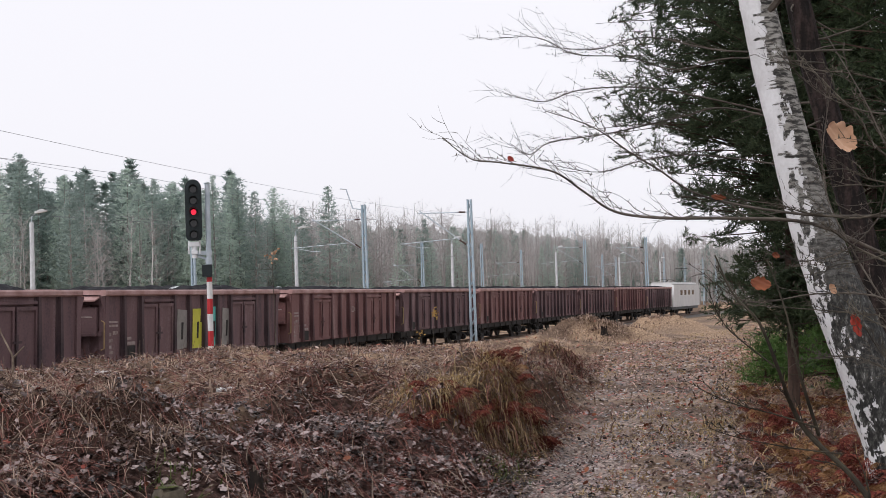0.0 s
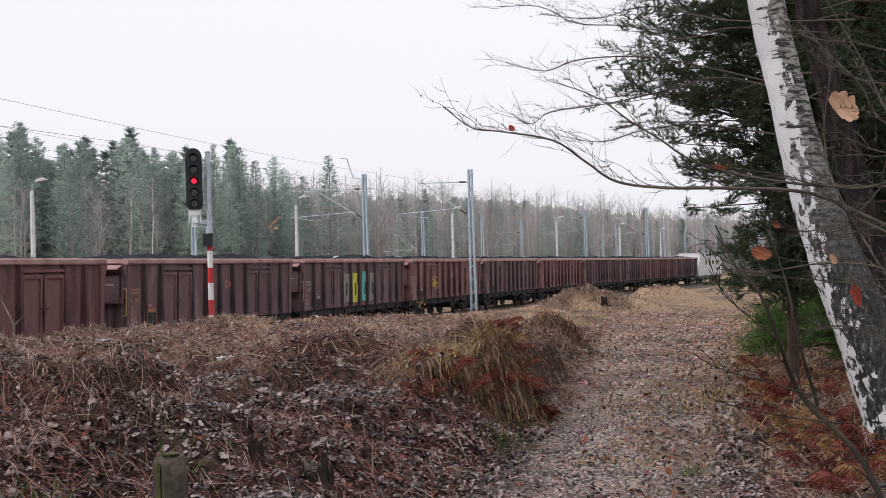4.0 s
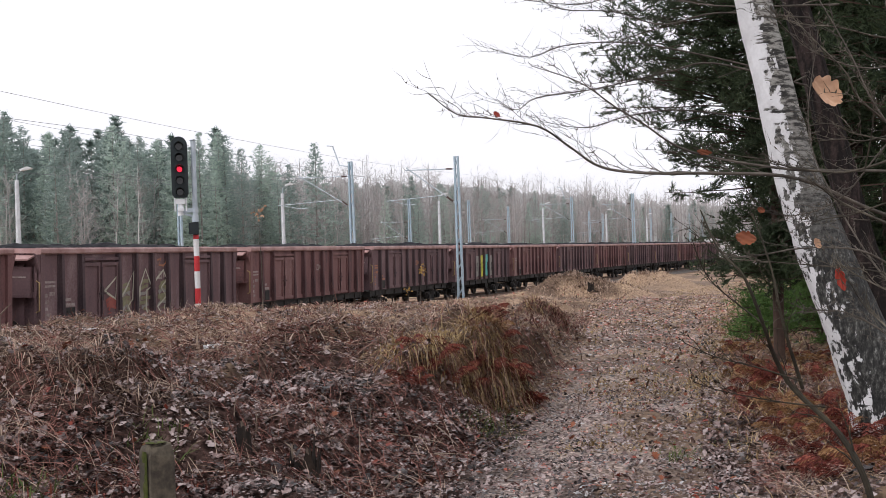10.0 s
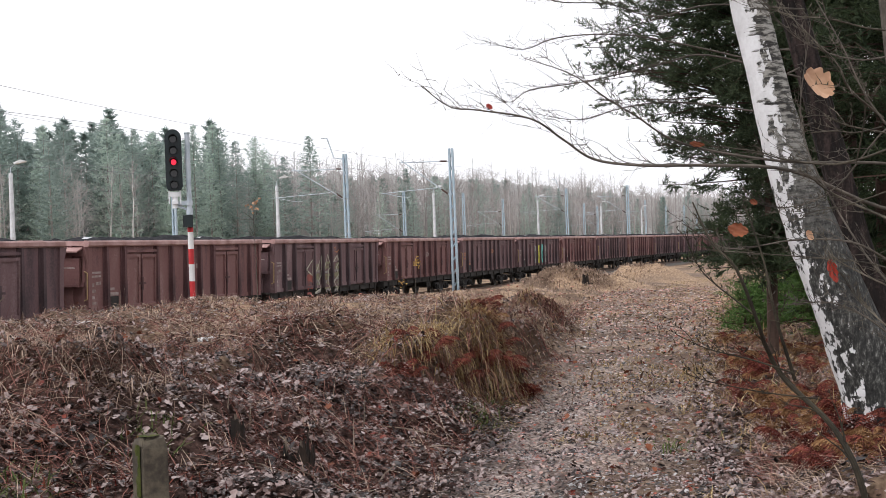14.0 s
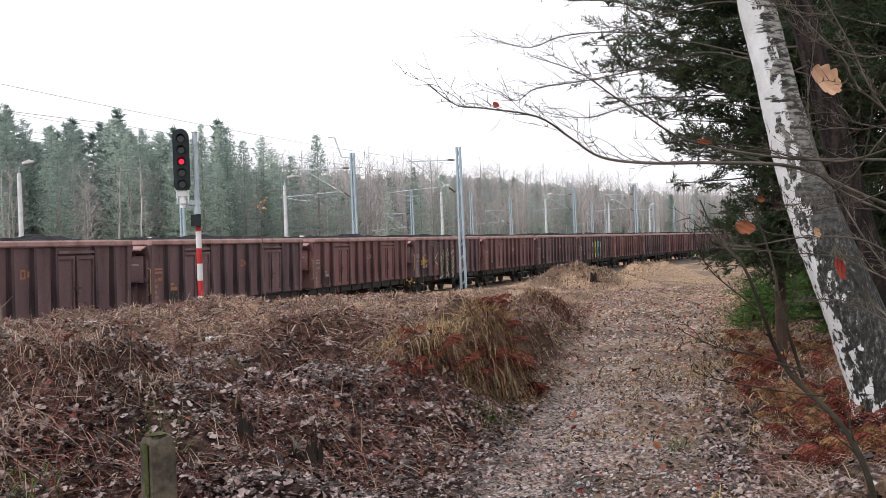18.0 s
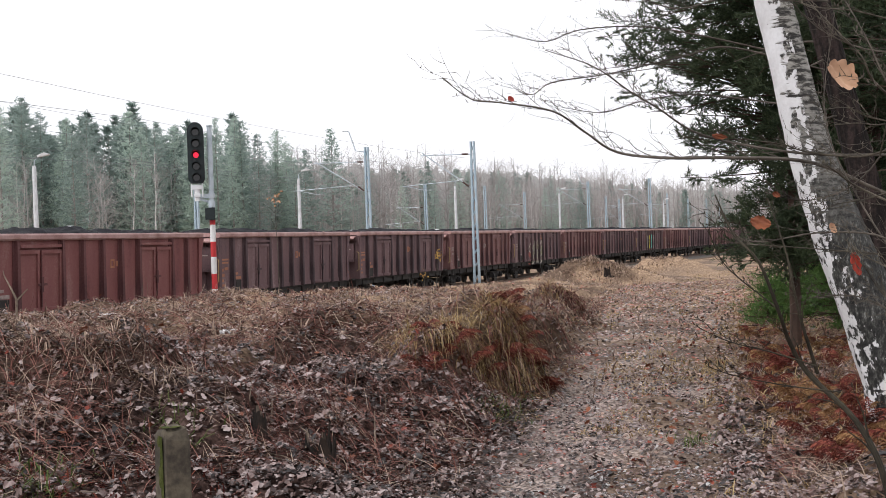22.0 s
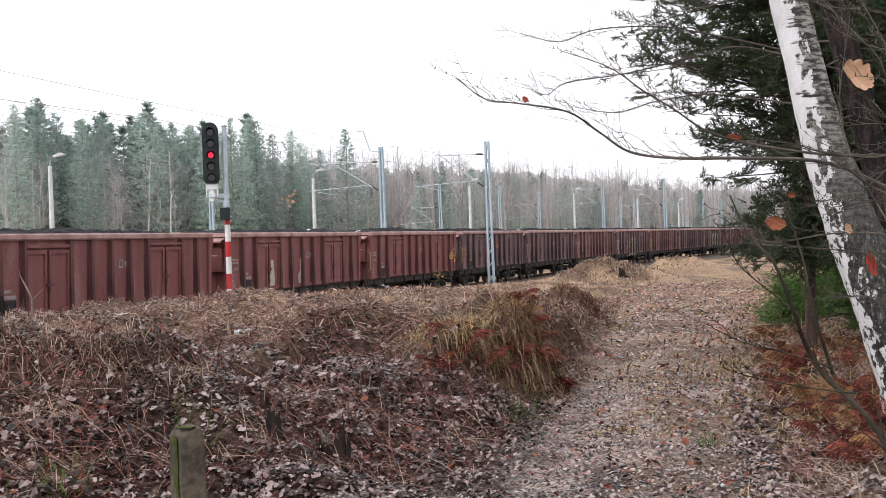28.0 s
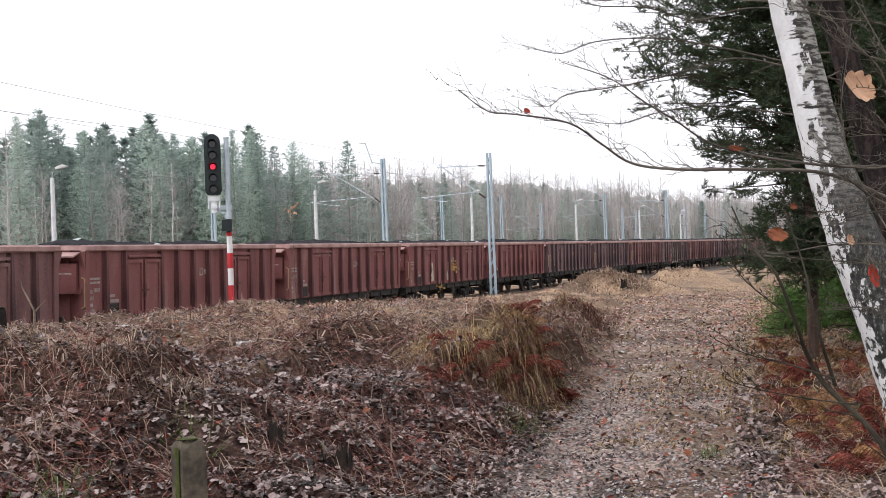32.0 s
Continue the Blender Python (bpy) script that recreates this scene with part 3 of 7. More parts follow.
def wagon_mesh(key, paint):
    """The meshes of one wagon's parts, each made once for each paint."""
    b = Build()
    if key == "side_wall":
        b.box(-HALF, HALF, -0.02, 0.02, FLOOR, TOP - 0.14)
        b.box(-HALF, HALF, -0.05, -0.02, FLOOR, FLOOR + 0.14)
    elif key == "rib":
        b.plate([(-0.075, -0.17, FLOOR), (-0.055, -0.13, TOP - 0.17), (0.055, -0.13, TOP - 0.17), (0.075, -0.17, FLOOR)], 0.12, (0, 1, 0))
        b.box(-0.13, 0.13, -0.035, -0.0205, FLOOR, TOP - 0.17)
    elif key == "door_leaf":
        b.box(-UNIT / 2 + 0.05, UNIT / 2 - 0.05, -0.045, -0.0205, FLOOR + 0.04, TOP - 0.42)
        for z0, z1 in ((TOP - 0.52, TOP - 0.42), (FLOOR + 0.04, FLOOR + 0.14)):
            b.box(-UNIT / 2 + 0.05, UNIT / 2 - 0.05, -0.095, -0.045, z0, z1)
        for x in (-UNIT / 2 + 0.05, UNIT / 2 - 0.14):
            b.box(x, x + 0.09, -0.095, -0.045, FLOOR + 0.142, TOP - 0.522)
        for z in (FLOOR + 0.3, TOP - 0.75):
            b.box(-UNIT / 2 + 0.01, -UNIT / 2 + 0.2, -0.115, -0.095, z, z + 0.07)
    elif key == "door_lintel":
        b.box(-UNIT + 0.1, UNIT - 0.1, -0.13, -0.0205, TOP - 0.36, TOP - 0.28)
    elif key == "door_latch":
        b.box(-0.045, 0.045, -0.15, -0.096, FLOOR + 0.55, FLOOR + 0.95)
        b.tube([(0, -0.12, FLOOR + 0.15), (0, -0.12, TOP - 0.55)], 0.018, 6)
        b.box(-0.14, 0.24, -0.135, -0.097, FLOOR + 0.72, FLOOR + 0.78)
    elif key == "end_hood":
        b.plate([(-0.42, -1.3, TOP - 0.33), (-0.42, -1.3, TOP - 0.29), (-0.03, -1.3, TOP - 0.17), (-0.03, -1.3, TOP - 0.22)], 2.6, (0, 1, 0))
    elif key == "end_panel":
        b.box(-0.2, -0.1, -1.24, 1.24, FLOOR + 0.75, TOP - 0.5)
        b.box(-0.25, -0.2, -1.24, 1.24, FLOOR + 0.75, FLOOR + 0.83)
    elif key == "end_stripe":
        b.box(-0.212, -0.2, -1.1, -0.25, FLOOR + 1.28, FLOOR + 1.32)
    elif key == "platform":
        b.box(-0.5, -0.08, -1.3, 1.3, FLOOR - 0.06, FLOOR - 0.01)
    elif key == "handrail":
        b.tube([(-0.1, -0.16, FLOOR + 0.35), (-0.1, -0.26, FLOOR + 0.4), (-0.1, -0.26, FLOOR + 1.15), (-0.1, -0.16, FLOOR + 1.2)], 0.022, 6)
    elif key == "tarp_hook":
        b.tube([(0, -0.14, TOP - 0.2), (0, -0.2, TOP - 0.24), (0, -0.2, TOP - 0.34), (0, -0.15, TOP - 0.36)], 0.014, 5)
    elif key == "lower_hatch":
        b.box(-0.24, 0.24, -0.075, -0.0205, FLOOR + 0.05, FLOOR + 0.42)
        b.box(-0.17, 0.17, -0.085, -0.075, FLOOR + 0.1, FLOOR + 0.36)
    elif key == "top_rim":
        b.box(-HALF - 0.04, HALF + 0.04, -0.13, 0.07, TOP - 0.17, TOP + 0.01, None, 0.04)
    elif key == "end_rim":
        b.box(-0.09, 0.09, -WIDE + 0.11, WIDE - 0.11, TOP - 0.14, TOP - 0.004)
    elif key == "end_wall":
        b.box(-0.03, 0.03, -WIDE + 0.13, WIDE - 0.13, FLOOR, TOP - 0.14)
    elif key == "end_rib":
        b.box(-0.1, -0.03, -0.07, 0.07, FLOOR, TOP - 0.14)
    elif key == "end_beam":
        b.box(-0.13, -0.03, -WIDE + 0.13, WIDE - 0.13, -0.07, 0.07)
    elif key == "corner_post":
        b.box(-0.1, 0.1, -0.11, 0.1, FLOOR - 0.02, TOP - 0.142)
        b.plate([(-0.1, -0.09, TOP - 0.18), (-0.3, -0.09, TOP - 0.18), (-0.1, -0.09, TOP - 0.7)], 0.05, (0, 1, 0))
    elif key == "floor":
        b.box(-HALF + 0.03, HALF - 0.03, -WIDE + 0.12, WIDE - 0.12, FLOOR - 0.06, FLOOR)
    elif key == "sole_bar":
        b.box(-HALF, HALF, -0.07, 0.07, FLOOR - 0.28, FLOOR - 0.004)
        b.box(-HALF, HALF, -0.12, -0.07, FLOOR - 0.05, FLOOR - 0.004)
        for i in range(9):
            x = -HALF + 0.8 + i * (BODY - 1.6) / 8
            b.box(x - 0.04, x + 0.04, -0.12, -0.07, FLOOR - 0.28, FLOOR - 0.05)
    elif key == "head_stock":
        b.box(-0.08, 0.08, -1.35, 1.35, FLOOR - 0.34, FLOOR - 0.004)
    elif key == "buffer":
        b.tube([(0, 0, 1.03), (0.22, 0, 1.03)], 0.11, 10)
        b.tube([(0.22, 0, 1.03), (0.36, 0, 1.03)], 0.075, 10)
        b.tube([(0.36, 0, 1.03), (0.4, 0, 1.03)], 0.24, 14)
    elif key == "coupling":
        b.box(0, 0.42, -0.05, 0.05, 0.9, 1.0)
        b.box(0.3, 0.42, -0.03, 0.03, 0.7, 0.95)
    elif key == "bogie_side":
        b.box(-1.15, 1.15, -0.07, 0.07, 0.52, 0.68)
        b.plate([(-1.15, -0.07, 0.52), (-0.62, -0.07, 0.52), (-0.75, -0.07, 0.34), (-1.05, -0.07, 0.34)], 0.14, (0, 1, 0))
        b.plate([(0.62, -0.07, 0.52), (1.15, -0.07, 0.52), (1.05, -0.07, 0.34), (0.75, -0.07, 0.34)], 0.14, (0, 1, 0))
        b.box(-0.35, 0.35, -0.1, 0.07, 0.34, 0.52)
        for x in (-0.22, 0, 0.22):
            b.tube([(x, -0.05, 0.3), (x, -0.05, 0.72)], 0.08, 8)
    elif key == "axle_box":
        b.box(-0.16, 0.16, -0.17, 0.07, 0.3, 0.62)
        b.tube([(0, -0.24, 0.46), (0, -0.17, 0.46)], 0.12, 10)
    elif key == "bolster":
        b.box(-0.25, 0.25, -1.0, 1.0, 0.6, 0.86)
    elif key == "wheelset":
        b.tube([(0, -0.98, 0), (0, 0.98, 0)], 0.08, 8)
        for s in (-1, 1):
            b.tube([(0, s * 0.7, 0), (0, s * 0.82, 0)], 0.46, 20)
            b.tube([(0, s * 0.66, 0), (0, s * 0.7, 0)], 0.49, 20)
            b.tube([(0, s * 0.82, 0), (0, s * 0.84, 0)], 0.2, 12)
            for a in range(6):
                w = a * math.pi / 3
                b.tube([(0.33 * math.cos(w), s * 0.82, 0.33 * math.sin(w)), (0.33 * math.cos(w), s * 0.845, 0.33 * math.sin(w))], 0.05, 6)
    elif key == "brake_gear":
        b.tube([(-1.2, -0.3, 0.75), (1.4, -0.3, 0.75)], 0.16, 10)
        b.box(1.7, 2.3, -1.1, -0.6, 0.55, 0.82)
        b.tube([(-4.2, -0.2, 0.7), (4.2, -0.2, 0.7)], 0.03, 6)
    elif key == "hand_wheel":
        b.tube([(0.25 * math.cos(a * math.pi / 8), -0.06, 0.78 + 0.25 * math.sin(a * math.pi / 8)) for a in range(17)], 0.022, 6)
        b.box(-0.25, 0.25, -0.07, -0.05, 0.765, 0.795)
    elif key == "step":
        b.box(-0.2, 0.2, -0.2, 0.02, 0.45, 0.48)
        b.tube([(-0.18, -0.02, 0.45), (-0.18, -0.02, FLOOR - 0.05)], 0.02, 5)
        b.tube([(0.18, -0.02, 0.45), (0.18, -0.02, FLOOR - 0.05)], 0.02, 5)
    return b.mesh(key, paint)


def flip(m=None):
    return Matrix.Rotation(math.pi, 4, "Z")


def wagon(paint, rim_paint, label):
    """A four-axle open coal wagon, twelve bays long, with two double doors a side."""
    w = thing("open_coal_wagon", label, "freight wagon", "wagons of the coal train")
    put = lambda key, m, mat=None, parent=None, lab="": part(key, shared((key, (mat or paint).name), lambda: wagon_mesh(key, mat or paint)), None, parent or w, lab, at=m)
    put("floor", pose(0, 0, 0), UNDER)
    for s in (0, 1):
        turn = flip() if s else Matrix()
        wall = put("side_wall", turn @ pose(0, -WIDE + 0.1, 0))
        for i in range(13):
            if i in (0, 12):
                continue
            if i in (3, 9):
                continue
            put("rib", pose(-HALF + i * UNIT, 0, 0), RIB_TONE[paint.name], wall, "darker upright rib")
        for c in (3, 9):
            for d in (-0.5, 0.5):
                put("door_leaf", pose(-HALF + (c + d) * UNIT, 0, 0), parent=wall)
            put("door_lintel", pose(-HALF + c * UNIT, 0, 0), parent=wall)
            put("door_latch", pose(-HALF + c * UNIT, 0, 0), RIB_TONE[paint.name], parent=wall)
        put("lower_hatch", pose(-HALF + 1.45 * UNIT, 0, 0), UNDER, wall, "small dark hatch low on the side")
        put("top_rim", turn @ pose(0, -WIDE + 0.1, 0), rim_paint, None, "pale worn upper rim")
        put("sole_bar", turn @ pose(0, -WIDE + 0.25, 0), UNDER)
        for e in (-1, 1):
            put("corner_post", turn @ pose(e * (HALF - 0.1), -WIDE + 0.12, 0) @ (flip() @ Matrix.Diagonal((1, -1, 1, 1)) if e > 0 else Matrix()))
            put("step", turn @ pose(e * (HALF - 0.5), -WIDE + 0.25, 0), UNDER)
        put("hand_wheel", turn @ pose(1.1, -WIDE + 0.25, 0), UNDER)
    put("brake_gear", pose(0, 0, 0), UNDER)
    for e in (0, 1):
        turn = flip() if e else Matrix()
        end = put("end_wall", turn @ pose(-HALF + 0.1, 0, 0))
        for y in (-0.9, -0.3, 0.3, 0.9):
            put("end_rib", pose(0, y, 0), parent=end)
        for z in (FLOOR + 0.82, TOP - 0.36):
            put("end_beam", pose(-0.002, 0, z), parent=end)
        put("end_hood", pose(0, 0, 0), rim_paint, end, "sloping pale hood over the wagon's end")
        put("end_panel", pose(0, 0, 0), parent=end)
        put("end_stripe", pose(0, 0, 0), MARK_WHITE, end, "short white stripe")
        put("platform", pose(0, 0, 0), UNDER, end)
        put("handrail", pose(-0.02, -WIDE + 0.3, 0), HANDRAIL, end, "yellowed handrail")
        put("end_rim", turn @ pose(-HALF + 0.06, 0, 0), rim_paint)
        put("head_stock", turn @ pose(-HALF + 0.02, 0, 0), UNDER)
        put("coupling", turn @ pose(HALF, 0, 0), UNDER)
        for y in (-0.875, 0.875):
            put("buffer", turn @ pose(HALF + 0.02, y, 0), UNDER)
        bogie = new("bogie")
        bogie.parent, bogie.matrix_basis = w, turn @ pose(4.5, 0, 0)
        put("bolster", pose(0, 0, 0), UNDER, bogie)
        for s in (0, 1):
            side = flip() if s else Matrix()
            put("bogie_side", side @ pose(0, -1.0, 0), UNDER, bogie)
            for x in (-0.9, 0.9):
                put("axle_box", side @ pose(x, -1.0, 0), UNDER, bogie)
        for x in (-0.9, 0.9):
            WHEELS.append((put("wheelset", pose(x, 0, 0.46), WHEEL, bogie, "worn steel wheels on an axle"), x, -1 if e else 1))
    return w


def bars(w, mat, name, cells, lab=""):
    """Flat painted marks on a wagon's camera side: (x, z, width, height) with x from the rear end."""
    for x, z, wide, tall in cells:
        b = Build().box(x - HALF, x - HALF + wide, -WIDE + 0.066, -WIDE + 0.0775, z, z + tall)
        part(name, b, mat, w, lab)


def numbers(w, mat=None):
    """The rows of worn lettering in the first two bays, as bars."""
    mat = mat or MARK_WHITE
    bars(w, mat, "lettering_bar", [(0.22, 2.24, 0.6, 0.06), (0.22, 2.13, 0.6, 0.06), (0.2, 1.86, 0.22, 0.1), (0.52, 1.9, 0.28, 0.1), (0.2, 1.68, 0.3, 0.1), (0.2, 1.5, 0.24, 0.09), (0.24, 1.34, 0.3, 0.08), (1.3, 1.72, 0.3, 0.08), (1.28, 1.56, 0.56, 0.1), (1.3, 1.4, 0.34, 0.09), (1.34, 1.25, 0.26, 0.08)], "faded white lettering, worn past reading")


def emblem(w, mat, x=6.85, z=2.2):
    """A small maker's mark: a square with a short tail."""
    bars(w, mat, "emblem", [(x, z, 0.24, 0.05), (x, z + 0.2, 0.24, 0.05), (x, z + 0.05, 0.06, 0.15), (x + 0.18, z + 0.05, 0.06, 0.15), (x + 0.32, z + 0.04, 0.16, 0.16), (x + 0.52, z + 0.06, 0.2, 0.12)], "small faded square emblem")


def spray_blocks(w):
    """Four tall block letters in grey, yellow and teal, as plain shapes."""
    for x, mat, shape in ((4.5, SPRAY_GREY, 0), (5.62, SPRAY_YELLOW, 1), (6.85, SPRAY_TEAL, 2), (7.85, SPRAY_GREY, 3)):
        y = -WIDE + 0.0665
        pts = [(0, 0), (0.8, 0.05), (0.82, 1.25), (0.05, 1.3)]
        if shape == 1:
            pts = [(0, 0), (0.75, 0), (0.95, 0.8), (0.55, 0.85), (0.6, 1.3), (0.02, 1.3)]
        if shape == 2:
            pts = [(0, 0.1), (0.35, 0), (0.75, 0.15), (0.6, 0.6), (0.85, 0.85), (0.8, 1.35), (0.05, 1.35)]
        b = Build().plate([(x + p - HALF, y, 1.28 + q) for p, q in pts], 0.012, (0, -1, 0))
        part("spray_letter", b, mat, w, "sprayed block letter shape")
        b = Build().plate([(x + 0.3 + p - HALF, y - 0.013, 1.6 + q) for p, q in ((0, 0), (0.12, 0), (0.16, 0.55), (0.02, 0.55))], 0.006, (0, -1, 0))
        part("spray_stroke", b, UNDER, w)


def stroke(w, x, z, line, wide, mat, y, label=""):
    """One sprayed line: a ribbon of paint with mitred corners."""
    b = Build()
    pts = [Vector((x + p - HALF, y, z + q)) for p, q in line]
    for i, p in enumerate(pts):
        d = (pts[min(i + 1, len(pts) - 1)] - pts[max(i - 1, 0)]).normalized()
        e = Vector((-d.z, 0, d.x)) * wide / 2
        b.v += [tuple(p - e), tuple(p + e)]
    b.f = [[2 * i, 2 * i + 2, 2 * i + 3, 2 * i + 1] for i in range(len(pts) - 1)]
    part("spray_stroke", b, mat, w, label)


def spray_tag(w):
    """A large tag over four bays: dull yellow-green fills, pale outlines and a red part, as plain shapes."""
    r = random.Random(4)
    y = -WIDE + 0.0665
    shapes = (((0.05, 1.05), (0.75, 1.45), (0.7, 0.8), (0.05, 1.05)), ((0.0, 0.75), (0.4, 1.1), (0.85, 1.6), (0.78, 0.75), (0.5, 0.55), (0.8, 0.2), (0.1, 0.05)),
              ((0.05, 0.4), (0.1, 1.1), (0.45, 1.65), (0.85, 1.1), (0.55, 1.0), (0.5, 0.4), (0.8, 0.1)), ((0.0, 1.3), (0.5, 1.6), (0.75, 1.3), (0.35, 1.05), (0.7, 0.75), (0.1, 0.45), (0.55, 0.1), (0.6, 0.5)))
    for x, line in zip((3.35, 4.35, 5.5, 6.65), shapes):
        deep = y - (0.036 if line is shapes[0] else 0.012)
        for k in range(9):
            q = 0.05 + 0.14 * k
            if line is shapes[0] and k > 5:
                continue
            fill = [(0.12 + r.uniform(0, 0.2), q), (0.4, q + r.uniform(0, 0.16)), (0.55 + r.uniform(0, 0.25), q + r.uniform(-0.05, 0.1))]
            stroke(w, x, 0.88, fill, r.uniform(0.09, 0.15), SPRAY_RED if line is shapes[0] else (SPRAY_OLIVE if k % 3 else SPRAY_GREY), deep - 0.0015 * (k % 3), "dull sprayed fill")
        stroke(w, x, 0.88, line, 0.08, SPRAY_PALE, deep - 0.006, "pale sprayed outline")
    stroke(w, 6.75, 2.6, [(0, 0.2), (0.25, 0.25), (0.1, 0.05), (0.4, 0.02), (0.75, 0.2)], 0.07, MARK_ORANGE, y - 0.012, "small faded orange scrawl")


def coal_load(seed):
    """A heaped coal load with a bumpy crest and a few whitish patches."""
    r = np.random.RandomState(seed)
    nx, ny = 66, 16
    xs, ys = np.linspace(-HALF + 0.14, HALF - 0.14, nx), np.linspace(-WIDE + 0.17, WIDE - 0.17, ny)
    x, y = np.meshgrid(xs, ys, indexing="ij")
    humps = 0.2 + 0.16 * np.cos((x / BODY * (5 + seed % 2) + r.rand()) * 2 * np.pi) + 0.3 * (vnoise(x * 0.5 + seed * 9, y * 0.3) - 0.5)
    arch = (1 - (np.abs(y) / WIDE) ** 2.2) * smooth((HALF - np.abs(x)) / 1.4)
    z = TOP - 0.14 + arch * (0.08 + 0.42 * np.clip(humps, 0, 1)) + 0.09 * (vnoise(x * 4 + seed, y * 4) - 0.5) + 0.05 * r.rand(nx, ny)
    heap = thing("coal_load", "black heaped coal with a few whitish patches", "coal", "coal loads of the train")
    b = Build()
    b.v = [tuple(p) for p in np.stack([x, y, z], -1).reshape(-1, 3)]
    b.f = [[i * ny + j, (i + 1) * ny + j, (i + 1) * ny + j + 1, i * ny + j + 1] for i in range(nx - 1) for j in range(ny - 1)]
    part("coal_surface", b, COAL, heap, smooth=False)
    for c in range(3):
        px = -HALF + 1.8 + c * 4.2 + r.rand() * 1.2
        py = -0.35 + 0.5 * r.rand()
        i0, j0 = int(np.argmin(abs(xs - px))), int(np.argmin(abs(ys - py)))
        k = Build()
        for i in range(i0 - 1, i0 + 2):
            for j in range(j0, j0 + 1):
                if 0 <= i < nx - 1 and 0 <= j < ny - 1 and r.rand() < 0.7:
                    k.poly([(x[a, e], y[a, e], z[a, e] + 0.012) for a, e in ((i, j), (i + 1, j), (i + 1, j + 1), (i, j + 1))])
        part("lime_patch", k, PALE_PATCH, heap, "whitish patch on the coal")
    return heap


def locomotive():
    """The electric locomotive at the head: pale body, dark skirt, roof gear, two bogies."""
    e = thing("electric_locomotive", "light grey electric locomotive with dark underframe heading the train", "locomotive")
    n = 7.9
    body = Build().plate([(-n, -1.45, 1.0), (-n, -1.45, 2.1), (-n + 0.55, -1.45, 3.45), (n - 0.55, -1.45, 3.45), (n, -1.45, 2.1), (n, -1.45, 1.0)], 2.9, (0, 1, 0))
    part("body", body, LOCO_GREY, e)
    part("roof", Build().box(-n + 0.7, n - 0.7, -1.2, 1.2, 3.452, 3.7, None, 0.12), LOCO_GREY, e, "pale grey roof")
    part("skirt", Build().box(-n + 0.1, n - 0.1, -1.3, 1.3, 0.7, 0.998), LOCO_DARK, e, "dark lower skirt")
    for x in (-1, 1):
        for y in (-0.62, 0.62):
            part("windscreen", Build().plate([(x * (n + 0.005 - 0.06), y - 0.5, 2.25), (x * (n + 0.005 - 0.06), y + 0.5, 2.25), (x * (n - 0.34), y + 0.5, 2.95), (x * (n - 0.34), y - 0.5, 2.95)], 0.05, (x, 0, 0)), GLASS_DARK, e, "dark cab windscreen")
        for y in (-0.875, 0.875):
            part("buffer", shared(("buffer", UNDER.name), lambda: wagon_mesh("buffer", UNDER)), None, e, at=(Matrix() if x > 0 else flip()) @ pose(n, y, 0))
            part("headlight", Build().tube([(x * n, y, 1.55), (x * (n + 0.06), y, 1.55)], 0.13, 12), LAMP_WHITE, e, "round headlight")
    for y in (-1.453, 1.453):
        for i in range(4):
            part("side_window", Build().box(-3.9 + i * 2.3, -2.7 + i * 2.3, y - 0.005, y + 0.005, 2.3, 2.85), GLASS_DARK, e, "dark side window")
    for x in (-4.4, 4.4):
        pan = Build()
        pan.tube([(x - 0.9, -0.5, 3.75), (x + 0.9, -0.5, 3.75)], 0.03, 6).tube([(x - 0.9, 0.5, 3.75), (x + 0.9, 0.5, 3.75)], 0.03, 6)
        up = 5.35 if x > 0 else 4.0
        pan.tube([(x - 0.8, 0, 3.75), (x + 0.8, 0, (3.75 + up) / 2), (x - 0.2, 0, up)], 0.035, 6)
        pan.tube([(x - 0.2, -0.9, up - 0.1), (x - 0.2, -0.6, up), (x - 0.2, 0.6, up), (x - 0.2, 0.9, up - 0.1)], 0.03, 6)
        part("pantograph", pan, UNDER, e, "raised pantograph" if x > 0 else "lowered pantograph")
        bogie = new("bogie")
        bogie.parent, bogie.matrix_basis = e, pose(x, 0, 0)
        for s in (0, 1):
            part("bogie_side", shared(("bogie_side", UNDER.name), lambda: wagon_mesh("bogie_side", UNDER)), None, bogie, at=(flip() if s else Matrix()) @ pose(0, -1.0, 0))
        for d in (-0.9, 0.9):
            part("wheelset", shared(("wheelset", WHEEL.name), lambda: wagon_mesh("wheelset", WHEEL)), None, bogie, at=pose(d, 0, 0.46))
    return e


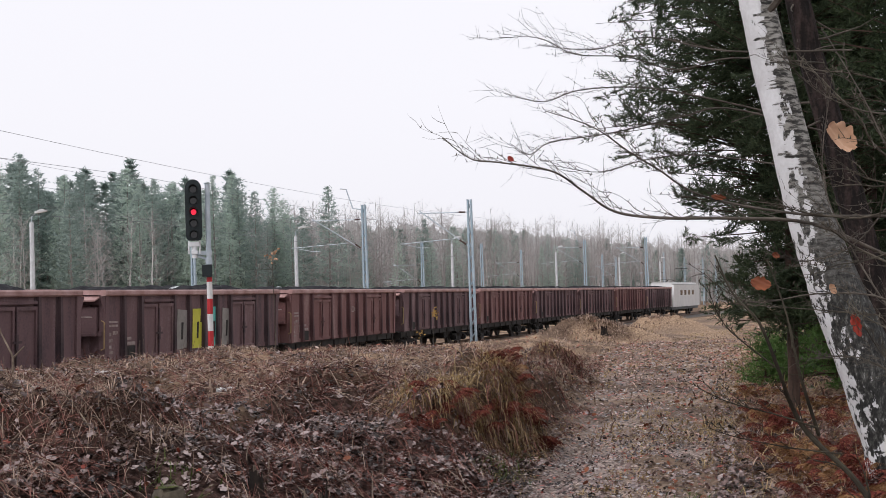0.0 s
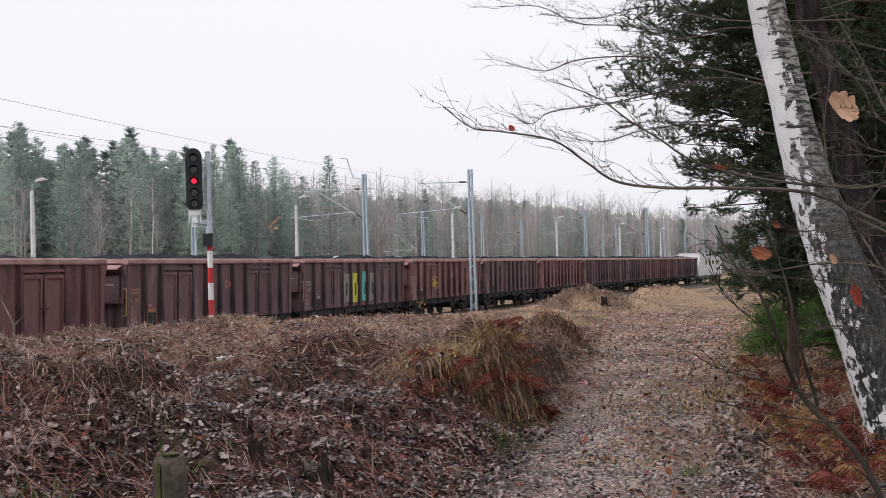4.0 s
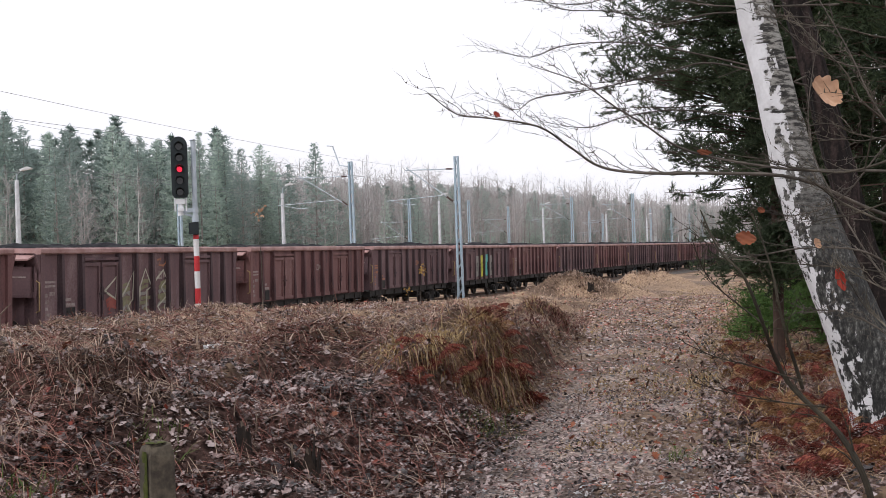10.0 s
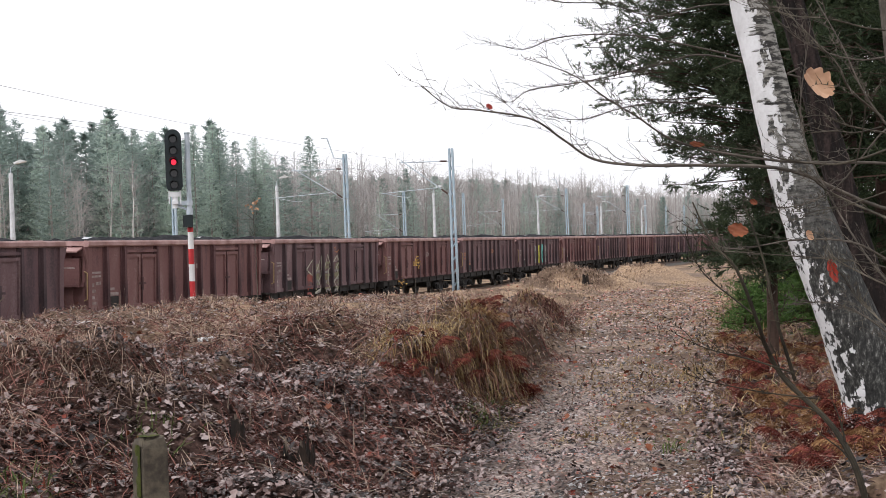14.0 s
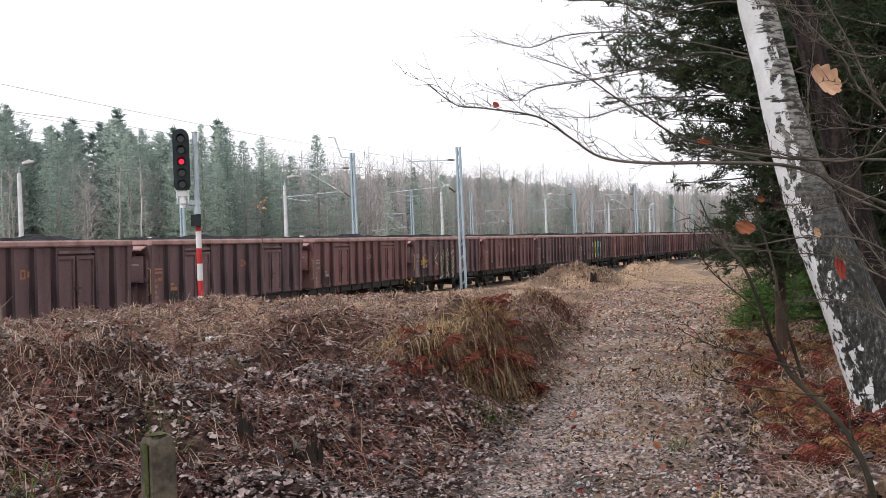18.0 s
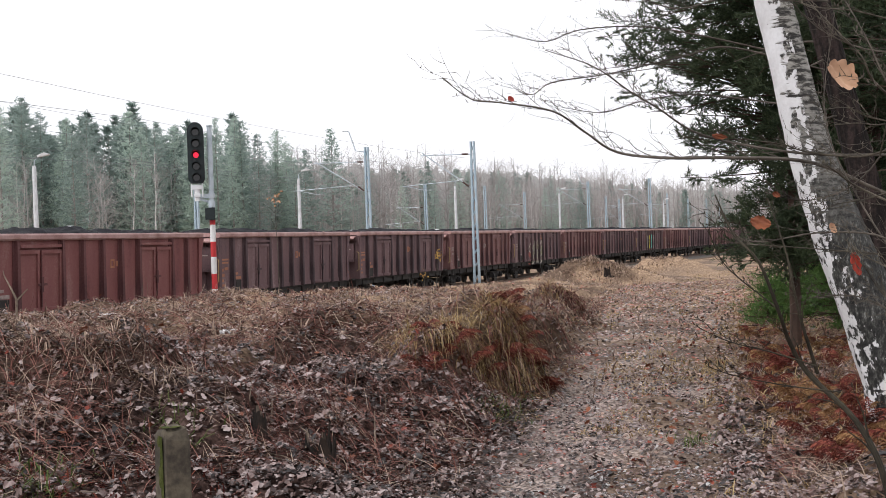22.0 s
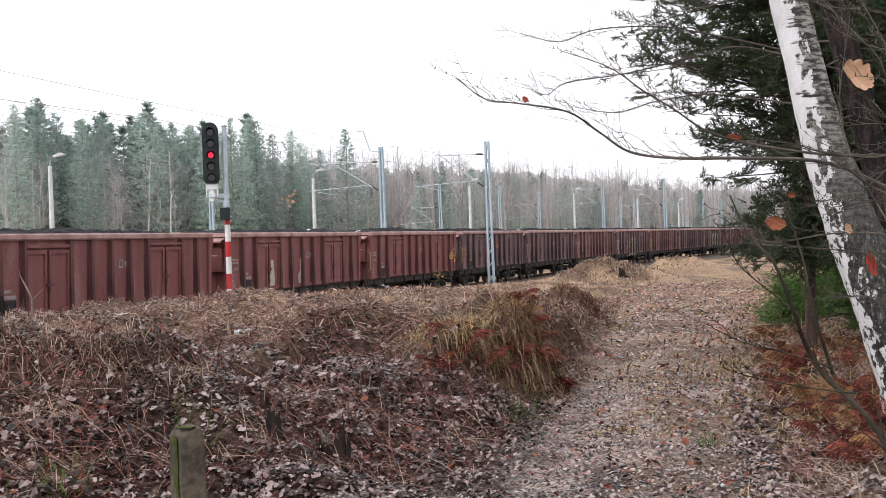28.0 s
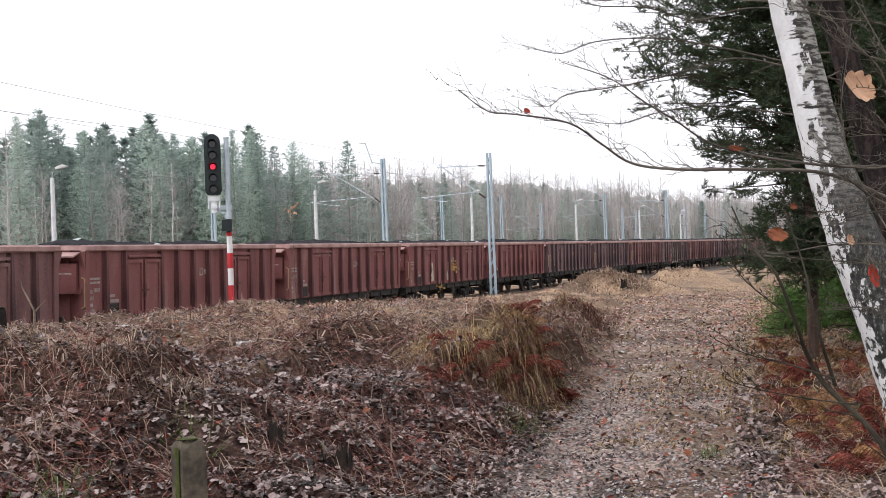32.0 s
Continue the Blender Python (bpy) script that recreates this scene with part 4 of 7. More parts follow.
BROWN, DARK, RED = STEEL_BROWN, STEEL_DARK, STEEL_RED
TRAIN = []  # (thing, metres of its middle at the start)
KINDS = {
    8: None,
    7: (DARK, "dull dark brown coal wagon with faint pale tags"), 6: (BROWN, "rust-brown open coal wagon with pale streaked sides"),
    5: (DARK, "dark brown open coal wagon, evenly grimy"), 4: (DARK, "dark brown open coal wagon with one small mark"),
    3: (BROWN, "rust-brown open coal wagon with worn patches"), 2: (DARK, "dark brown open coal wagon, grimy"),
    1: (BROWN, "rust-brown open coal wagon with pale worn patches"), 0: (DARK, "brown open coal wagon with grey, yellow and teal block graffiti"),
    -1: (DARK, "dark brown open coal wagon with a faded orange mark"), -2: (BROWN, "rust-brown open coal wagon with a small white emblem"),
    -3: (DARK, "dark brown open coal wagon with a pale angular tag"), -4: (BROWN, "red-brown open coal wagon with white lettering and emblem"),
    -5: (DARK, "sooty brown open coal wagon with faded orange lettering"), -6: (DARK, "sooty brown open coal wagon with an orange emblem"),
    -7: (RED, "brick-red open coal wagon, freshly painted"), -8: (RED, "brick-red open coal wagon with two yellowish scrawls"),
    -9: (RED, "brick-red open coal wagon with white lettering and emblem"), -10: (RED, "brick-red open coal wagon with a white emblem"),
    -11: (BROWN, "rust-brown open coal wagon near the end of the train"), -12: (DARK, "dark brown open coal wagon at the end of the train"),
}


def train():
    for k, kind in KINDS.items():
        mid = k * PITCH + REAR + HALF
        if kind is None:
            TRAIN.append((locomotive(), mid + 1.4))
            continue
        w = wagon(kind[0], RIM_PINK, kind[1])
        orange = k in (-1, -5, -6)
        if k < 2:
            numbers(w, MARK_ORANGE if orange else MARK_WHITE)
            emblem(w, MARK_ORANGE if orange or k == -7 else MARK_WHITE)
        if k == 0:
            spray_blocks(w)
        if k == -3:
            spray_tag(w)
        if k in (1, 3, 6):
            bars(w, MARK_WHITE, "paint_patch", [(0.9, 1.5, 0.5, 0.3), (2.3, 1.35, 0.4, 0.5), (9.2, 1.6, 0.35, 0.25)], "pale worn patch of paint")
        if k == -8:
            for x in (3.3, 6.0):
                pts = [(0.1, 0), (0.55, 0.02), (0.5, 0.5), (0.42, 0.95), (0.2, 0.95), (0.22, 0.5), (0, 0.3)]
                part("spray_letter", Build().plate([(x + p - HALF, -WIDE + 0.066, 1.25 + q) for p, q in pts], 0.012, (0, -1, 0)), SPRAY_PALE, w, "yellowish sprayed scrawl")
        TRAIN.append((w, mid))
        TRAIN.append((coal_load(k + 20), mid))


train()


# ---- signal ----
def colour_signal():
    s = thing("railway_signal", "five-lamp railway signal showing red on a red-and-white banded mast", "signal", at=pose(-7.39, 39.0, 0.0, 0, 0, 10))
    y0 = h(-7.25, 39.0)
    part("pole", Build().tube([(0, 0, 3.78), (0, 0, 6.18)], 0.075, 14).tube([(0, 0, 6.18), (0, 0, 6.2)], 0.1, 14), GALV, s, "galvanised upper pole")
    z = y0 - 0.3
    edges = [y0 - 0.3, 0.9, 1.37, 1.82, 2.32, 2.77, 3.27, 3.4, 3.78]
    for i, (a, b) in enumerate(zip(edges, edges[1:])):
        mat = (WHITE_PAINT, WHITE_PAINT, RED_PAINT, WHITE_PAINT, RED_PAINT, WHITE_PAINT, RED_PAINT, BLACK_PLATE)[i]
        part("mast_band", Build().tube([(0, 0, a), (0, 0, b)], 0.083, 16, True), mat, s, "red mast band" if mat is RED_PAINT else ("black mast band" if mat is BLACK_PLATE else "white mast band"))
    part("relay_box", Build().box(-0.2, 0.09, -0.2, -0.085, 3.42, 3.76), BLACK_PLATE, s, "black cable box on the mast")
    part("collar", Build().tube([(0, 0, 3.78), (0, 0, 3.98)], 0.1, 14), GALV, s)
    part("collar", Build().tube([(0, 0, 4.06), (0, 0, 4.2)], 0.1, 14), GALV, s)
    arm = Build()
    arm.box(-0.44, 0, -0.06, 0.06, 4.06, 4.18)
    arm.plate([(-0.44, -0.02, 4.05), (-0.05, -0.02, 3.9), (-0.05, -0.02, 3.98), (-0.44, -0.02, 4.1)], 0.04, (0, 1, 0))
    part("bracket", arm, GALV, s, "galvanised side bracket")
    neck = Build().tube([(-0.41, 0, 3.98), (-0.41, 0, 4.42)], 0.085, 12).box(-0.55, -0.27, -0.1, 0.1, 4.32, 4.46).box(-0.5, -0.32, -0.12, 0.12, 4.1, 4.2)
    for x in (-0.57, -0.25):
        neck.tube([(x, -0.06, 4.1), (x, -0.06, 4.5)], 0.025, 6)
    part("head_support", neck, LAMP_WHITE, s, "pale clamp under the signal head")
    outline = []
    for i in range(13):
        a = math.pi * i / 12
        outline.append((-0.41 + 0.24 * math.cos(a), -0.12, 6.03 + 0.27 * math.sin(a)))
    for x, zz in ((-0.65, 4.62), (-0.59, 4.5), (-0.23, 4.5), (-0.17, 4.62)):
        outline.append((x, -0.12, zz))
    head = part("signal_head", Build().plate(outline, 0.22, (0, 1, 0)), BLACK_PLATE, s, "matt black signal head with a rounded top")
    for i in range(5):
        z = 6.0 - i * 0.335
        lens = part("lens", Build().tube([(-0.41, -0.15, z), (-0.41, -0.121, z)], 0.08 if i == 2 else 0.1, 16), LENS_RED if i == 2 else LENS_DARK, head, "lit red lens" if i == 2 else "unlit lens")
        hood = Build()
        n = 12
        for j in range(n):
            a, b = math.radians(-30 + 240 * j / n), math.radians(-30 + 240 * (j + 1) / n)
            p = lambda w, yy, r: (-0.41 + r * math.cos(w), yy, z + r * math.sin(w))
            fa, fb = 0.14 + 0.24 * max(0, math.sin(a)), 0.14 + 0.24 * max(0, math.sin(b))
            hood.poly([p(a, -0.12, 0.12), p(b, -0.12, 0.12), p(b, -0.12 - fb, 0.12), p(a, -0.12 - fa, 0.12)])
            hood.poly([p(a, -0.12 - fa, 0.13), p(b, -0.12 - fb, 0.13), p(b, -0.12, 0.13), p(a, -0.12, 0.13)])
            hood.poly([p(a, -0.12 - fa, 0.12), p(b, -0.12 - fb, 0.12), p(b, -0.12 - fb, 0.13), p(a, -0.12 - fa, 0.13)])
        part("hood", hood, BLACK_PLATE, head)


colour_signal()


# ---- overhead line and lamps ----
def mast(x, y, top, arms=(), kind="twin", base=None, turn=15):
    """A catenary mast of two tapering channels with battens, and its brackets."""
    z0 = (h(x, y) if base is None else base) - 0.15
    m = thing("catenary_mast", "blue-grey painted steel lattice catenary mast beside the track", "mast", "catenary masts", at=pose(x, y, z0, 0, 0, -turn))
    tall = top - z0
    for s in (-1, 1):
        part("channel", Build().plate([(s * 0.14 - 0.05, -0.1, 0), (s * 0.14 + 0.05, -0.1, 0), (s * 0.085 + 0.045, -0.1, tall), (s * 0.085 - 0.045, -0.1, tall)], 0.2, (0, 1, 0)), MAST_BLUE, m)
    n = 12
    for i in range(n):
        z = (i + 0.5) * tall / n
        w = 0.14 - 0.055 * z / tall
        part("batten", Build().plate([(-w, -0.104, z - 0.22), (-w, -0.104, z - 0.14), (w, -0.104, z + 0.22), (w, -0.104, z + 0.14)], 0.208, (0, 1, 0)), MAST_BLUE, m)
    part("footing", Build().box(-0.5, 0.5, -0.4, 0.4, -0.25, 0.12), CONCRETE, m, "concrete footing")
    for reach, za, lift in arms:
        b = Build().tube([(0, 0, za), (-reach * 0.98, 0, za + 0.05)], 0.03, 6).tube([(0, 0, za - 1.95), (-reach * 0.95, 0, za + 0.18)], 0.032, 6)
        b.tube([(-reach * 0.28, 0, za - 1.42), (-reach * 1.35, 0, za - 1.6)], 0.025, 6)
        b.tube([(-reach * 1.3, 0, za - 1.58), (-reach * 0.95, 0, za - 1.85), (-reach * 0.8, 0, za - 1.86)], 0.018, 5)
        part("cantilever", b, GALV, m, "tubular cantilever arm")
        for ia, ib in (((-0.25, 0, za), (-0.6, 0, za + 0.02)), ((-0.25, 0, za - 1.77), (-0.6, 0, za - 1.5))):
            part("insulator", Build().tube([ia, ib], 0.05, 8), CERAMIC, m, "brown ceramic insulator")
    if kind == "horn":
        part("horn", Build().tube([(-0.1, 0, tall - 0.3), (-0.7, 0, tall - 0.2), (-1.1, 0, tall + 1.0), (-1.5, 0, tall + 1.05)], 0.04, 6), GALV, m, "bent wire horn on the mast head")
    return m


MASTS = [(0.66, 72, 7.93, ((3.0, 7.75, 0),), "twin"), (19.5, 138, 8.4, ((3.3, 7.8, 0),), "twin"),
         (-5.75, 81, 8.5, ((3.6, 8.1, 0),), "horn"), (-3.7, 134, 8.4, ((3.2, 6.6, 0),), "twin"), (2.45, 142, 8.4, (), "twin"),
         (7.85, 167, 8.5, ((3.5, 7.4, 0),), "twin"), (13.6, 143, 8.5, ((3.6, 8.2, 0),), "horn"), (21.4, 198, 8.5, (), "twin"),
         (25.4, 215, 8.5, ((3.4, 7.6, 0),), "twin"), (-16.9, 84, 6.6, (), "twin"), (35.5, 230, 9.6, ((3.6, 8.2, 0),), "twin"),
         (44.5, 262, 9.4, (), "twin"), (50.5, 275, 9.6, ((3.5, 8.6, 0),), "twin"), (56.0, 290, 9.6, (), "twin")]
for mx, my, mtop, marms, mkind in MASTS:
    mast(mx, my, mtop, marms, mkind)


def lamp_post(x, y, top):
    z0 = h(x, y) - 0.2
    m = thing("street_lamp", "slim concrete lamp post with a white lamp head", "lamp", "yard lamps", at=pose(x, y, z0))
    tall = top - z0 - 0.55
    part("post", Build().tube([(0, 0, 0), (0, 0, tall)], [0.17, 0.11], 10), LAMP_POST, m)
    part("arm", Build().tube([(0, 0, tall - 0.1), (0.02, 0, tall + 0.3), (0.3, 0, tall + 0.52)], 0.03, 6), GALV, m)
    part("lamp_head", Build().plate([(0.22, -0.16, tall + 0.48), (0.8, -0.1, tall + 0.58), (0.84, -0.1, tall + 0.64), (0.6, -0.16, tall + 0.72), (0.22, -0.16, tall + 0.58)], 0.3, (0, 1, 0)), LAMP_WHITE, m, "white lamp head")


for lx, ly, lt in ((-23.3, 72, 8.0), (-11.7, 95, 8.0), (-0.6, 118, 8.0), (10.85, 148, 8.0), (21.5, 178, 8.0), (31.5, 208, 8.0)):
    lamp_post(lx, ly, lt)


def wire(name, points, label, r=0.02):
    """A hanging cable through its supports."""
    pts = []
    for a, b in zip(points, points[1:]):
        a, b = Vector(a), Vector(b)
        sag = 0.006 * (b - a).length
        pts += [a.lerp(b, i / 8) - Vector((0, 0, 4 * sag * (i / 8) * (1 - i / 8))) for i in range(8)]
    pts.append(Vector(points[-1]))
    tagged(new(name, Build().tube(pts, r, 5).mesh(name, WIRE)), label, "cable", "overhead wires")


def along(side, z, s0=-60, s1=330, step=65):
    out = []
    for i in range(int((s1 - s0) / step) + 1):
        x, y, _ = on_line(s0 + i * step, side)
        out.append((x, y, z))
    return out


for side, z in ((AXIS_SIDE, 6.9), (8.2, 8.1)):
    wire("carrier_wire", along(side, z), "thin grey carrier cable of the overhead line", 0.007)
    wire("contact_wire", along(side, z - 1.5), "thin grey contact wire over the track", 0.007)
wire("feeder_wire", along(8.2, 9.1), "thin grey feeder cable along the masts", 0.008)
wire("feeder_wire", along(14.0, 8.4), "thin grey feeder cable along the masts", 0.008)


# ---- trees ----
def limb(b, start, way, length, radius, r, bend=0.25, steps=4, sides=5, droop=0.0):
    """One wavering tapered bar; returns its points."""
    pts, d = [Vector(start)], Vector(way).normalized()
    for i in range(steps):
        d = (d + Vector((r.uniform(-bend, bend), r.uniform(-bend, bend), r.uniform(-bend, bend) - droop))).normalized()
        pts.append(pts[-1] + d * length / steps)
    b.tube(pts, [radius * (1 - 0.75 * i / steps) for i in range(steps + 1)], sides, False)
    return pts


def far_pine(seed, tall, arms=6, step=0.55, clump=9, big=1.0):
    """A pine seen from afar: a thin trunk and whorls of boughs, each a flat soft spray of needles, to an uneven rounded point."""
    r = random.Random(seed)
    t = Build()
    t.tube([(0, 0, -0.5), (r.uniform(-0.1, 0.1), 0, tall * 0.5), (r.uniform(-0.2, 0.2), 0.1, tall * 0.99)], [0.15, 0.1, 0.015], 5)
    c = Build()
    low = r.uniform(0.12, 0.3) * tall
    wide = r.uniform(2.3, 3.1)
    power = r.uniform(0.5, 0.8)
    z = low
    while z < tall:
        f = (z - low) / (tall - low)
        reach = 0.1 + wide * (1 - f) ** power * (0.55 + 0.45 * min(1, f * 4)) * r.uniform(0.75, 1.1)
        first = r.uniform(0, 6.3)
        for k in range(arms if f < 0.9 else 4):
            w = first + 6.283 * k / arms + r.uniform(-0.4, 0.4)
            out = reach * r.uniform(0.55, 1.2)
            rise = out * (0.05 + 0.75 * f + r.uniform(-0.15, 0.2))
            d = Vector((math.cos(w), math.sin(w), 0))
            n = max(4, int(clump * (1 - 0.5 * f)))
            for j in range(n):
                q = 0.15 + 0.85 * ((j + r.random()) / n) ** 0.7
                fan = 0.32 * out * (1.15 - q)
                p = d * out * q + Vector((r.uniform(-fan, fan), r.uniform(-fan, fan), z + rise * q ** 1.4 + r.uniform(-0.12, 0.1)))
                size = big * r.uniform(0.22, 0.42) * (1 - 0.35 * f)
                for _ in range(3):
                    a = (d * 0.7 + Vector((r.uniform(-1, 1), r.uniform(-1, 1), r.uniform(-0.15, 0.75)))).normalized() * size
                    e = Vector((r.uniform(-1, 1), r.uniform(-1, 1), r.uniform(-0.6, 0.6))).normalized() * size * 0.3
                    q0 = p + Vector((r.uniform(-0.2, 0.2), r.uniform(-0.2, 0.2), r.uniform(-0.1, 0.1)))
                    c.poly([q0 - a * 0.5 - e, q0 - a * 0.5 + e, q0 + a])
        z += step * r.uniform(0.75, 1.25) * (1 - 0.35 * f)
    return t, c


def far_birch(seed, tall, limbs=28, shoots=4):
    """A bare slender tree: pale trunk and a fine twiggy crown."""
    r = random.Random(seed)
    t, c = Build(), Build()
    lean = r.uniform(-0.6, 0.6)
    pts = [Vector((lean * (i / 6) ** 1.5 + r.uniform(-0.08, 0.08), r.uniform(-0.08, 0.08), -0.4 + (tall + 0.4) * i / 6)) for i in range(7)]
    t.tube(pts, [0.1 * (1 - 0.9 * i / 6) + 0.008 for i in range(7)], 6)
    for _ in range(limbs):
        z = tall * (0.25 + 0.7 * r.random() ** 0.8)
        i = min(5, int((z + 0.4) / (tall + 0.4) * 6))
        p = pts[i].lerp(pts[i + 1], (z + 0.4) / (tall + 0.4) * 6 - i)
        w = r.uniform(0, 2 * math.pi)
        size = (tall - z) * 0.26 + 1.25
        side = limb(c, p, (math.cos(w), math.sin(w), r.uniform(0.7, 1.6)), size, 0.024, r, 0.25, 3, 3)
        for _ in range(shoots):
            q = r.choice(side[1:])
            limb(c, q, (r.uniform(-1, 1), r.uniform(-1, 1), r.uniform(0, 1.4)), size * r.uniform(0.3, 0.6), 0.012, r, 0.3, 2, 3)
    return t, c


def scattered(builds, poses):
    """Copies of several part shapes, joined: vertices and faces."""
    v, f, k = [], [], 0
    arrays = [(np.array(b.v), b.f) for b in builds]
    for which, (x, y, z, turn, size) in poses:
        a, faces = arrays[which]
        c, s = math.cos(turn) * size, math.sin(turn) * size
        v.append(np.stack([a[:, 0] * c - a[:, 1] * s + x, a[:, 0] * s + a[:, 1] * c + y, a[:, 2] * size + z], -1))
        f += [[k + i for i in q] for q in faces]
        k += len(a)
    out = Build()
    out.v, out.f = np.concatenate(v).tolist(), f
    return out


def far_wood():
    """The wood beyond the yard: pines with bare birches along its edge, thinning to mostly bare trees further off."""
    r = random.Random(11)
    pines = [far_pine(i, 14.0 + 0.9 * (i % 4)) for i in range(8)]
    bares = [far_birch(i + 50, 11.5 + i % 4) for i in range(6)]
    coarse = [far_pine(i, 14.0 + 0.9 * (i % 4), 5, 0.85, 4, 2.0) for i in range(6)]
    thin_bares = [far_birch(i + 50, 11.5 + i % 4, 24, 3) for i in range(6)]
    pine_mesh = [(t.mesh("trunk", BARK_HAZED), c.mesh("crown", PINE_HAZED)) for t, c in pines]
    bare_mesh = [(t.mesh("trunk", PALE_BARK), c.mesh("twig_crown", TWIG_HAZED)) for t, c in bares]
    # further birches: trunks in the twigs' haze-paled tone
    misty = [(t.mesh("trunk", TWIG_HAZED), pair[1]) for (t, _), pair in zip(bares, bare_mesh)]
    behind = {"pine": [], "bare": []}
    s = -35.0
    while s < 560:
        for row in range(7):
            side = 42 + row * 4.0 + r.uniform(-2.5, 2.5) + 5 * math.sin(s * 0.035) - 0.015 * max(0, s)
            x, y, _ = on_line(s + r.uniform(-2, 2), side)
            if y < 45 or abs(math.atan2(x, y) - 0.02) > radians(21.5):
                continue
            stand = float(vnoise(s * 0.06 + 3, 5.5))
            share = 0.8 if s < 105 else 0.16
            bare = r.random() > share + (0.7 if s < 105 else 0.25) * (stand - 0.5)
            if row == 0:
                bare = r.random() < (0.7 + 0.9 * (0.5 - stand) if s < 105 else 0.9)
            i = r.randrange(6)
            k = (r.uniform(0.72, 1.0) if row < 3 else r.uniform(0.88, 1.06)) * (1.0 if bare or s < 105 else 0.74) * (0.97 if bare else 1.0) * float(np.interp(s, [0, 20, 45, 100, 160, 220, 260, 300, 340], [1.24, 1.16, 1.05, 1.1, 1.26, 1.33, 1.38, 1.28, 1.26]))
            turn = r.uniform(0, 2 * math.pi)
            if row < 3 and s < 260:
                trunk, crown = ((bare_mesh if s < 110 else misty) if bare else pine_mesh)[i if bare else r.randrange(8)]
                tree = thing("bare_birch" if bare else "pine_tree", "slender bare birch with pale trunk at the wood's edge" if bare else "tall green pine with a ragged crown in the far wood", "tree", "trees of the far wood")
                tree.matrix_basis = Matrix.Translation((x, y, h(x, y))) @ Matrix.Rotation(turn, 4, "Z") @ Matrix.Scale(k, 4)
                part("trunk", trunk, None, tree)
                part("twig_crown" if bare else "crown", crown, None, tree)
            else:
                behind["bare" if bare else "pine"].append((i, (x, y, h(x, y), turn, k)))
        s += r.uniform(1.5, 2.2) * (1 if s < 150 else 1.35)
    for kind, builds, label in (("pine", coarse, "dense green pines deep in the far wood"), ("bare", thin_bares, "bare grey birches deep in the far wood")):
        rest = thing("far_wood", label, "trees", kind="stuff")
        part("trunk", scattered([t for t, _ in builds], behind[kind]), BARK_HAZED if kind == "pine" else TWIG_HAZED, rest)
        part("crown", scattered([c for _, c in builds], behind[kind]), PINE_HAZED if kind == "pine" else TWIG_HAZED, rest)
    # an added glowing wall in place of haze, closing the wood behind the last trees
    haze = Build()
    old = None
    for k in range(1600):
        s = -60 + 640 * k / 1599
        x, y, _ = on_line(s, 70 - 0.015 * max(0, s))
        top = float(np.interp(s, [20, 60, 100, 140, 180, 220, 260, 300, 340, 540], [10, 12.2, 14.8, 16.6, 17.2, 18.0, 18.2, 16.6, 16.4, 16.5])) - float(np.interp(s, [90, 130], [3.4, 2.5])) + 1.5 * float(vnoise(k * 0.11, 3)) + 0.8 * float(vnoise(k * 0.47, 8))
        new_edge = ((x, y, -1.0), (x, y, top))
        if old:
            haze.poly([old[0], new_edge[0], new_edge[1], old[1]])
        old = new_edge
    tagged(new("backdrop", haze.mesh("backdrop", HAZE_GLOW)), "glowing grey-green wall added for the haze behind the wood", "backdrop", kind="structure")


far_wood()


def needle_tuft(c, p, tip, r, size=0.07, n=14, wide=0.005):
    """A shoot clothed in thin needles that point forwards along it."""
    d = tip - p
    d = d / max(d.length, 0.001)
    reach = min((tip - p).length, 0.22)
    for _ in range(n):
        a = (d * r.uniform(0.5, 1.1) + Vector((r.uniform(-1, 1), r.uniform(-1, 1), r.uniform(-0.8, 1))) * 0.75).normalized()
        e = a.cross(Vector((r.uniform(-1, 1), r.uniform(-1, 1), r.uniform(-1, 1)))).normalized() * wide
        q = tip - d * reach * r.random()
        c.poly([q - e, q + e, q + a * size * r.uniform(0.7, 1.2)])


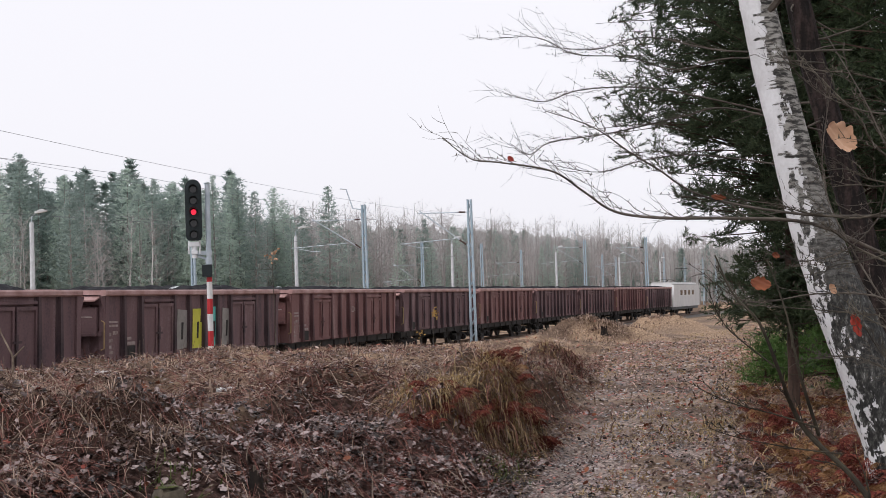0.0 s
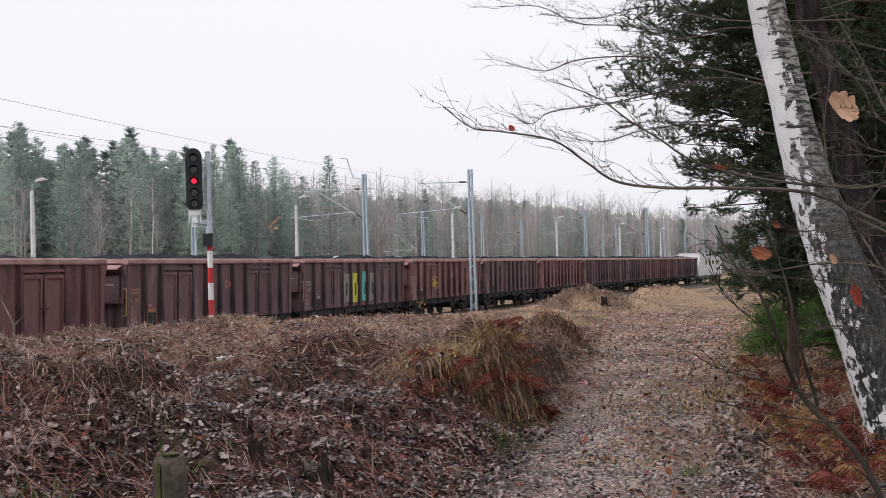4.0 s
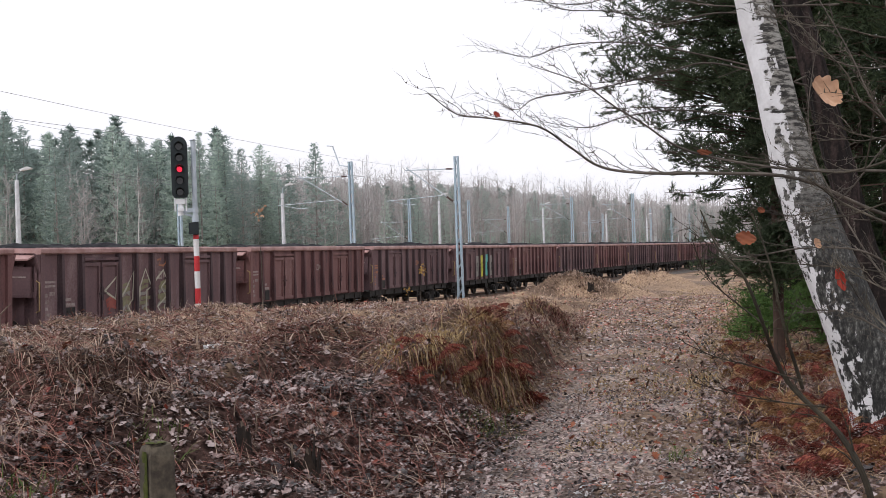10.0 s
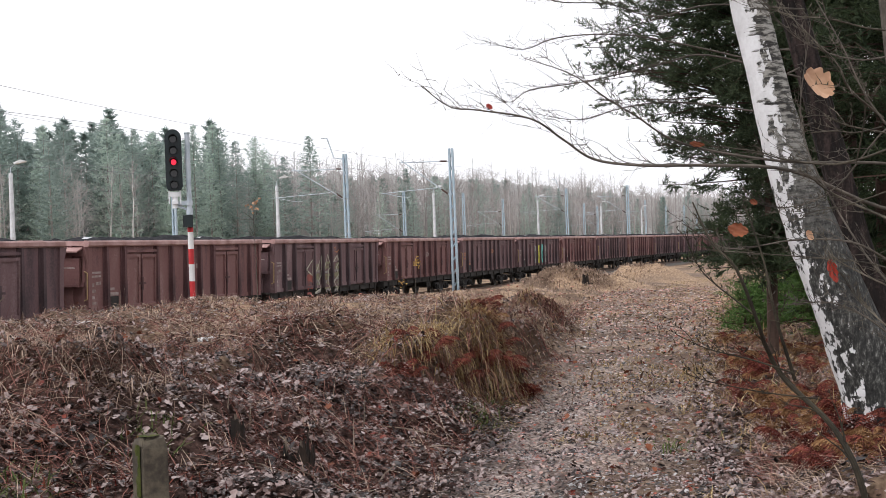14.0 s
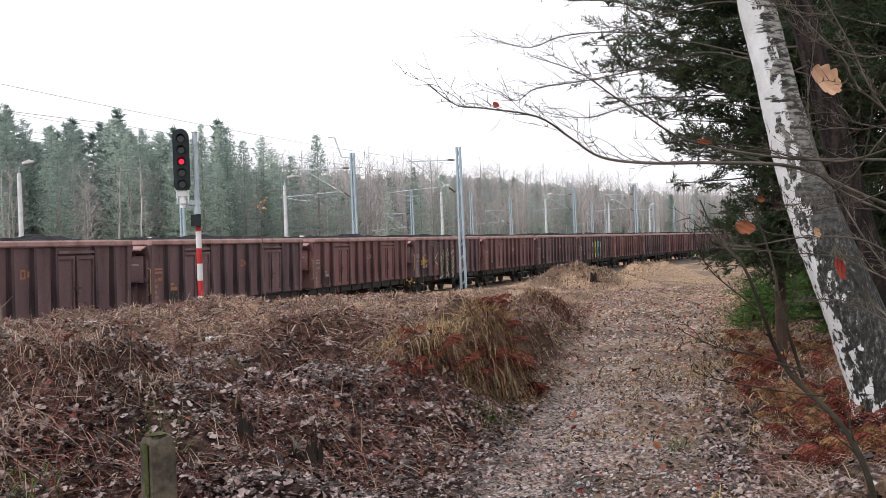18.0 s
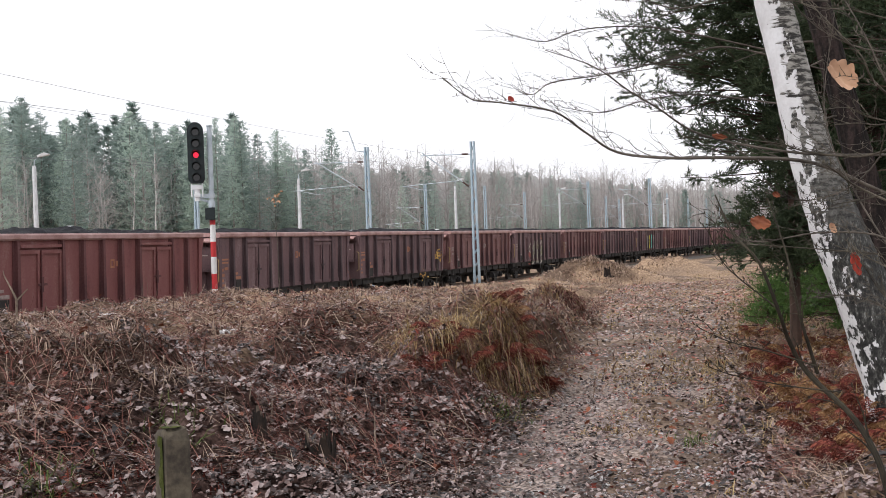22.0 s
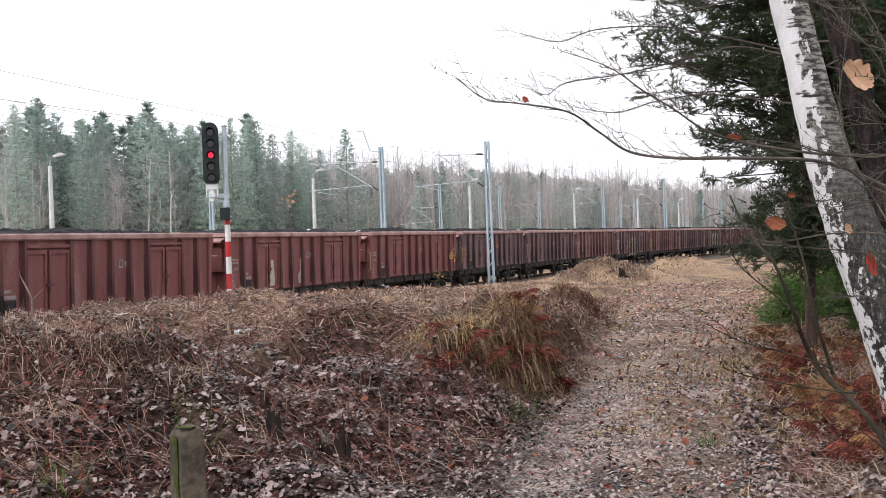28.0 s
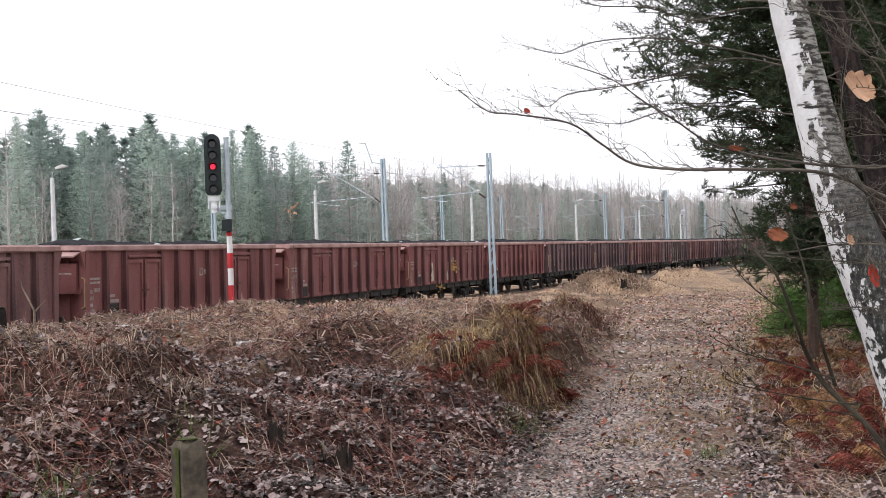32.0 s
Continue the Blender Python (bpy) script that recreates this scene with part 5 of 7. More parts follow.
def near_pine(seed, tall, low, reach, tufts=26, trunk_r=0.14, mat=None, whorl=0.5, arms=6, label="", at=None, size=0.17, n=9, wide=0.012, shape=None, bushy=0.36, full=None):
    """A pine close to the camera: bark, limbs and thousands of needles."""
    r = random.Random(seed)
    tree = thing("pine_tree" if tall > 4 else "young_spruce", label, "tree", "trees beside the track", at=at)
    t, limbs, c = Build(), Build(), Build()
    t.tube([(0, 0, -0.5), (0.05, 0, tall * 0.4), (r.uniform(-0.2, 0.2), 0.1, tall)], [trunk_r, trunk_r * 0.75, 0.02], 10)
    z = low
    while z < tall:
        f = (z - low) / (tall - low)
        for _ in range(arms if full is None else int(arms * float(np.interp(z, *full)))):
            w = r.uniform(0, 2 * math.pi)
            out = (reach * (1 - 0.75 * f) if shape is None else float(np.interp(z, *shape))) * r.uniform(0.65, 1.1)
            pts = limb(limbs, (0, 0, z), (math.cos(w), math.sin(w), r.uniform(-0.12, 0.3)), out, 0.013, r, 0.12, 5, 3, 0.01)
            for k in range(tufts):
                q = 0.22 + 0.78 * (k - k % 4 + 0.4 * (k % 4)) / tufts
                i = min(4, int(q * 5))
                p = pts[i].lerp(pts[i + 1], q * 5 - i)
                if k % 4 == 0:
                    sway = Vector((r.uniform(-1, 1), r.uniform(-1, 1), r.uniform(-0.35, 0.65)))
                tip = p + sway * bushy * (1.15 - q * 0.6) + Vector((r.uniform(-1, 1), r.uniform(-1, 1), r.uniform(-0.6, 1))) * bushy * 0.3
                needle_tuft(c, p, tip, r, size, n, wide)
                side = tip + Vector((r.uniform(-1, 1), r.uniform(-1, 1), r.uniform(-0.3, 0.6))) * 0.12
                needle_tuft(c, p.lerp(tip, 0.4), side, r, size, n, wide)
        z += whorl * r.uniform(0.7, 1.3)
    t.v, t.f = t.v + limbs.v, t.f + [[i + len(t.v) for i in q] for q in limbs.f]
    part("trunk", t, PINE_BARK, tree)
    part("crown", c, mat or PINE_NEAR, tree)
    return tree


def gnarled(pts, radii, sides, seed, amp, rings):
    """A trunk with furrowed bark: fine rings whose radius wavers round and up the stem, most at the foot."""
    line = [Vector(p) for p in pts]
    cum = [0.0]
    for p, q in zip(line, line[1:]):
        cum.append(cum[-1] + (q - p).length)
    b = Build()
    for i in range(rings + 1):
        d = cum[-1] * (i / rings) ** 1.15
        x, y, z = (float(np.interp(d, cum, [p[k] for p in line])) for k in range(3))
        rad = float(np.interp(d, cum, radii))
        rough = amp * (0.35 + 0.65 * math.exp(-d / 1.6))
        for j in range(sides):
            a = 2 * math.pi * j / sides
            wave = float(vnoise(j * 0.5 + seed * 7, d * 2.2)) - 0.5 + 0.8 * (float(vnoise(j * 0.95 + 40, d * 9 + seed)) - 0.5)
            rr = rad + rough * wave * 1.3 + 0.35 * rad * math.exp(-d / 0.35) * max(0, math.cos(3 * a + seed)) * 0.6
            b.v.append((x + rr * math.cos(a), y + rr * math.sin(a), z))
    for i in range(rings):
        for j in range(sides):
            p, q = i * sides + j, i * sides + (j + 1) % sides
            b.f.append([p, q, q + sides, p + sides])
    return b


def right_wood():
    """The dark pines along the track's other side."""
    said = "dark green pine with drooping limbs beside the track"
    near_pine(3, 9.0, 1.35, 2.8, 30, 0.075, label=said, at=pose(4.1, 16.6, h(4.1, 16.6)), size=0.066, n=18, wide=0.0062, arms=17, whorl=0.34, bushy=0.42, full=((1, 3, 3.5, 6, 6.5), (0.7, 0.8, 1.6, 1.6, 0.4)), shape=((0.3, 1.0, 1.6, 2.3, 2.8, 3.3, 6.0, 9.0), (0.45, 0.6, 0.95, 1.15, 1.5, 2.2, 2.4, 0.6)))
    second = near_pine(5, 10.5, 1.3, 2.3, 20, 0.14, PINE_GLOOM, label=said, at=pose(5.9, 22.5, h(5.9, 22.5)), size=0.08, n=11, wide=0.009, arms=7, bushy=0.45)
    spots = ((4.9, 12.4, 1.0), (7.3, 26.5, 1.0), (8.9, 31.5, 1.05), (5.9, 19.4, 0.95), (5.2, 16.9, 0.95))
    r = random.Random(2)
    for x, y, k in spots:
        copy_thing(second, pose(x, y, h(x, y), 0, 0, r.uniform(0, 360)) @ Matrix.Scale(k, 4))
    plain = near_pine(6, 11, 0.8, 2.6, 8, 0.15, PINE_GLOOM, label=said, at=pose(10.3, 36, h(10.3, 36)), size=0.26, whorl=0.55, arms=6, n=6, wide=0.026)
    # (8.4, 17.5) and (7.2, 11.5) stand out of view, added to shade the wood
    far = ((12.6, 43, 1.05), (15.6, 52, 1.1), (19, 63, 1.1), (24, 77, 1.1), (30, 95, 1.15), (8.4, 17.5, 1.0), (11.0, 26, 1.1), (7.2, 11.5, 0.9),
           (38, 110, 1.2), (46, 135, 1.2), (6.2, 18.6, 0.8), (11, 31, 1.0), (8.2, 28, 0.8), (57, 165, 1.2))
    for x, y, k in far:
        copy_thing(plain, pose(x, y, h(x, y), 0, 0, r.uniform(0, 360)) @ Matrix.Scale(k * r.uniform(0.92, 1.08), 4))
    for i, (x, y, tall) in enumerate(((5.15, 22.0, 0.85), (5.75, 22.4, 0.95), (5.4, 21.4, 0.7), (4.85, 21.6, 0.6), (6.1, 21.5, 0.9), (5.3, 19.0, 1.9))):
        near_pine(20 + i, tall, 0.05, 0.5, 9, 0.02, SPRUCE_YOUNG, 0.13, 7, "young bright green spruce among the bracken", pose(x, y, h(x, y)), 0.06, 9, 0.005)
    old = thing("pine_tree", "old pine trunk with reddish flaking bark close behind the birch", "tree", "trees beside the track", at=pose(3.95, 11.2, 0.8))
    pts = [(0.03, 0, -0.3), (-0.2, 0, 0.75), (-0.42, 0, 1.55), (-0.6, 0, 2.3), (-0.76, 0, 3.0), (-0.94, 0, 3.75), (-1.2, 0, 5.2), (-1.5, 0, 8.5)]
    part("trunk", gnarled(pts, [0.15, 0.13, 0.125, 0.12, 0.115, 0.11, 0.09, 0.05], 40, 4, 0.022, 90), OLD_BARK, old)
    r = random.Random(4)
    for _ in range(9):
        z = r.uniform(2.2, 4.2)
        stub = Build()
        limb(stub, (-0.25 * z, 0, z), (r.uniform(-1, 1), r.uniform(-1, 0.3), r.uniform(-0.3, 0.3)), r.uniform(0.3, 0.9), 0.012, r, 0.2, 4, 5)
        part("dead_branch_stub", stub, TWIG, old)


right_wood()


def birch_tree():
    b = thing("birch_tree", "leaning birch with peeling white bark, furrowed grey at the foot", "tree", at=pose(3.25, 9.6, 0.9))
    pts = [(0.06, 0, -0.3), (-0.02, 0, 0.02), (-0.14, 0, 0.48), (-0.33, 0, 1.02), (-0.54, 0, 1.6), (-0.7, 0, 2.1), (-0.84, 0, 2.72), (-0.96, 0, 3.33), (-1.01, 0, 3.58), (-1.15, 0.1, 4.6), (-1.3, 0.2, 6.5), (-1.35, 0.3, 8.5)]
    radii = [0.34, 0.29, 0.25, 0.22, 0.195, 0.165, 0.14, 0.128, 0.125, 0.11, 0.08, 0.04]
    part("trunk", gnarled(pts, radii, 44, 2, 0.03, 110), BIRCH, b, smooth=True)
    r = random.Random(8)
    for _ in range(12):
        z = r.uniform(4.4, 8.2)
        i = max(k for k in range(12) if pts[k][2] <= z)
        twig = Build()
        side = limb(twig, pts[i], (r.uniform(-1, 1), r.uniform(-1, 1), 0.8), r.uniform(1, 2), 0.03, r, 0.25, 5, 5)
        for _ in range(5):
            limb(twig, r.choice(side[1:]), (r.uniform(-1, 1), r.uniform(-1, 1), 0.2), 0.7, 0.008, r, 0.3, 4, 4)
        part("branch", twig, TWIG, b)


birch_tree()


# ---- litter, grass and undergrowth ----
def wedge(n, d0, d1, seed, half=20.5, power=1.0):
    """Places on the ground before the camera, evenly over its view."""
    r = np.random.RandomState(seed)
    d = (d0 ** power + (d1 ** power - d0 ** power) * r.rand(n)) ** (1 / power)
    a = np.radians(r.uniform(-half, half, n))
    return r, d * np.sin(a), d * np.cos(a)


def pieces(name, verts, faces_of, mat, label, category):
    """Many alike pieces (n, k, 3) as one object; faces_of lists the faces of one piece."""
    n, k, _ = verts.shape
    me = bpy.data.meshes.new(name)
    off = np.arange(n)[:, None] * k
    faces = []
    for f in faces_of:
        faces += (np.array(f)[None] + off).tolist()
    me.from_pydata(verts.reshape(-1, 3).tolist(), [], faces)
    me.materials.append(mat)
    return tagged(new(name, me), label, category, kind="stuff")


OAK = np.array([(0.0, -0.5), (0.13, -0.3), (0.3, -0.26), (0.2, -0.06), (0.42, 0.08), (0.2, 0.2), (0.22, 0.4), (0.0, 0.5), (-0.2, 0.38), (-0.2, 0.18), (-0.4, 0.06), (-0.2, -0.08), (-0.28, -0.28), (-0.12, -0.3)])
OAK_SMALL = np.array([(0.0, -0.5), (0.27, -0.27), (0.2, -0.06), (0.36, 0.12), (0.16, 0.42), (0.0, 0.5), (-0.3, 0.25), (-0.16, 0.0), (-0.3, -0.2)])
BLADE = np.array([(0.0, -0.5), (0.28, -0.15), (0.26, 0.15), (0.0, 0.5), (-0.26, 0.15), (-0.28, -0.15)])


def leaves(name, x, y, r, outline, low, high, tilt, mat, label, lift=0.012, curl=0.5, grow=0.0):
    n = x.size
    size = ((low + (high - low) * r.rand(n) ** 1.7) * (1 + grow * np.clip(y / 12 - 1, 0, 2)))[:, None]
    turn, a, b = r.uniform(0, 2 * np.pi, n), r.normal(0, tilt, n), r.normal(0, tilt, n)
    u, v = outline[:, 0][None] * size * r.uniform(0.75, 1.2, (n, 1)), outline[:, 1][None] * size
    bend = r.uniform(-0.2, curl, (n, 1))
    w = bend * (np.abs(u) * 1.2 + v * v / size * r.uniform(-0.5, 1.2, (n, 1)))
    ca, sa, cb, sb = np.cos(a)[:, None], np.sin(a)[:, None], np.cos(b)[:, None], np.sin(b)[:, None]
    v, w = v * ca - w * sa, v * sa + w * ca
    u, w = u * cb - w * sb, u * sb + w * cb
    c, s = np.cos(turn)[:, None], np.sin(turn)[:, None]
    z = height(x, y)[:, None] + lift + 0.3 * size * np.abs(sa) + 0.02 * r.rand(n, 1)
    verts = np.stack([x[:, None] + u * c - v * s, y[:, None] + u * s + v * c, z + w], -1)
    return pieces(name, verts, [list(range(outline.shape[0]))], mat, label, "leaves")


def litter():
    said = "fallen oak and birch leaves, wet and brown, strewn thickly"
    for i, (n, d0, d1, lo, hi) in enumerate(((40000, 4.6, 13, 0.028, 0.085), (60000, 10.5, 34, 0.035, 0.09))):
        r, x, y = wedge(n, d0, d1, 21 + i)
        u = np.abs(x - path_middle(y)) - path_half(y)
        keep = ((u > -0.1) & (r.rand(n) < 0.55 + 0.45 * smooth((vnoise(x * 1.6, y * 1.3) - 0.25) / 0.35))) | (r.rand(n) < 0.06)
        leaves("fallen_leaves", x[keep], y[keep], r, OAK_SMALL if i == 0 else BLADE, lo, hi, 0.42, LEAF_LITTER, said, curl=0.8)
    r, x, y = wedge(36000, 4.6, 16, 31)
    keep = np.abs(x - path_middle(y)) > -1
    leaves("fallen_leaves", x[keep], y[keep], r, BLADE, 0.02, 0.05, 0.4, LEAF_LITTER, "small birch leaves rotting on the bank", 0.03)
    r, x, y = wedge(130000, 6.5, 60, 32, power=0.8)
    keep = np.abs(x - path_middle(y)) < path_half(y) + 0.25
    stone = keep & (r.rand(x.size) < np.interp(y, [8, 16, 30, 60], [0.5, 0.4, 0.2, 0.08]) * (0.4 + 1.2 * vnoise(x * 1.1, y * 0.5)))
    keep = keep & ~stone
    leaves("leaf_crumbs", x[keep], y[keep], r, BLADE, 0.018, 0.065, 0.22, LEAF_PATH, "trodden brown leaf crumbs on the track", 0.006, grow=0.6)
    leaves("chippings", x[stone], y[stone], r, BLADE, 0.02, 0.06, 0.25, CHIPPING, "wet grey stone chippings on the track", 0.005, grow=0.5)
    r, x, y = wedge(1500, 5, 34, 36)
    keep = (r.rand(x.size) < 0.35) | (np.abs(x - path_middle(y)) > 0.7 * path_half(y))
    leaves("fallen_leaves", x[keep], y[keep], r, OAK, 0.04, 0.075, 0.4, LEAF_DEEP, "deep red leaves scattered among the brown ones", 0.025)
    r, x, y = wedge(600, 5, 30, 33)
    leaves("fallen_leaves", x, y, r, OAK, 0.05, 0.09, 0.4, LEAF_RUST, "fresh rust-orange oak leaves scattered on top", 0.03)
    r, x, y = wedge(12000, 28, 90, 35)
    keep = (np.abs(x - path_middle(y)) > path_half(y) + 0.3 * r.normal(0, 1, x.size)) & (RADIUS - np.hypot(x - CENTRE[0], y - CENTRE[1]) > 3)
    leaves("fallen_leaves", x[keep], y[keep], r, BLADE, 0.08, 0.16, 0.3, LEAF_PATH, "brown leaves on the far part of the bank and track")


litter()


def blades(name, x, y, r, low, high, lean, mat, label, width=0.006, base=None):
    """Bent grass blades rooted at the places given."""
    n = x.size
    tall, turn = r.uniform(low, high, n), r.uniform(0, 2 * np.pi, n)
    over = np.abs(r.normal(lean, lean * 0.5, n))
    dx, dy = np.cos(turn), np.sin(turn)
    z0 = (height(x, y) if base is None else base) - 0.02
    w = width * r.uniform(0.6, 1.3, n)
    px, py = -dy * w, dx * w
    pts = []
    for f, k in ((0.0, 1.0), (0.45, 0.9), (0.8, 0.6)):
        out, up = tall * over * f ** 1.7, tall * f * (1 - 0.32 * over * f)
        cx, cy, cz = x + dx * out, y + dy * out, z0 + up
        pts += [np.stack([cx - px * k, cy - py * k, cz], -1), np.stack([cx + px * k, cy + py * k, cz], -1)]
    out, up = tall * over, tall * (1 - 0.5 * over)
    pts.append(np.stack([x + dx * out, y + dy * out, z0 + up], -1))
    return pieces(name, np.stack(pts, 1), [[0, 1, 3, 2], [2, 3, 5, 4], [4, 5, 6]], mat, label, "grass")


def clumps(spots, per, spread, seed):
    r = np.random.RandomState(seed)
    x = np.concatenate([np.full(per, a) for a, _ in spots]) + r.normal(0, spread, per * len(spots))
    y = np.concatenate([np.full(per, b) for _, b in spots]) + r.normal(0, spread * 1.6, per * len(spots))
    return r, x, y


def straws():
    """Fine dead stems lying criss-cross over the bank."""
    for i, (n, d0, d1, mat, wide) in enumerate(((46000, 4.8, 16, RUST_STEM, 0.002), (30000, 4.8, 18, DRY_GRASS, 0.0021), (22000, 14, 40, DRY_GRASS, 0.004), (24000, 14, 40, RUST_STEM, 0.004))):
        r, x, y = wedge(n, d0, d1, 60 + i)
        u = path_middle(y) - path_half(y) - x
        v = x - path_middle(y) - path_half(y)
        top = smooth(bank_top(x, y) / 2.6 + 0.4) * (u > 0) + (v > 0)
        keep = ((u > 0.1) | (v > 0.3)) & (vnoise(x * 1.1 + 20 * i, y * 0.9) > 0.4) & (r.rand(n) < (0.75 if i == 0 else 0.35) * (1 - top) + top) & (RADIUS - np.hypot(x - CENTRE[0], y - CENTRE[1]) > 2.5)
        x, y = x[keep], y[keep]
        n = x.size
        turn, long = r.uniform(0, 2 * np.pi, n), r.uniform(0.08, 0.3, n) * (1 if i < 2 else 1.5)
        dx, dy = np.cos(turn) * long, np.sin(turn) * long
        za, zb = height(x, y) + 0.012, height(x + dx, y + dy) + 0.012 + np.abs(r.normal(0, 0.07, n))
        zm = np.maximum((za + zb) / 2, height(x + dx / 2, y + dy / 2) + 0.01) + 0.015
        px, py = -np.sin(turn) * wide, np.cos(turn) * wide
        pts = []
        for cx, cy, cz, k in ((x, y, za, 1), (x + dx / 2, y + dy / 2, zm, 1), (x + dx, y + dy, zb, 0.4)):
            pts += [np.stack([cx - px * k, cy - py * k, cz + wide * 0.6 * k], -1), np.stack([cx + px * k, cy + py * k, cz - wide * 0.6 * k], -1)]
        pieces("dead_straw", np.stack(pts, 1), [[0, 1, 3, 2], [2, 3, 5, 4]], mat, "fine dead stems lying criss-cross on the bank", "straw")


straws()


def hanging_roots():
    """Dead stems and rootlets hanging down the steep edge of the bank."""
    for i, mat in enumerate((RUST_STEM, DRY_GRASS, STICK)):
        r = np.random.RandomState(90 + i)
        n = (3600, 2600, 1800)[i]
        y = r.uniform(13.5, 36, n)
        x = path_middle(y) - path_half(y) - r.uniform(-0.15, 1.1, n)
        keep = vnoise(x * 1.4 + 11 * i, y * 0.9) > 0.47
        x, y = x[keep], y[keep]
        n = x.size
        dx, dy, wide = r.uniform(0.02, 0.16, n), r.normal(0, 0.1, n), 0.0035 * np.clip(y / 14, 1, 2)
        pts = []
        for f, k in ((0, 1), (0.5, 1), (1, 0.4)):
            cx, cy = x + dx * f, y + dy * f
            cz = height(cx, cy) + 0.02 + 0.07 * f * (1 - f) * 4 * r.rand(n)
            pts += [np.stack([cx, cy - wide * k, cz], -1), np.stack([cx + wide * k, cy + wide * k, cz + wide * k], -1)]
        pieces("hanging_rootlets", np.stack(pts, 1), [[0, 1, 3, 2], [2, 3, 5, 4]], mat, "dead stems and rootlets hanging down the bank's edge", "straw")


hanging_roots()


def overhang():
    """Long dead grass and fern stems that droop from the bank's lip over its dark foot."""
    for i, (mat, said, n, long, wide) in enumerate(((VERGE_GRASS, "long ochre grass drooping over the bank's lip", 1150, 0.24, 0.004), (RUST_STEM, "rust-red dead fern drooping over the bank's lip", 560, 0.27, 0.0045), (DRY_GRASS, "bleached grass drooping over the bank's lip", 450, 0.24, 0.004))):
        r = np.random.RandomState(140 + i)
        clump = r.randint(0, 34, n)
        spots = np.random.RandomState(150)
        f = spots.rand(34)
        cx = -0.5 + 1.25 * f
        cy = np.interp(cx, [-0.5, 0, 0.45, 0.75], [12.4, 13.0, 13.8, 14.6]) + spots.normal(0, 0.15, 34)
        far = np.arange(34) > 24
        cy = np.where(far, 25.4 + 2.4 * f, cy)
        cx = np.where(far, path_middle(cy) - path_half(cy) - 0.3 - 0.7 * spots.rand(34), cx)
        if i == 0:
            clump = np.where(r.rand(n) < 0.6, clump % 25, clump)
        x, y = cx[clump] + r.normal(0, 0.09, n), cy[clump] + r.normal(0, 0.15, n)
        turn = np.random.RandomState(151).uniform(-2.2, 0.2, 34)[clump] + r.normal(0, 1.1, n)
        out = long * r.uniform(0.5, 1.3, n)
        z0 = height(x, y)
        dx, dy = np.cos(turn), np.sin(turn)
        w = wide * np.clip(y / 14, 1, 1.7)
        pts = []
        for f, k in ((0.0, 1.0), (0.35, 1.0), (0.7, 0.8), (1.0, 0.3)):
            px, py = x + dx * out * (1 - (1 - f) ** 1.6) * 0.8, y + dy * out * (1 - (1 - f) ** 1.6) * 0.8
            pz = np.maximum(z0 + out * (1.1 * f - 1.75 * f * f), height(px, py) + 0.015)
            pts += [np.stack([px - dy * w * k, py + dx * w * k, pz], -1), np.stack([px + dy * w * k, py - dx * w * k, pz + w * 0.4], -1)]
        pieces("drooping_grass" if i != 1 else "drooping_fern", np.stack(pts, 1), [[0, 1, 3, 2], [2, 3, 5, 4], [4, 5, 7, 6]], mat, said, "grass")


overhang()


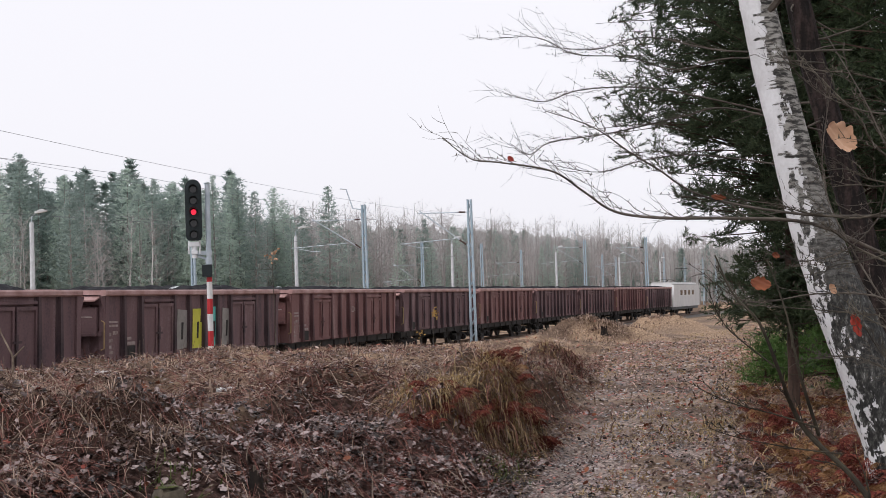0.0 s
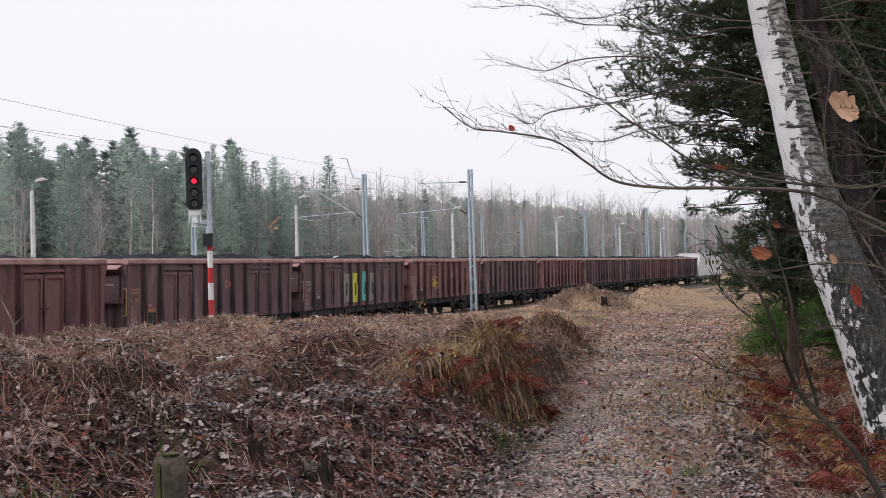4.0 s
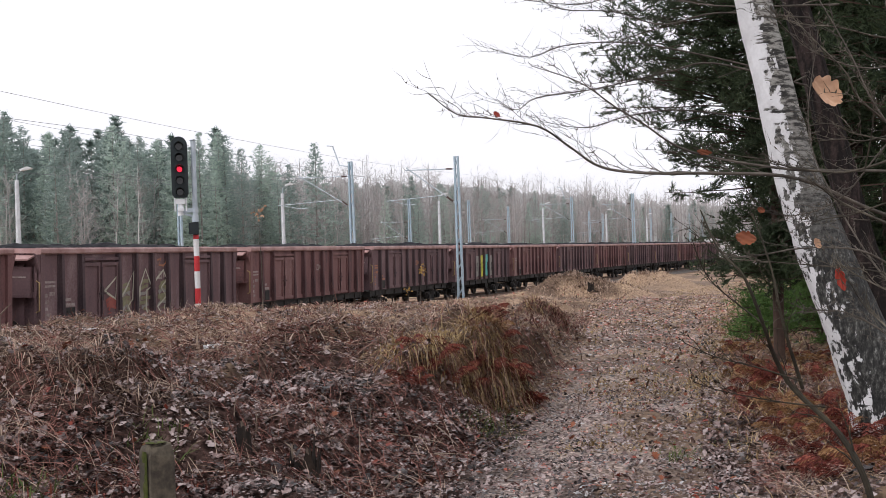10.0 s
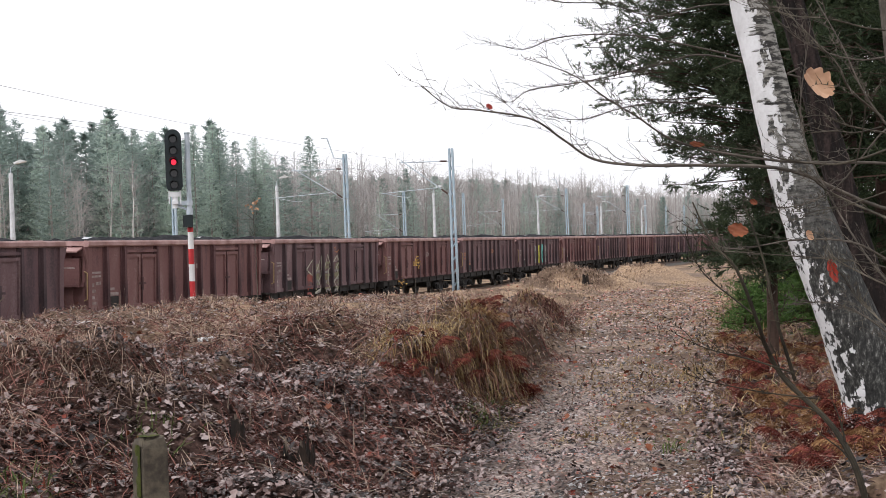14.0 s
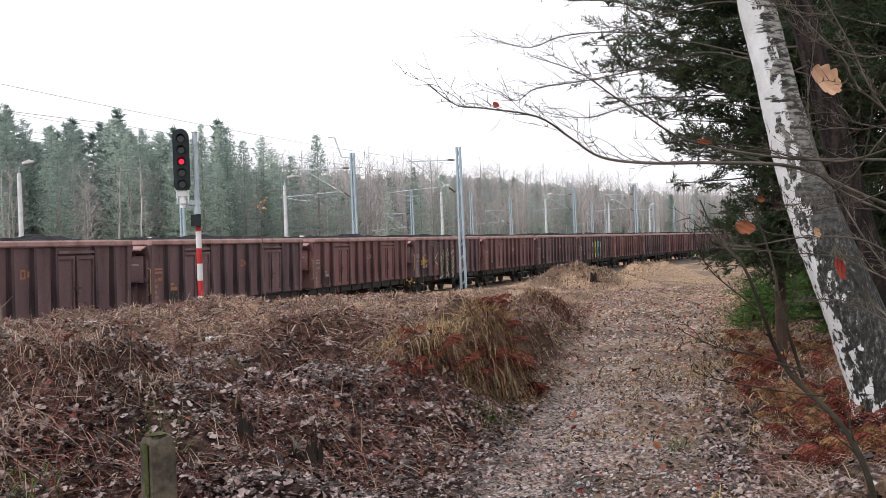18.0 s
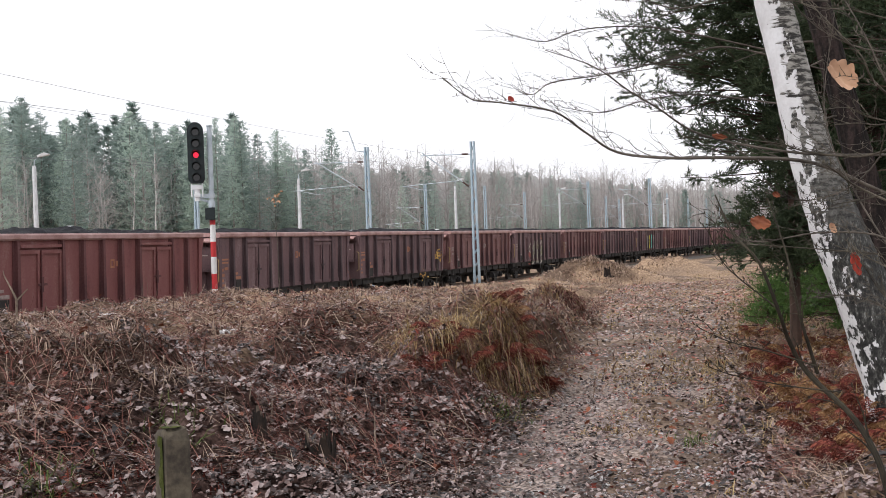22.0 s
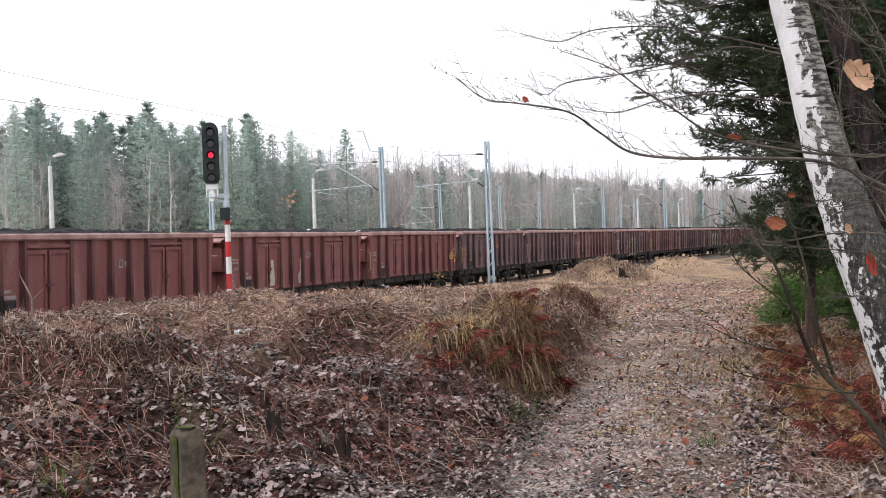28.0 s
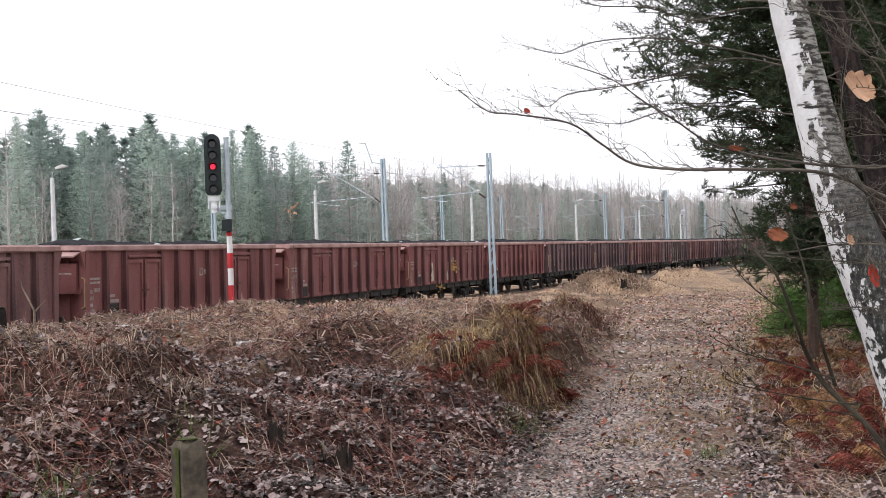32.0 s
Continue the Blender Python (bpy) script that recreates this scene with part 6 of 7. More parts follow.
def grasses():
    r, x, y = wedge(13000, 5, 34, 41)
    u = path_middle(y) - path_half(y) - x
    thick = vnoise(x * 0.9 + 3, y * 0.5)
    keep = ((u > 0.1) & (thick > 0.45) & (bank_top(x, y) > -0.2)) | ((u < -2 * path_half(y) - 0.1) & (thick > 0.4))
    blades("dry_grass", x[keep], y[keep], r, 0.08, 0.22, 1.3, DRY_GRASS, "bleached dry grass flattened over the bank")
    r, x, y = wedge(30000, 14, 75, 42, power=1.3)
    q = RADIUS - np.hypot(x - CENTRE[0], y - CENTRE[1])
    u = np.abs(x - path_middle(y)) - path_half(y)
    keep = (q > 2.5) & ((u > 0) | (r.rand(x.size) < np.interp(y, [14, 25, 45], [0.1, 0.3, 0.6])))
    blades("dry_grass", x[keep], y[keep], r, 0.08, 0.24, 1.3, DRY_GRASS, "bleached dry grass on the bank's top", 0.012)
    rr = random.Random(5)
    lip = [(-0.45 + 1.15 * k / 22 - rr.uniform(0, 0.25), 12.5 + 1.9 * k / 22 + rr.uniform(0.0, 0.7)) for k in range(23)] + [(float(path_middle(d) - path_half(d)) - rr.uniform(0.3, 1.1), d) for d in (25.4, 25.9, 26.4, 26.9, 27.4, 20.5, 22)]
    r, x, y = clumps(lip, 46, 0.1, 43)
    blades("grass_tussocks", x, y, r, 0.1, 0.3, 1.2, VERGE_GRASS, "long dry grass tussocks on the bank's lip", 0.0045)
    rust = []
    for _ in range(14):
        d = rr.choice((14.4, 15.5, 21.0, 26.0, 27.5)) + rr.uniform(-0.5, 0.5)
        rust.append((float(path_middle(d) - path_half(d)) - rr.uniform(0.1, 1.0), d))
    r, x, y = clumps(rust, 55, 0.16, 45)
    blades("dead_fern_stems", x, y, r, 0.14, 0.36, 1.15, RUST_STEM, "rust-red dead fern stems on the bank", 0.006)
    spots = [(rr.uniform(-3.5, -2.0), 9.3 + rr.uniform(-0.35, 0.7)) for _ in range(34)] + [(rr.uniform(-3.4, -2.75), rr.uniform(7.8, 8.9)) for _ in range(12)]
    r, x, y = clumps(spots, 22, 0.09, 46)
    blades("grass_tussocks", x, y, r, 0.08, 0.22, 1.35, DRY_GRASS, "matted straw-coloured grass on the hummock", 0.005)
    r, x, y = clumps([(rr.uniform(-2.9, -1.0), rr.uniform(6.4, 7.6)) for _ in range(22)], 30, 0.11, 56)
    blades("dead_fern_stems", x, y, r, 0.05, 0.16, 1.4, BRACKEN, "deep red dead fern stems among the leaves", 0.005)
    r, x, y = clumps([(-4.75, 29.0), (-4.5, 29.2), (-5.1, 28.8), (-5.6, 29.8), (-6.4, 31)], 260, 0.35, 47)
    blades("dry_grass", x, y, r, 0.05, 0.18, 1.1, DRY_GRASS, "pale dry grass on the little mound by the signal", 0.009)
    r, x, y = clumps([(6.5, 62), (6.0, 61.4), (7.3, 61.8), (11.4, 79), (5.3, 62.4)], 700, 0.9, 48)
    blades("dry_grass", x, y, r, 0.1, 0.26, 1.3, DRY_GRASS, "pale dry grass over the far earth heaps", 0.016)
    r, x, y = wedge(60000, 8, 45, 49)
    v = x - path_middle(y) - path_half(y)
    keep = (v > 1.1 * (vnoise(y * 0.8, 3.3) - 0.6)) & (v < 2.6) & (vnoise(x * 1.2, y * 0.7) > np.interp(y, [9, 12], [0.45, 0.35]))
    blades("dry_grass", x[keep], y[keep], r, 0.06, 0.2, 1.3, VERGE_GRASS, "yellowed grass along the track's verge", 0.004)
    r, x, y = wedge(15000, 8, 34, 53)
    v = x - path_middle(y) - path_half(y)
    keep = (v > 1.1 * (vnoise(y * 0.8, 9.3) - 0.5)) & (v < 3.2) & (vnoise(x * 0.9 + 8, y * 0.6) > 0.4) & (y > 11.5)
    blades("dry_grass", x[keep], y[keep], r, 0.12, 0.32, 1.2, VERGE_GRASS, "long ochre grass among the bracken", 0.005)
    for seed, d0, d1, wide in ((54, 11, 26, 0.006), (55, 24, 90, 0.016)):
        r, x, y = wedge(60000, d0, d1, seed)
        v = np.abs(x - path_middle(y))
        rut = np.exp(-((v - 0.34 * path_half(y) - 0.3) / (0.2 + 0.006 * y)) ** 2)
        keep = (v < path_half(y) + 0.3) & (vnoise(x * 0.8 + 2, y * 0.3) - 0.35 * rut > np.interp(y, [11, 18, 30, 50], [0.56, 0.36, 0.16, 0.1]))
        blades("dry_grass", x[keep], y[keep], r, 0.03, 0.1, 1.2, VERGE_GRASS, "short ochre grass creeping over the track", wide)
    r, x, y = wedge(5000, 8, 40, 50)
    v = np.abs(x - path_middle(y))
    keep = (v < 0.35) & (vnoise(x * 1.5, y * 0.6) > 0.35)
    blades("dry_grass", x[keep], y[keep], r, 0.05, 0.16, 0.9, DRY_GRASS, "short yellowed grass between the wheel ruts", 0.006)
    green = [(0.35, 12.0), (0.2, 11.6), (-2.3, 6.9), (-2.35, 7.3), (-1.9, 8.6), (0.5, 13.2), (3.2, 13.6), (1.9, 11.0)]
    r, x, y = clumps(green, 70, 0.12, 51)
    blades("green_grass", x, y, r, 0.06, 0.2, 0.8, GREEN_GRASS, "sparse green grass tufts among the leaves", 0.005)


grasses()


def bracken():
    """Collapsed red-brown bracken on the verge by the birch."""
    rr = random.Random(12)
    shapes, ochre = [], []
    for i in range(5):
        b = Build()
        n, size = 15, 0.55
        for k in range(n):
            f = k / n
            sx, sz = size * f, 0.24 * math.sin(f * 2.2) - 0.05 * f
            reach = 0.22 * (1 - f) ** 0.7 + 0.02
            for side in (-1, 1):
                for j in range(5):
                    g0, g1 = j / 5, (j + 1.25) / 5
                    wob = rr.uniform(-0.02, 0.02)
                    p0 = (sx + 0.12 * g0, side * reach * g0, sz - 0.1 * g0 * g0 + wob)
                    p1 = (sx + 0.12 * g1, side * reach * g1, sz - 0.1 * g1 * g1 + wob)
                    hx = 0.02 * (1 - g0 * 0.6)
                    b.poly([(p0[0] - hx, p0[1], p0[2] - 0.004), p1, (p0[0] + hx, p0[1], p0[2] + 0.012)])
        b.tube([(size * f / 6, 0, 0.24 * math.sin(f / 6 * 2.2) - 0.05 * f / 6) for f in range(7)], 0.004, 4, False)
        shapes.append(b.mesh("frond", BRACKEN))
        ochre.append(b.mesh("frond", BRACKEN_OCHRE))
    plants = []
    for _ in range(190):
        d = rr.uniform(7.6, 20)
        x = float(path_middle(d) + path_half(d)) + rr.uniform(0.2, 1.9) * (0.6 + d / 22) + 0.9 * float(vnoise(d * 0.9, 6.5) - 0.35)
        if vnoise(x * 1.3 + 4, d * 0.8) < 0.5:
            continue
        plants.append((x, d))
    for _ in range(46):
        d = rr.uniform(7.8, 12.5)
        plants.append((float(path_middle(d) + path_half(d)) + 0.5 + 1.6 * rr.random(), d))
    plants += [(-0.42 + 0.1 * k, 12.0 + 0.2 * k + rr.uniform(-0.1, 0.1)) for k in range(11)]
    plants += [(-0.4 + 0.11 * k + rr.uniform(-0.1, 0.1), 12.5 + 0.2 * k + rr.uniform(-0.1, 0.2)) for k in (1, 4, 5, 9)]
    for _ in range(16):
        d = rr.uniform(8.0, 9.4)
        plants.append((float(path_middle(d) + path_half(d)) + rr.uniform(0.5, 1.5), d))
    plants += [(0.55 + 0.05 * k, 14.2 + rr.uniform(-0.2, 0.25)) for k in range(8)]
    plants += [(0.5 + rr.uniform(-0.3, 0.2), 15.2 + rr.uniform(-0.6, 0.8)) for _ in range(5)]
    for x, y in plants:
        pale = rr.random() < (0.42 if x > path_middle(y) else 0.1)
        fern = thing("bracken_fern", "collapsed dead bracken fern, ochre, on the verge" if pale else "collapsed dead bracken fern, deep red-brown, among leaves", "fern", "dead bracken by the birch", at=pose(x, y, h(x, y) + 0.06, 0, 0, rr.uniform(0, 360)))
        for k in range(rr.randint(3, 5)):
            part("frond", rr.choice(ochre if pale else shapes), None, fern, at=pose(0, 0, 0, rr.uniform(-25, 25), rr.uniform(-25, 10), k * 85 + rr.uniform(-25, 25)) @ Matrix.Scale(rr.uniform(0.2, 0.46), 4))


bracken()


def sticks():
    """Fallen sticks and dead stems on the bank."""
    rr = random.Random(17)
    for i in range(150):
        d = rr.uniform(5.2, 22)
        x = rr.uniform(-0.36 * d, float(path_middle(d) - path_half(d)) + 0.2)
        turn, long = rr.uniform(0, 2 * math.pi), rr.uniform(0.15, 0.65)
        ex, ey = x + math.cos(turn) * long, d + math.sin(turn) * long
        up = rr.uniform(0.02, 0.16)
        b = Build().tube([(x, d, h(x, d) + 0.01), ((x + ex) / 2, (d + ey) / 2 + 0.02, (h(x, d) + h(ex, ey)) / 2 + 0.03 + up * 0.4), (ex, ey, h(ex, ey) + up)], [0.006, 0.005, 0.003], 5)
        tagged(new("stick", b.mesh("stick", STICK)), "thin weathered stick lying in the leaf litter", "stick", "sticks on the bank")
    for i in range(90):
        d = rr.uniform(9, 30)
        x = rr.uniform(-0.37 * d, float(path_middle(d) - path_half(d)) - 0.2)
        z = h(x, d)
        b = Build()
        limb(b, (x, d, z - 0.03), (rr.uniform(-0.4, 0.4), rr.uniform(-0.4, 0.4), 1), rr.uniform(0.2, 0.55), 0.005, rr, 0.15, 4, 4)
        tagged(new("dead_plant", b.mesh("dead_plant", STICK if i % 2 else RUST_STEM)), "upright dead plant stem on the bank", "plant", "dead plants on the bank")


sticks()


def stump(x, y, seed, size, tall, label):
    """A split, rotten tree stump with ragged splinters and roots."""
    r = random.Random(seed)
    z = h(x, y)
    s = thing("tree_stump", label, "stump", at=pose(x, y, z - 0.06))
    b = Build()
    n = 18
    rings = []
    for k, (f, w) in enumerate(((0, 1.35), (0.25, 1.05), (0.6, 0.9), (1.0, 0.85))):
        ring = []
        for i in range(n):
            a = 2 * math.pi * i / n
            rad = size * w * (0.85 + 0.3 * vnoise(i * 0.8 + seed, k * 0.5))
            top = tall * f * (1 if k < 3 else 0.55 + 0.75 * float(vnoise(i * 1.7 + 3 * seed, 2)))
            ring.append((rad * math.cos(a), rad * math.sin(a), top))
        rings.append(ring)
    for p, q in zip(rings, rings[1:]):
        for i in range(n):
            b.poly([p[i], p[(i + 1) % n], q[(i + 1) % n], q[i]])
    b.poly([(0.75 * px, 0.75 * py, tall * 0.5) for px, py, _ in rings[3]])
    for i in range(n):
        p, q = rings[3][i], rings[3][(i + 1) % n]
        b.poly([p, q, (0.75 * q[0], 0.75 * q[1], tall * 0.5), (0.75 * p[0], 0.75 * p[1], tall * 0.5)])
    part("stump_wood", b, STUMP, s)
    for i in range(7):
        a = r.uniform(0, 2 * math.pi)
        e = Build().tube([(size * 0.7 * math.cos(a), size * 0.7 * math.sin(a), tall * 0.4), (size * 0.75 * math.cos(a) + r.uniform(-0.02, 0.02), size * 0.75 * math.sin(a), tall * r.uniform(1.0, 1.5))], [size * 0.2, 0.004], 5)
        part("splinter", e, STUMP if i % 3 else STICK, s)
    for i in range(4):
        a = r.uniform(0, 2 * math.pi)
        part("root", Build().tube([(size * math.cos(a), size * math.sin(a), 0.05), (size * 1.9 * math.cos(a), size * 1.9 * math.sin(a), 0.03), (size * 2.6 * math.cos(a), size * 2.6 * math.sin(a), -0.04)], [0.04, 0.025, 0.01], 6), STUMP, s)


stump(-1.0, 8.8, 3, 0.12, 0.27, "split rotten stump with pale splinters among leaves")
stump(-1.42, 8.9, 6, 0.06, 0.22, "small dark broken stump among leaves")
stump(6.45, 60.1, 8, 0.15, 0.38, "dark stump end on the far earth heap")


def old_post(x, y, wide, top, mat, label, kind="boundary_post", turn=35):
    """A square weathered post with a bevelled, worn head."""
    z = h(x, y) - 0.25
    tall = top - z
    p = thing(kind, label, "post", at=pose(x, y, z, 0, 0, turn))
    b = Build()
    w = wide / 2
    rings = [(w * 1.06, 0), (w, tall * 0.5), (w * 0.97, tall - 0.05), (w * 0.8, tall - 0.012), (w * 0.35, tall)]
    for k, (a, zz) in enumerate(rings):
        c = a * 0.12
        b.v += [(px, py, zz + (0.006 * ((i * 7 + k * 3) % 5 - 2) if k > 1 else 0)) for i, (px, py) in enumerate(((a, -a + c), (a, a - c), (a - c, a), (-a + c, a), (-a, a - c), (-a, -a + c), (-a + c, -a), (a - c, -a)))]
    for k in range(len(rings) - 1):
        for i in range(8):
            b.f.append([k * 8 + i, k * 8 + (i + 1) % 8, k * 8 + 8 + (i + 1) % 8, k * 8 + 8 + i])
    b.f.append([(len(rings) - 1) * 8 + i for i in range(8)])
    part("shaft", b, mat, p)
    cap = Build()
    cap.poly([(0.8 * w * math.cos(i * math.pi / 5) * (0.8 + 0.3 * (i % 3 == 0)) - 0.015, 0.75 * w * math.sin(i * math.pi / 5) - 0.01, tall + 0.004) for i in range(10)])
    part("moss_cushion", cap, MOSS, p, "green moss on the post's head")
    streak = Build()
    for i in range(9):
        z0, z1 = tall - 0.03 - 0.045 * i, tall - 0.03 - 0.045 * (i + 1.1)
        wa = w * (0.8 - 0.075 * i) * (1 + 0.45 * math.sin(5 * i))
        streak.poly([(-w * 1.03 - 0.003, -w * 0.8, z1), (-w * 1.03 - 0.003, -w * 0.8 + wa, z1), (-w * 1.03 - 0.003, -w * 0.8 + wa * 1.2, (z0 + z1) / 2), (-w * 1.03 - 0.003, -w * 0.8 + wa * 0.9, z0), (-w * 1.03 - 0.003, -w * 0.8, z0)])
    part("moss_streak", streak, MOSS, p, "green moss running down the post")


MOSS = material("green_moss", [(0.025, 0.032, 0.008), (0.055, 0.066, 0.016), (0.1, 0.1, 0.04)], 12, 0.95, 0, 0.8, 60, spec=0.1)
old_post(-1.32, 5.85, 0.125, 1.74, MOSSY, "short mossy concrete boundary post among fallen leaves")
old_post(-4.9, 13.0, 0.16, 3.6, MOSSY, "tall grey weathered post at the bank", "weathered_post", 10)
old_post(-4.765, 13.0, 0.11, 2.14, STUMP, "short sawn-off wooden post beside a taller one", "wooden_post", 20)


def log_end():
    z = h(0.75, 14.6)
    b = Build().tube([(-0.3, 0.42, -0.06), (-0.1, 0.12, 0.0), (0, 0, 0.02), (0.004, -0.006, 0.02)], [0.12, 0.135, 0.14, 0.1], 14)
    lg = thing("rotten_log", "dark rotten log end sticking out of the bank", "log", at=pose(0.75, 14.6, z + 0.08))
    part("bark", b, STUMP, lg, smooth=True)


log_end()


def scrap(x, y, size, seed):
    """A crumpled pale scrap of sheeting lying on the leaves."""
    r = random.Random(seed)
    b = Build()
    n = 6
    pts = [[(size * (i / n - 0.5) + r.uniform(-0.02, 0.02), 0.5 * size * (j / n - 0.5) + r.uniform(-0.02, 0.02), 0.05 + r.uniform(0, 0.06)) for j in range(n + 1)] for i in range(n + 1)]
    for i in range(n):
        for j in range(n):
            if (i in (0, n - 1)) and (j in (0, n - 1)):
                continue
            b.poly([pts[i][j], pts[i + 1][j], pts[i + 1][j + 1], pts[i][j + 1]])
    t = new("crumpled_scrap", b.mesh("crumpled_scrap", WHITE_PAINT))
    t.matrix_basis = pose(x, y, h(x, y), 0, 0, r.uniform(0, 90))
    tagged(t, "crumpled white plastic scrap on the bank", "litter", "white scraps on the bank")


scrap(-4.5, 16.6, 0.24, 1)
scrap(-2.58, 14.3, 0.2, 2)


# ---- bare branches before the camera ----
def smooth_line(pts, n=5):
    """A gently rounded line through control points."""
    p = [Vector(q) for q in pts]
    p = [p[0] * 2 - p[1]] + p + [p[-1] * 2 - p[-2]]
    out = []
    for i in range(1, len(p) - 2):
        for k in range(n):
            t = k / n
            out.append(0.5 * (2 * p[i] + (p[i + 1] - p[i - 1]) * t + (2 * p[i - 1] - 5 * p[i] + 4 * p[i + 1] - p[i + 2]) * t * t + (3 * p[i] - p[i - 1] - 3 * p[i + 1] + p[i + 2]) * t ** 3))
    return out + [p[-2]]


def bough(parent, depth, xz, thick, seed, twigs=14, reach=0.45, mat=None, fine=3, up=0.5):
    """A bare bough from its root to its tip, with side twigs and their shoots, each a part."""
    r = random.Random(seed)
    line = smooth_line([(x, depth + 0.02 * depth * math.sin(i * 1.3 + seed), z) for i, (x, z) in enumerate(xz)])
    n = len(line)
    b = Build().tube(line, [0.45 * thick * (1 - 0.88 * i / (n - 1)) + 0.0012 for i in range(n)], 8)
    main = part("bough", b, mat or TWIG, parent)
    for k in range(twigs):
        i = int(n * (0.25 + 0.72 * k / twigs))
        d = (line[min(i + 1, n - 1)] - line[i - 1]).normalized()
        side = Vector((r.uniform(-0.5, 0.3), r.uniform(-0.6, 0.6), r.uniform(-0.5, 1.0) * up + 0.12))
        t = Build()
        long = reach * r.uniform(0.35, 1.0) * (1 - 0.4 * i / n)
        pts = limb(t, line[i], d * 0.8 + side, long, max(0.0018, thick * 0.2 * (1 - i / n)), r, 0.2, 6, 5)
        for _ in range(fine):
            q = r.choice(pts[1:])
            limb(t, q, d * 0.6 + Vector((r.uniform(-0.9, 0.6), r.uniform(-0.8, 0.8), r.uniform(-0.6, 0.9))), long * r.uniform(0.25, 0.6), 0.0016, r, 0.28, 5, 4)
        for q in pts[2:]:
            if r.random() < 0.4:
                t.tube([q, q + Vector((r.uniform(-0.01, 0.01), 0, 0.014))], [0.0035, 0.001], 5)
        part("twig", t, mat or TWIG, main)
    return line


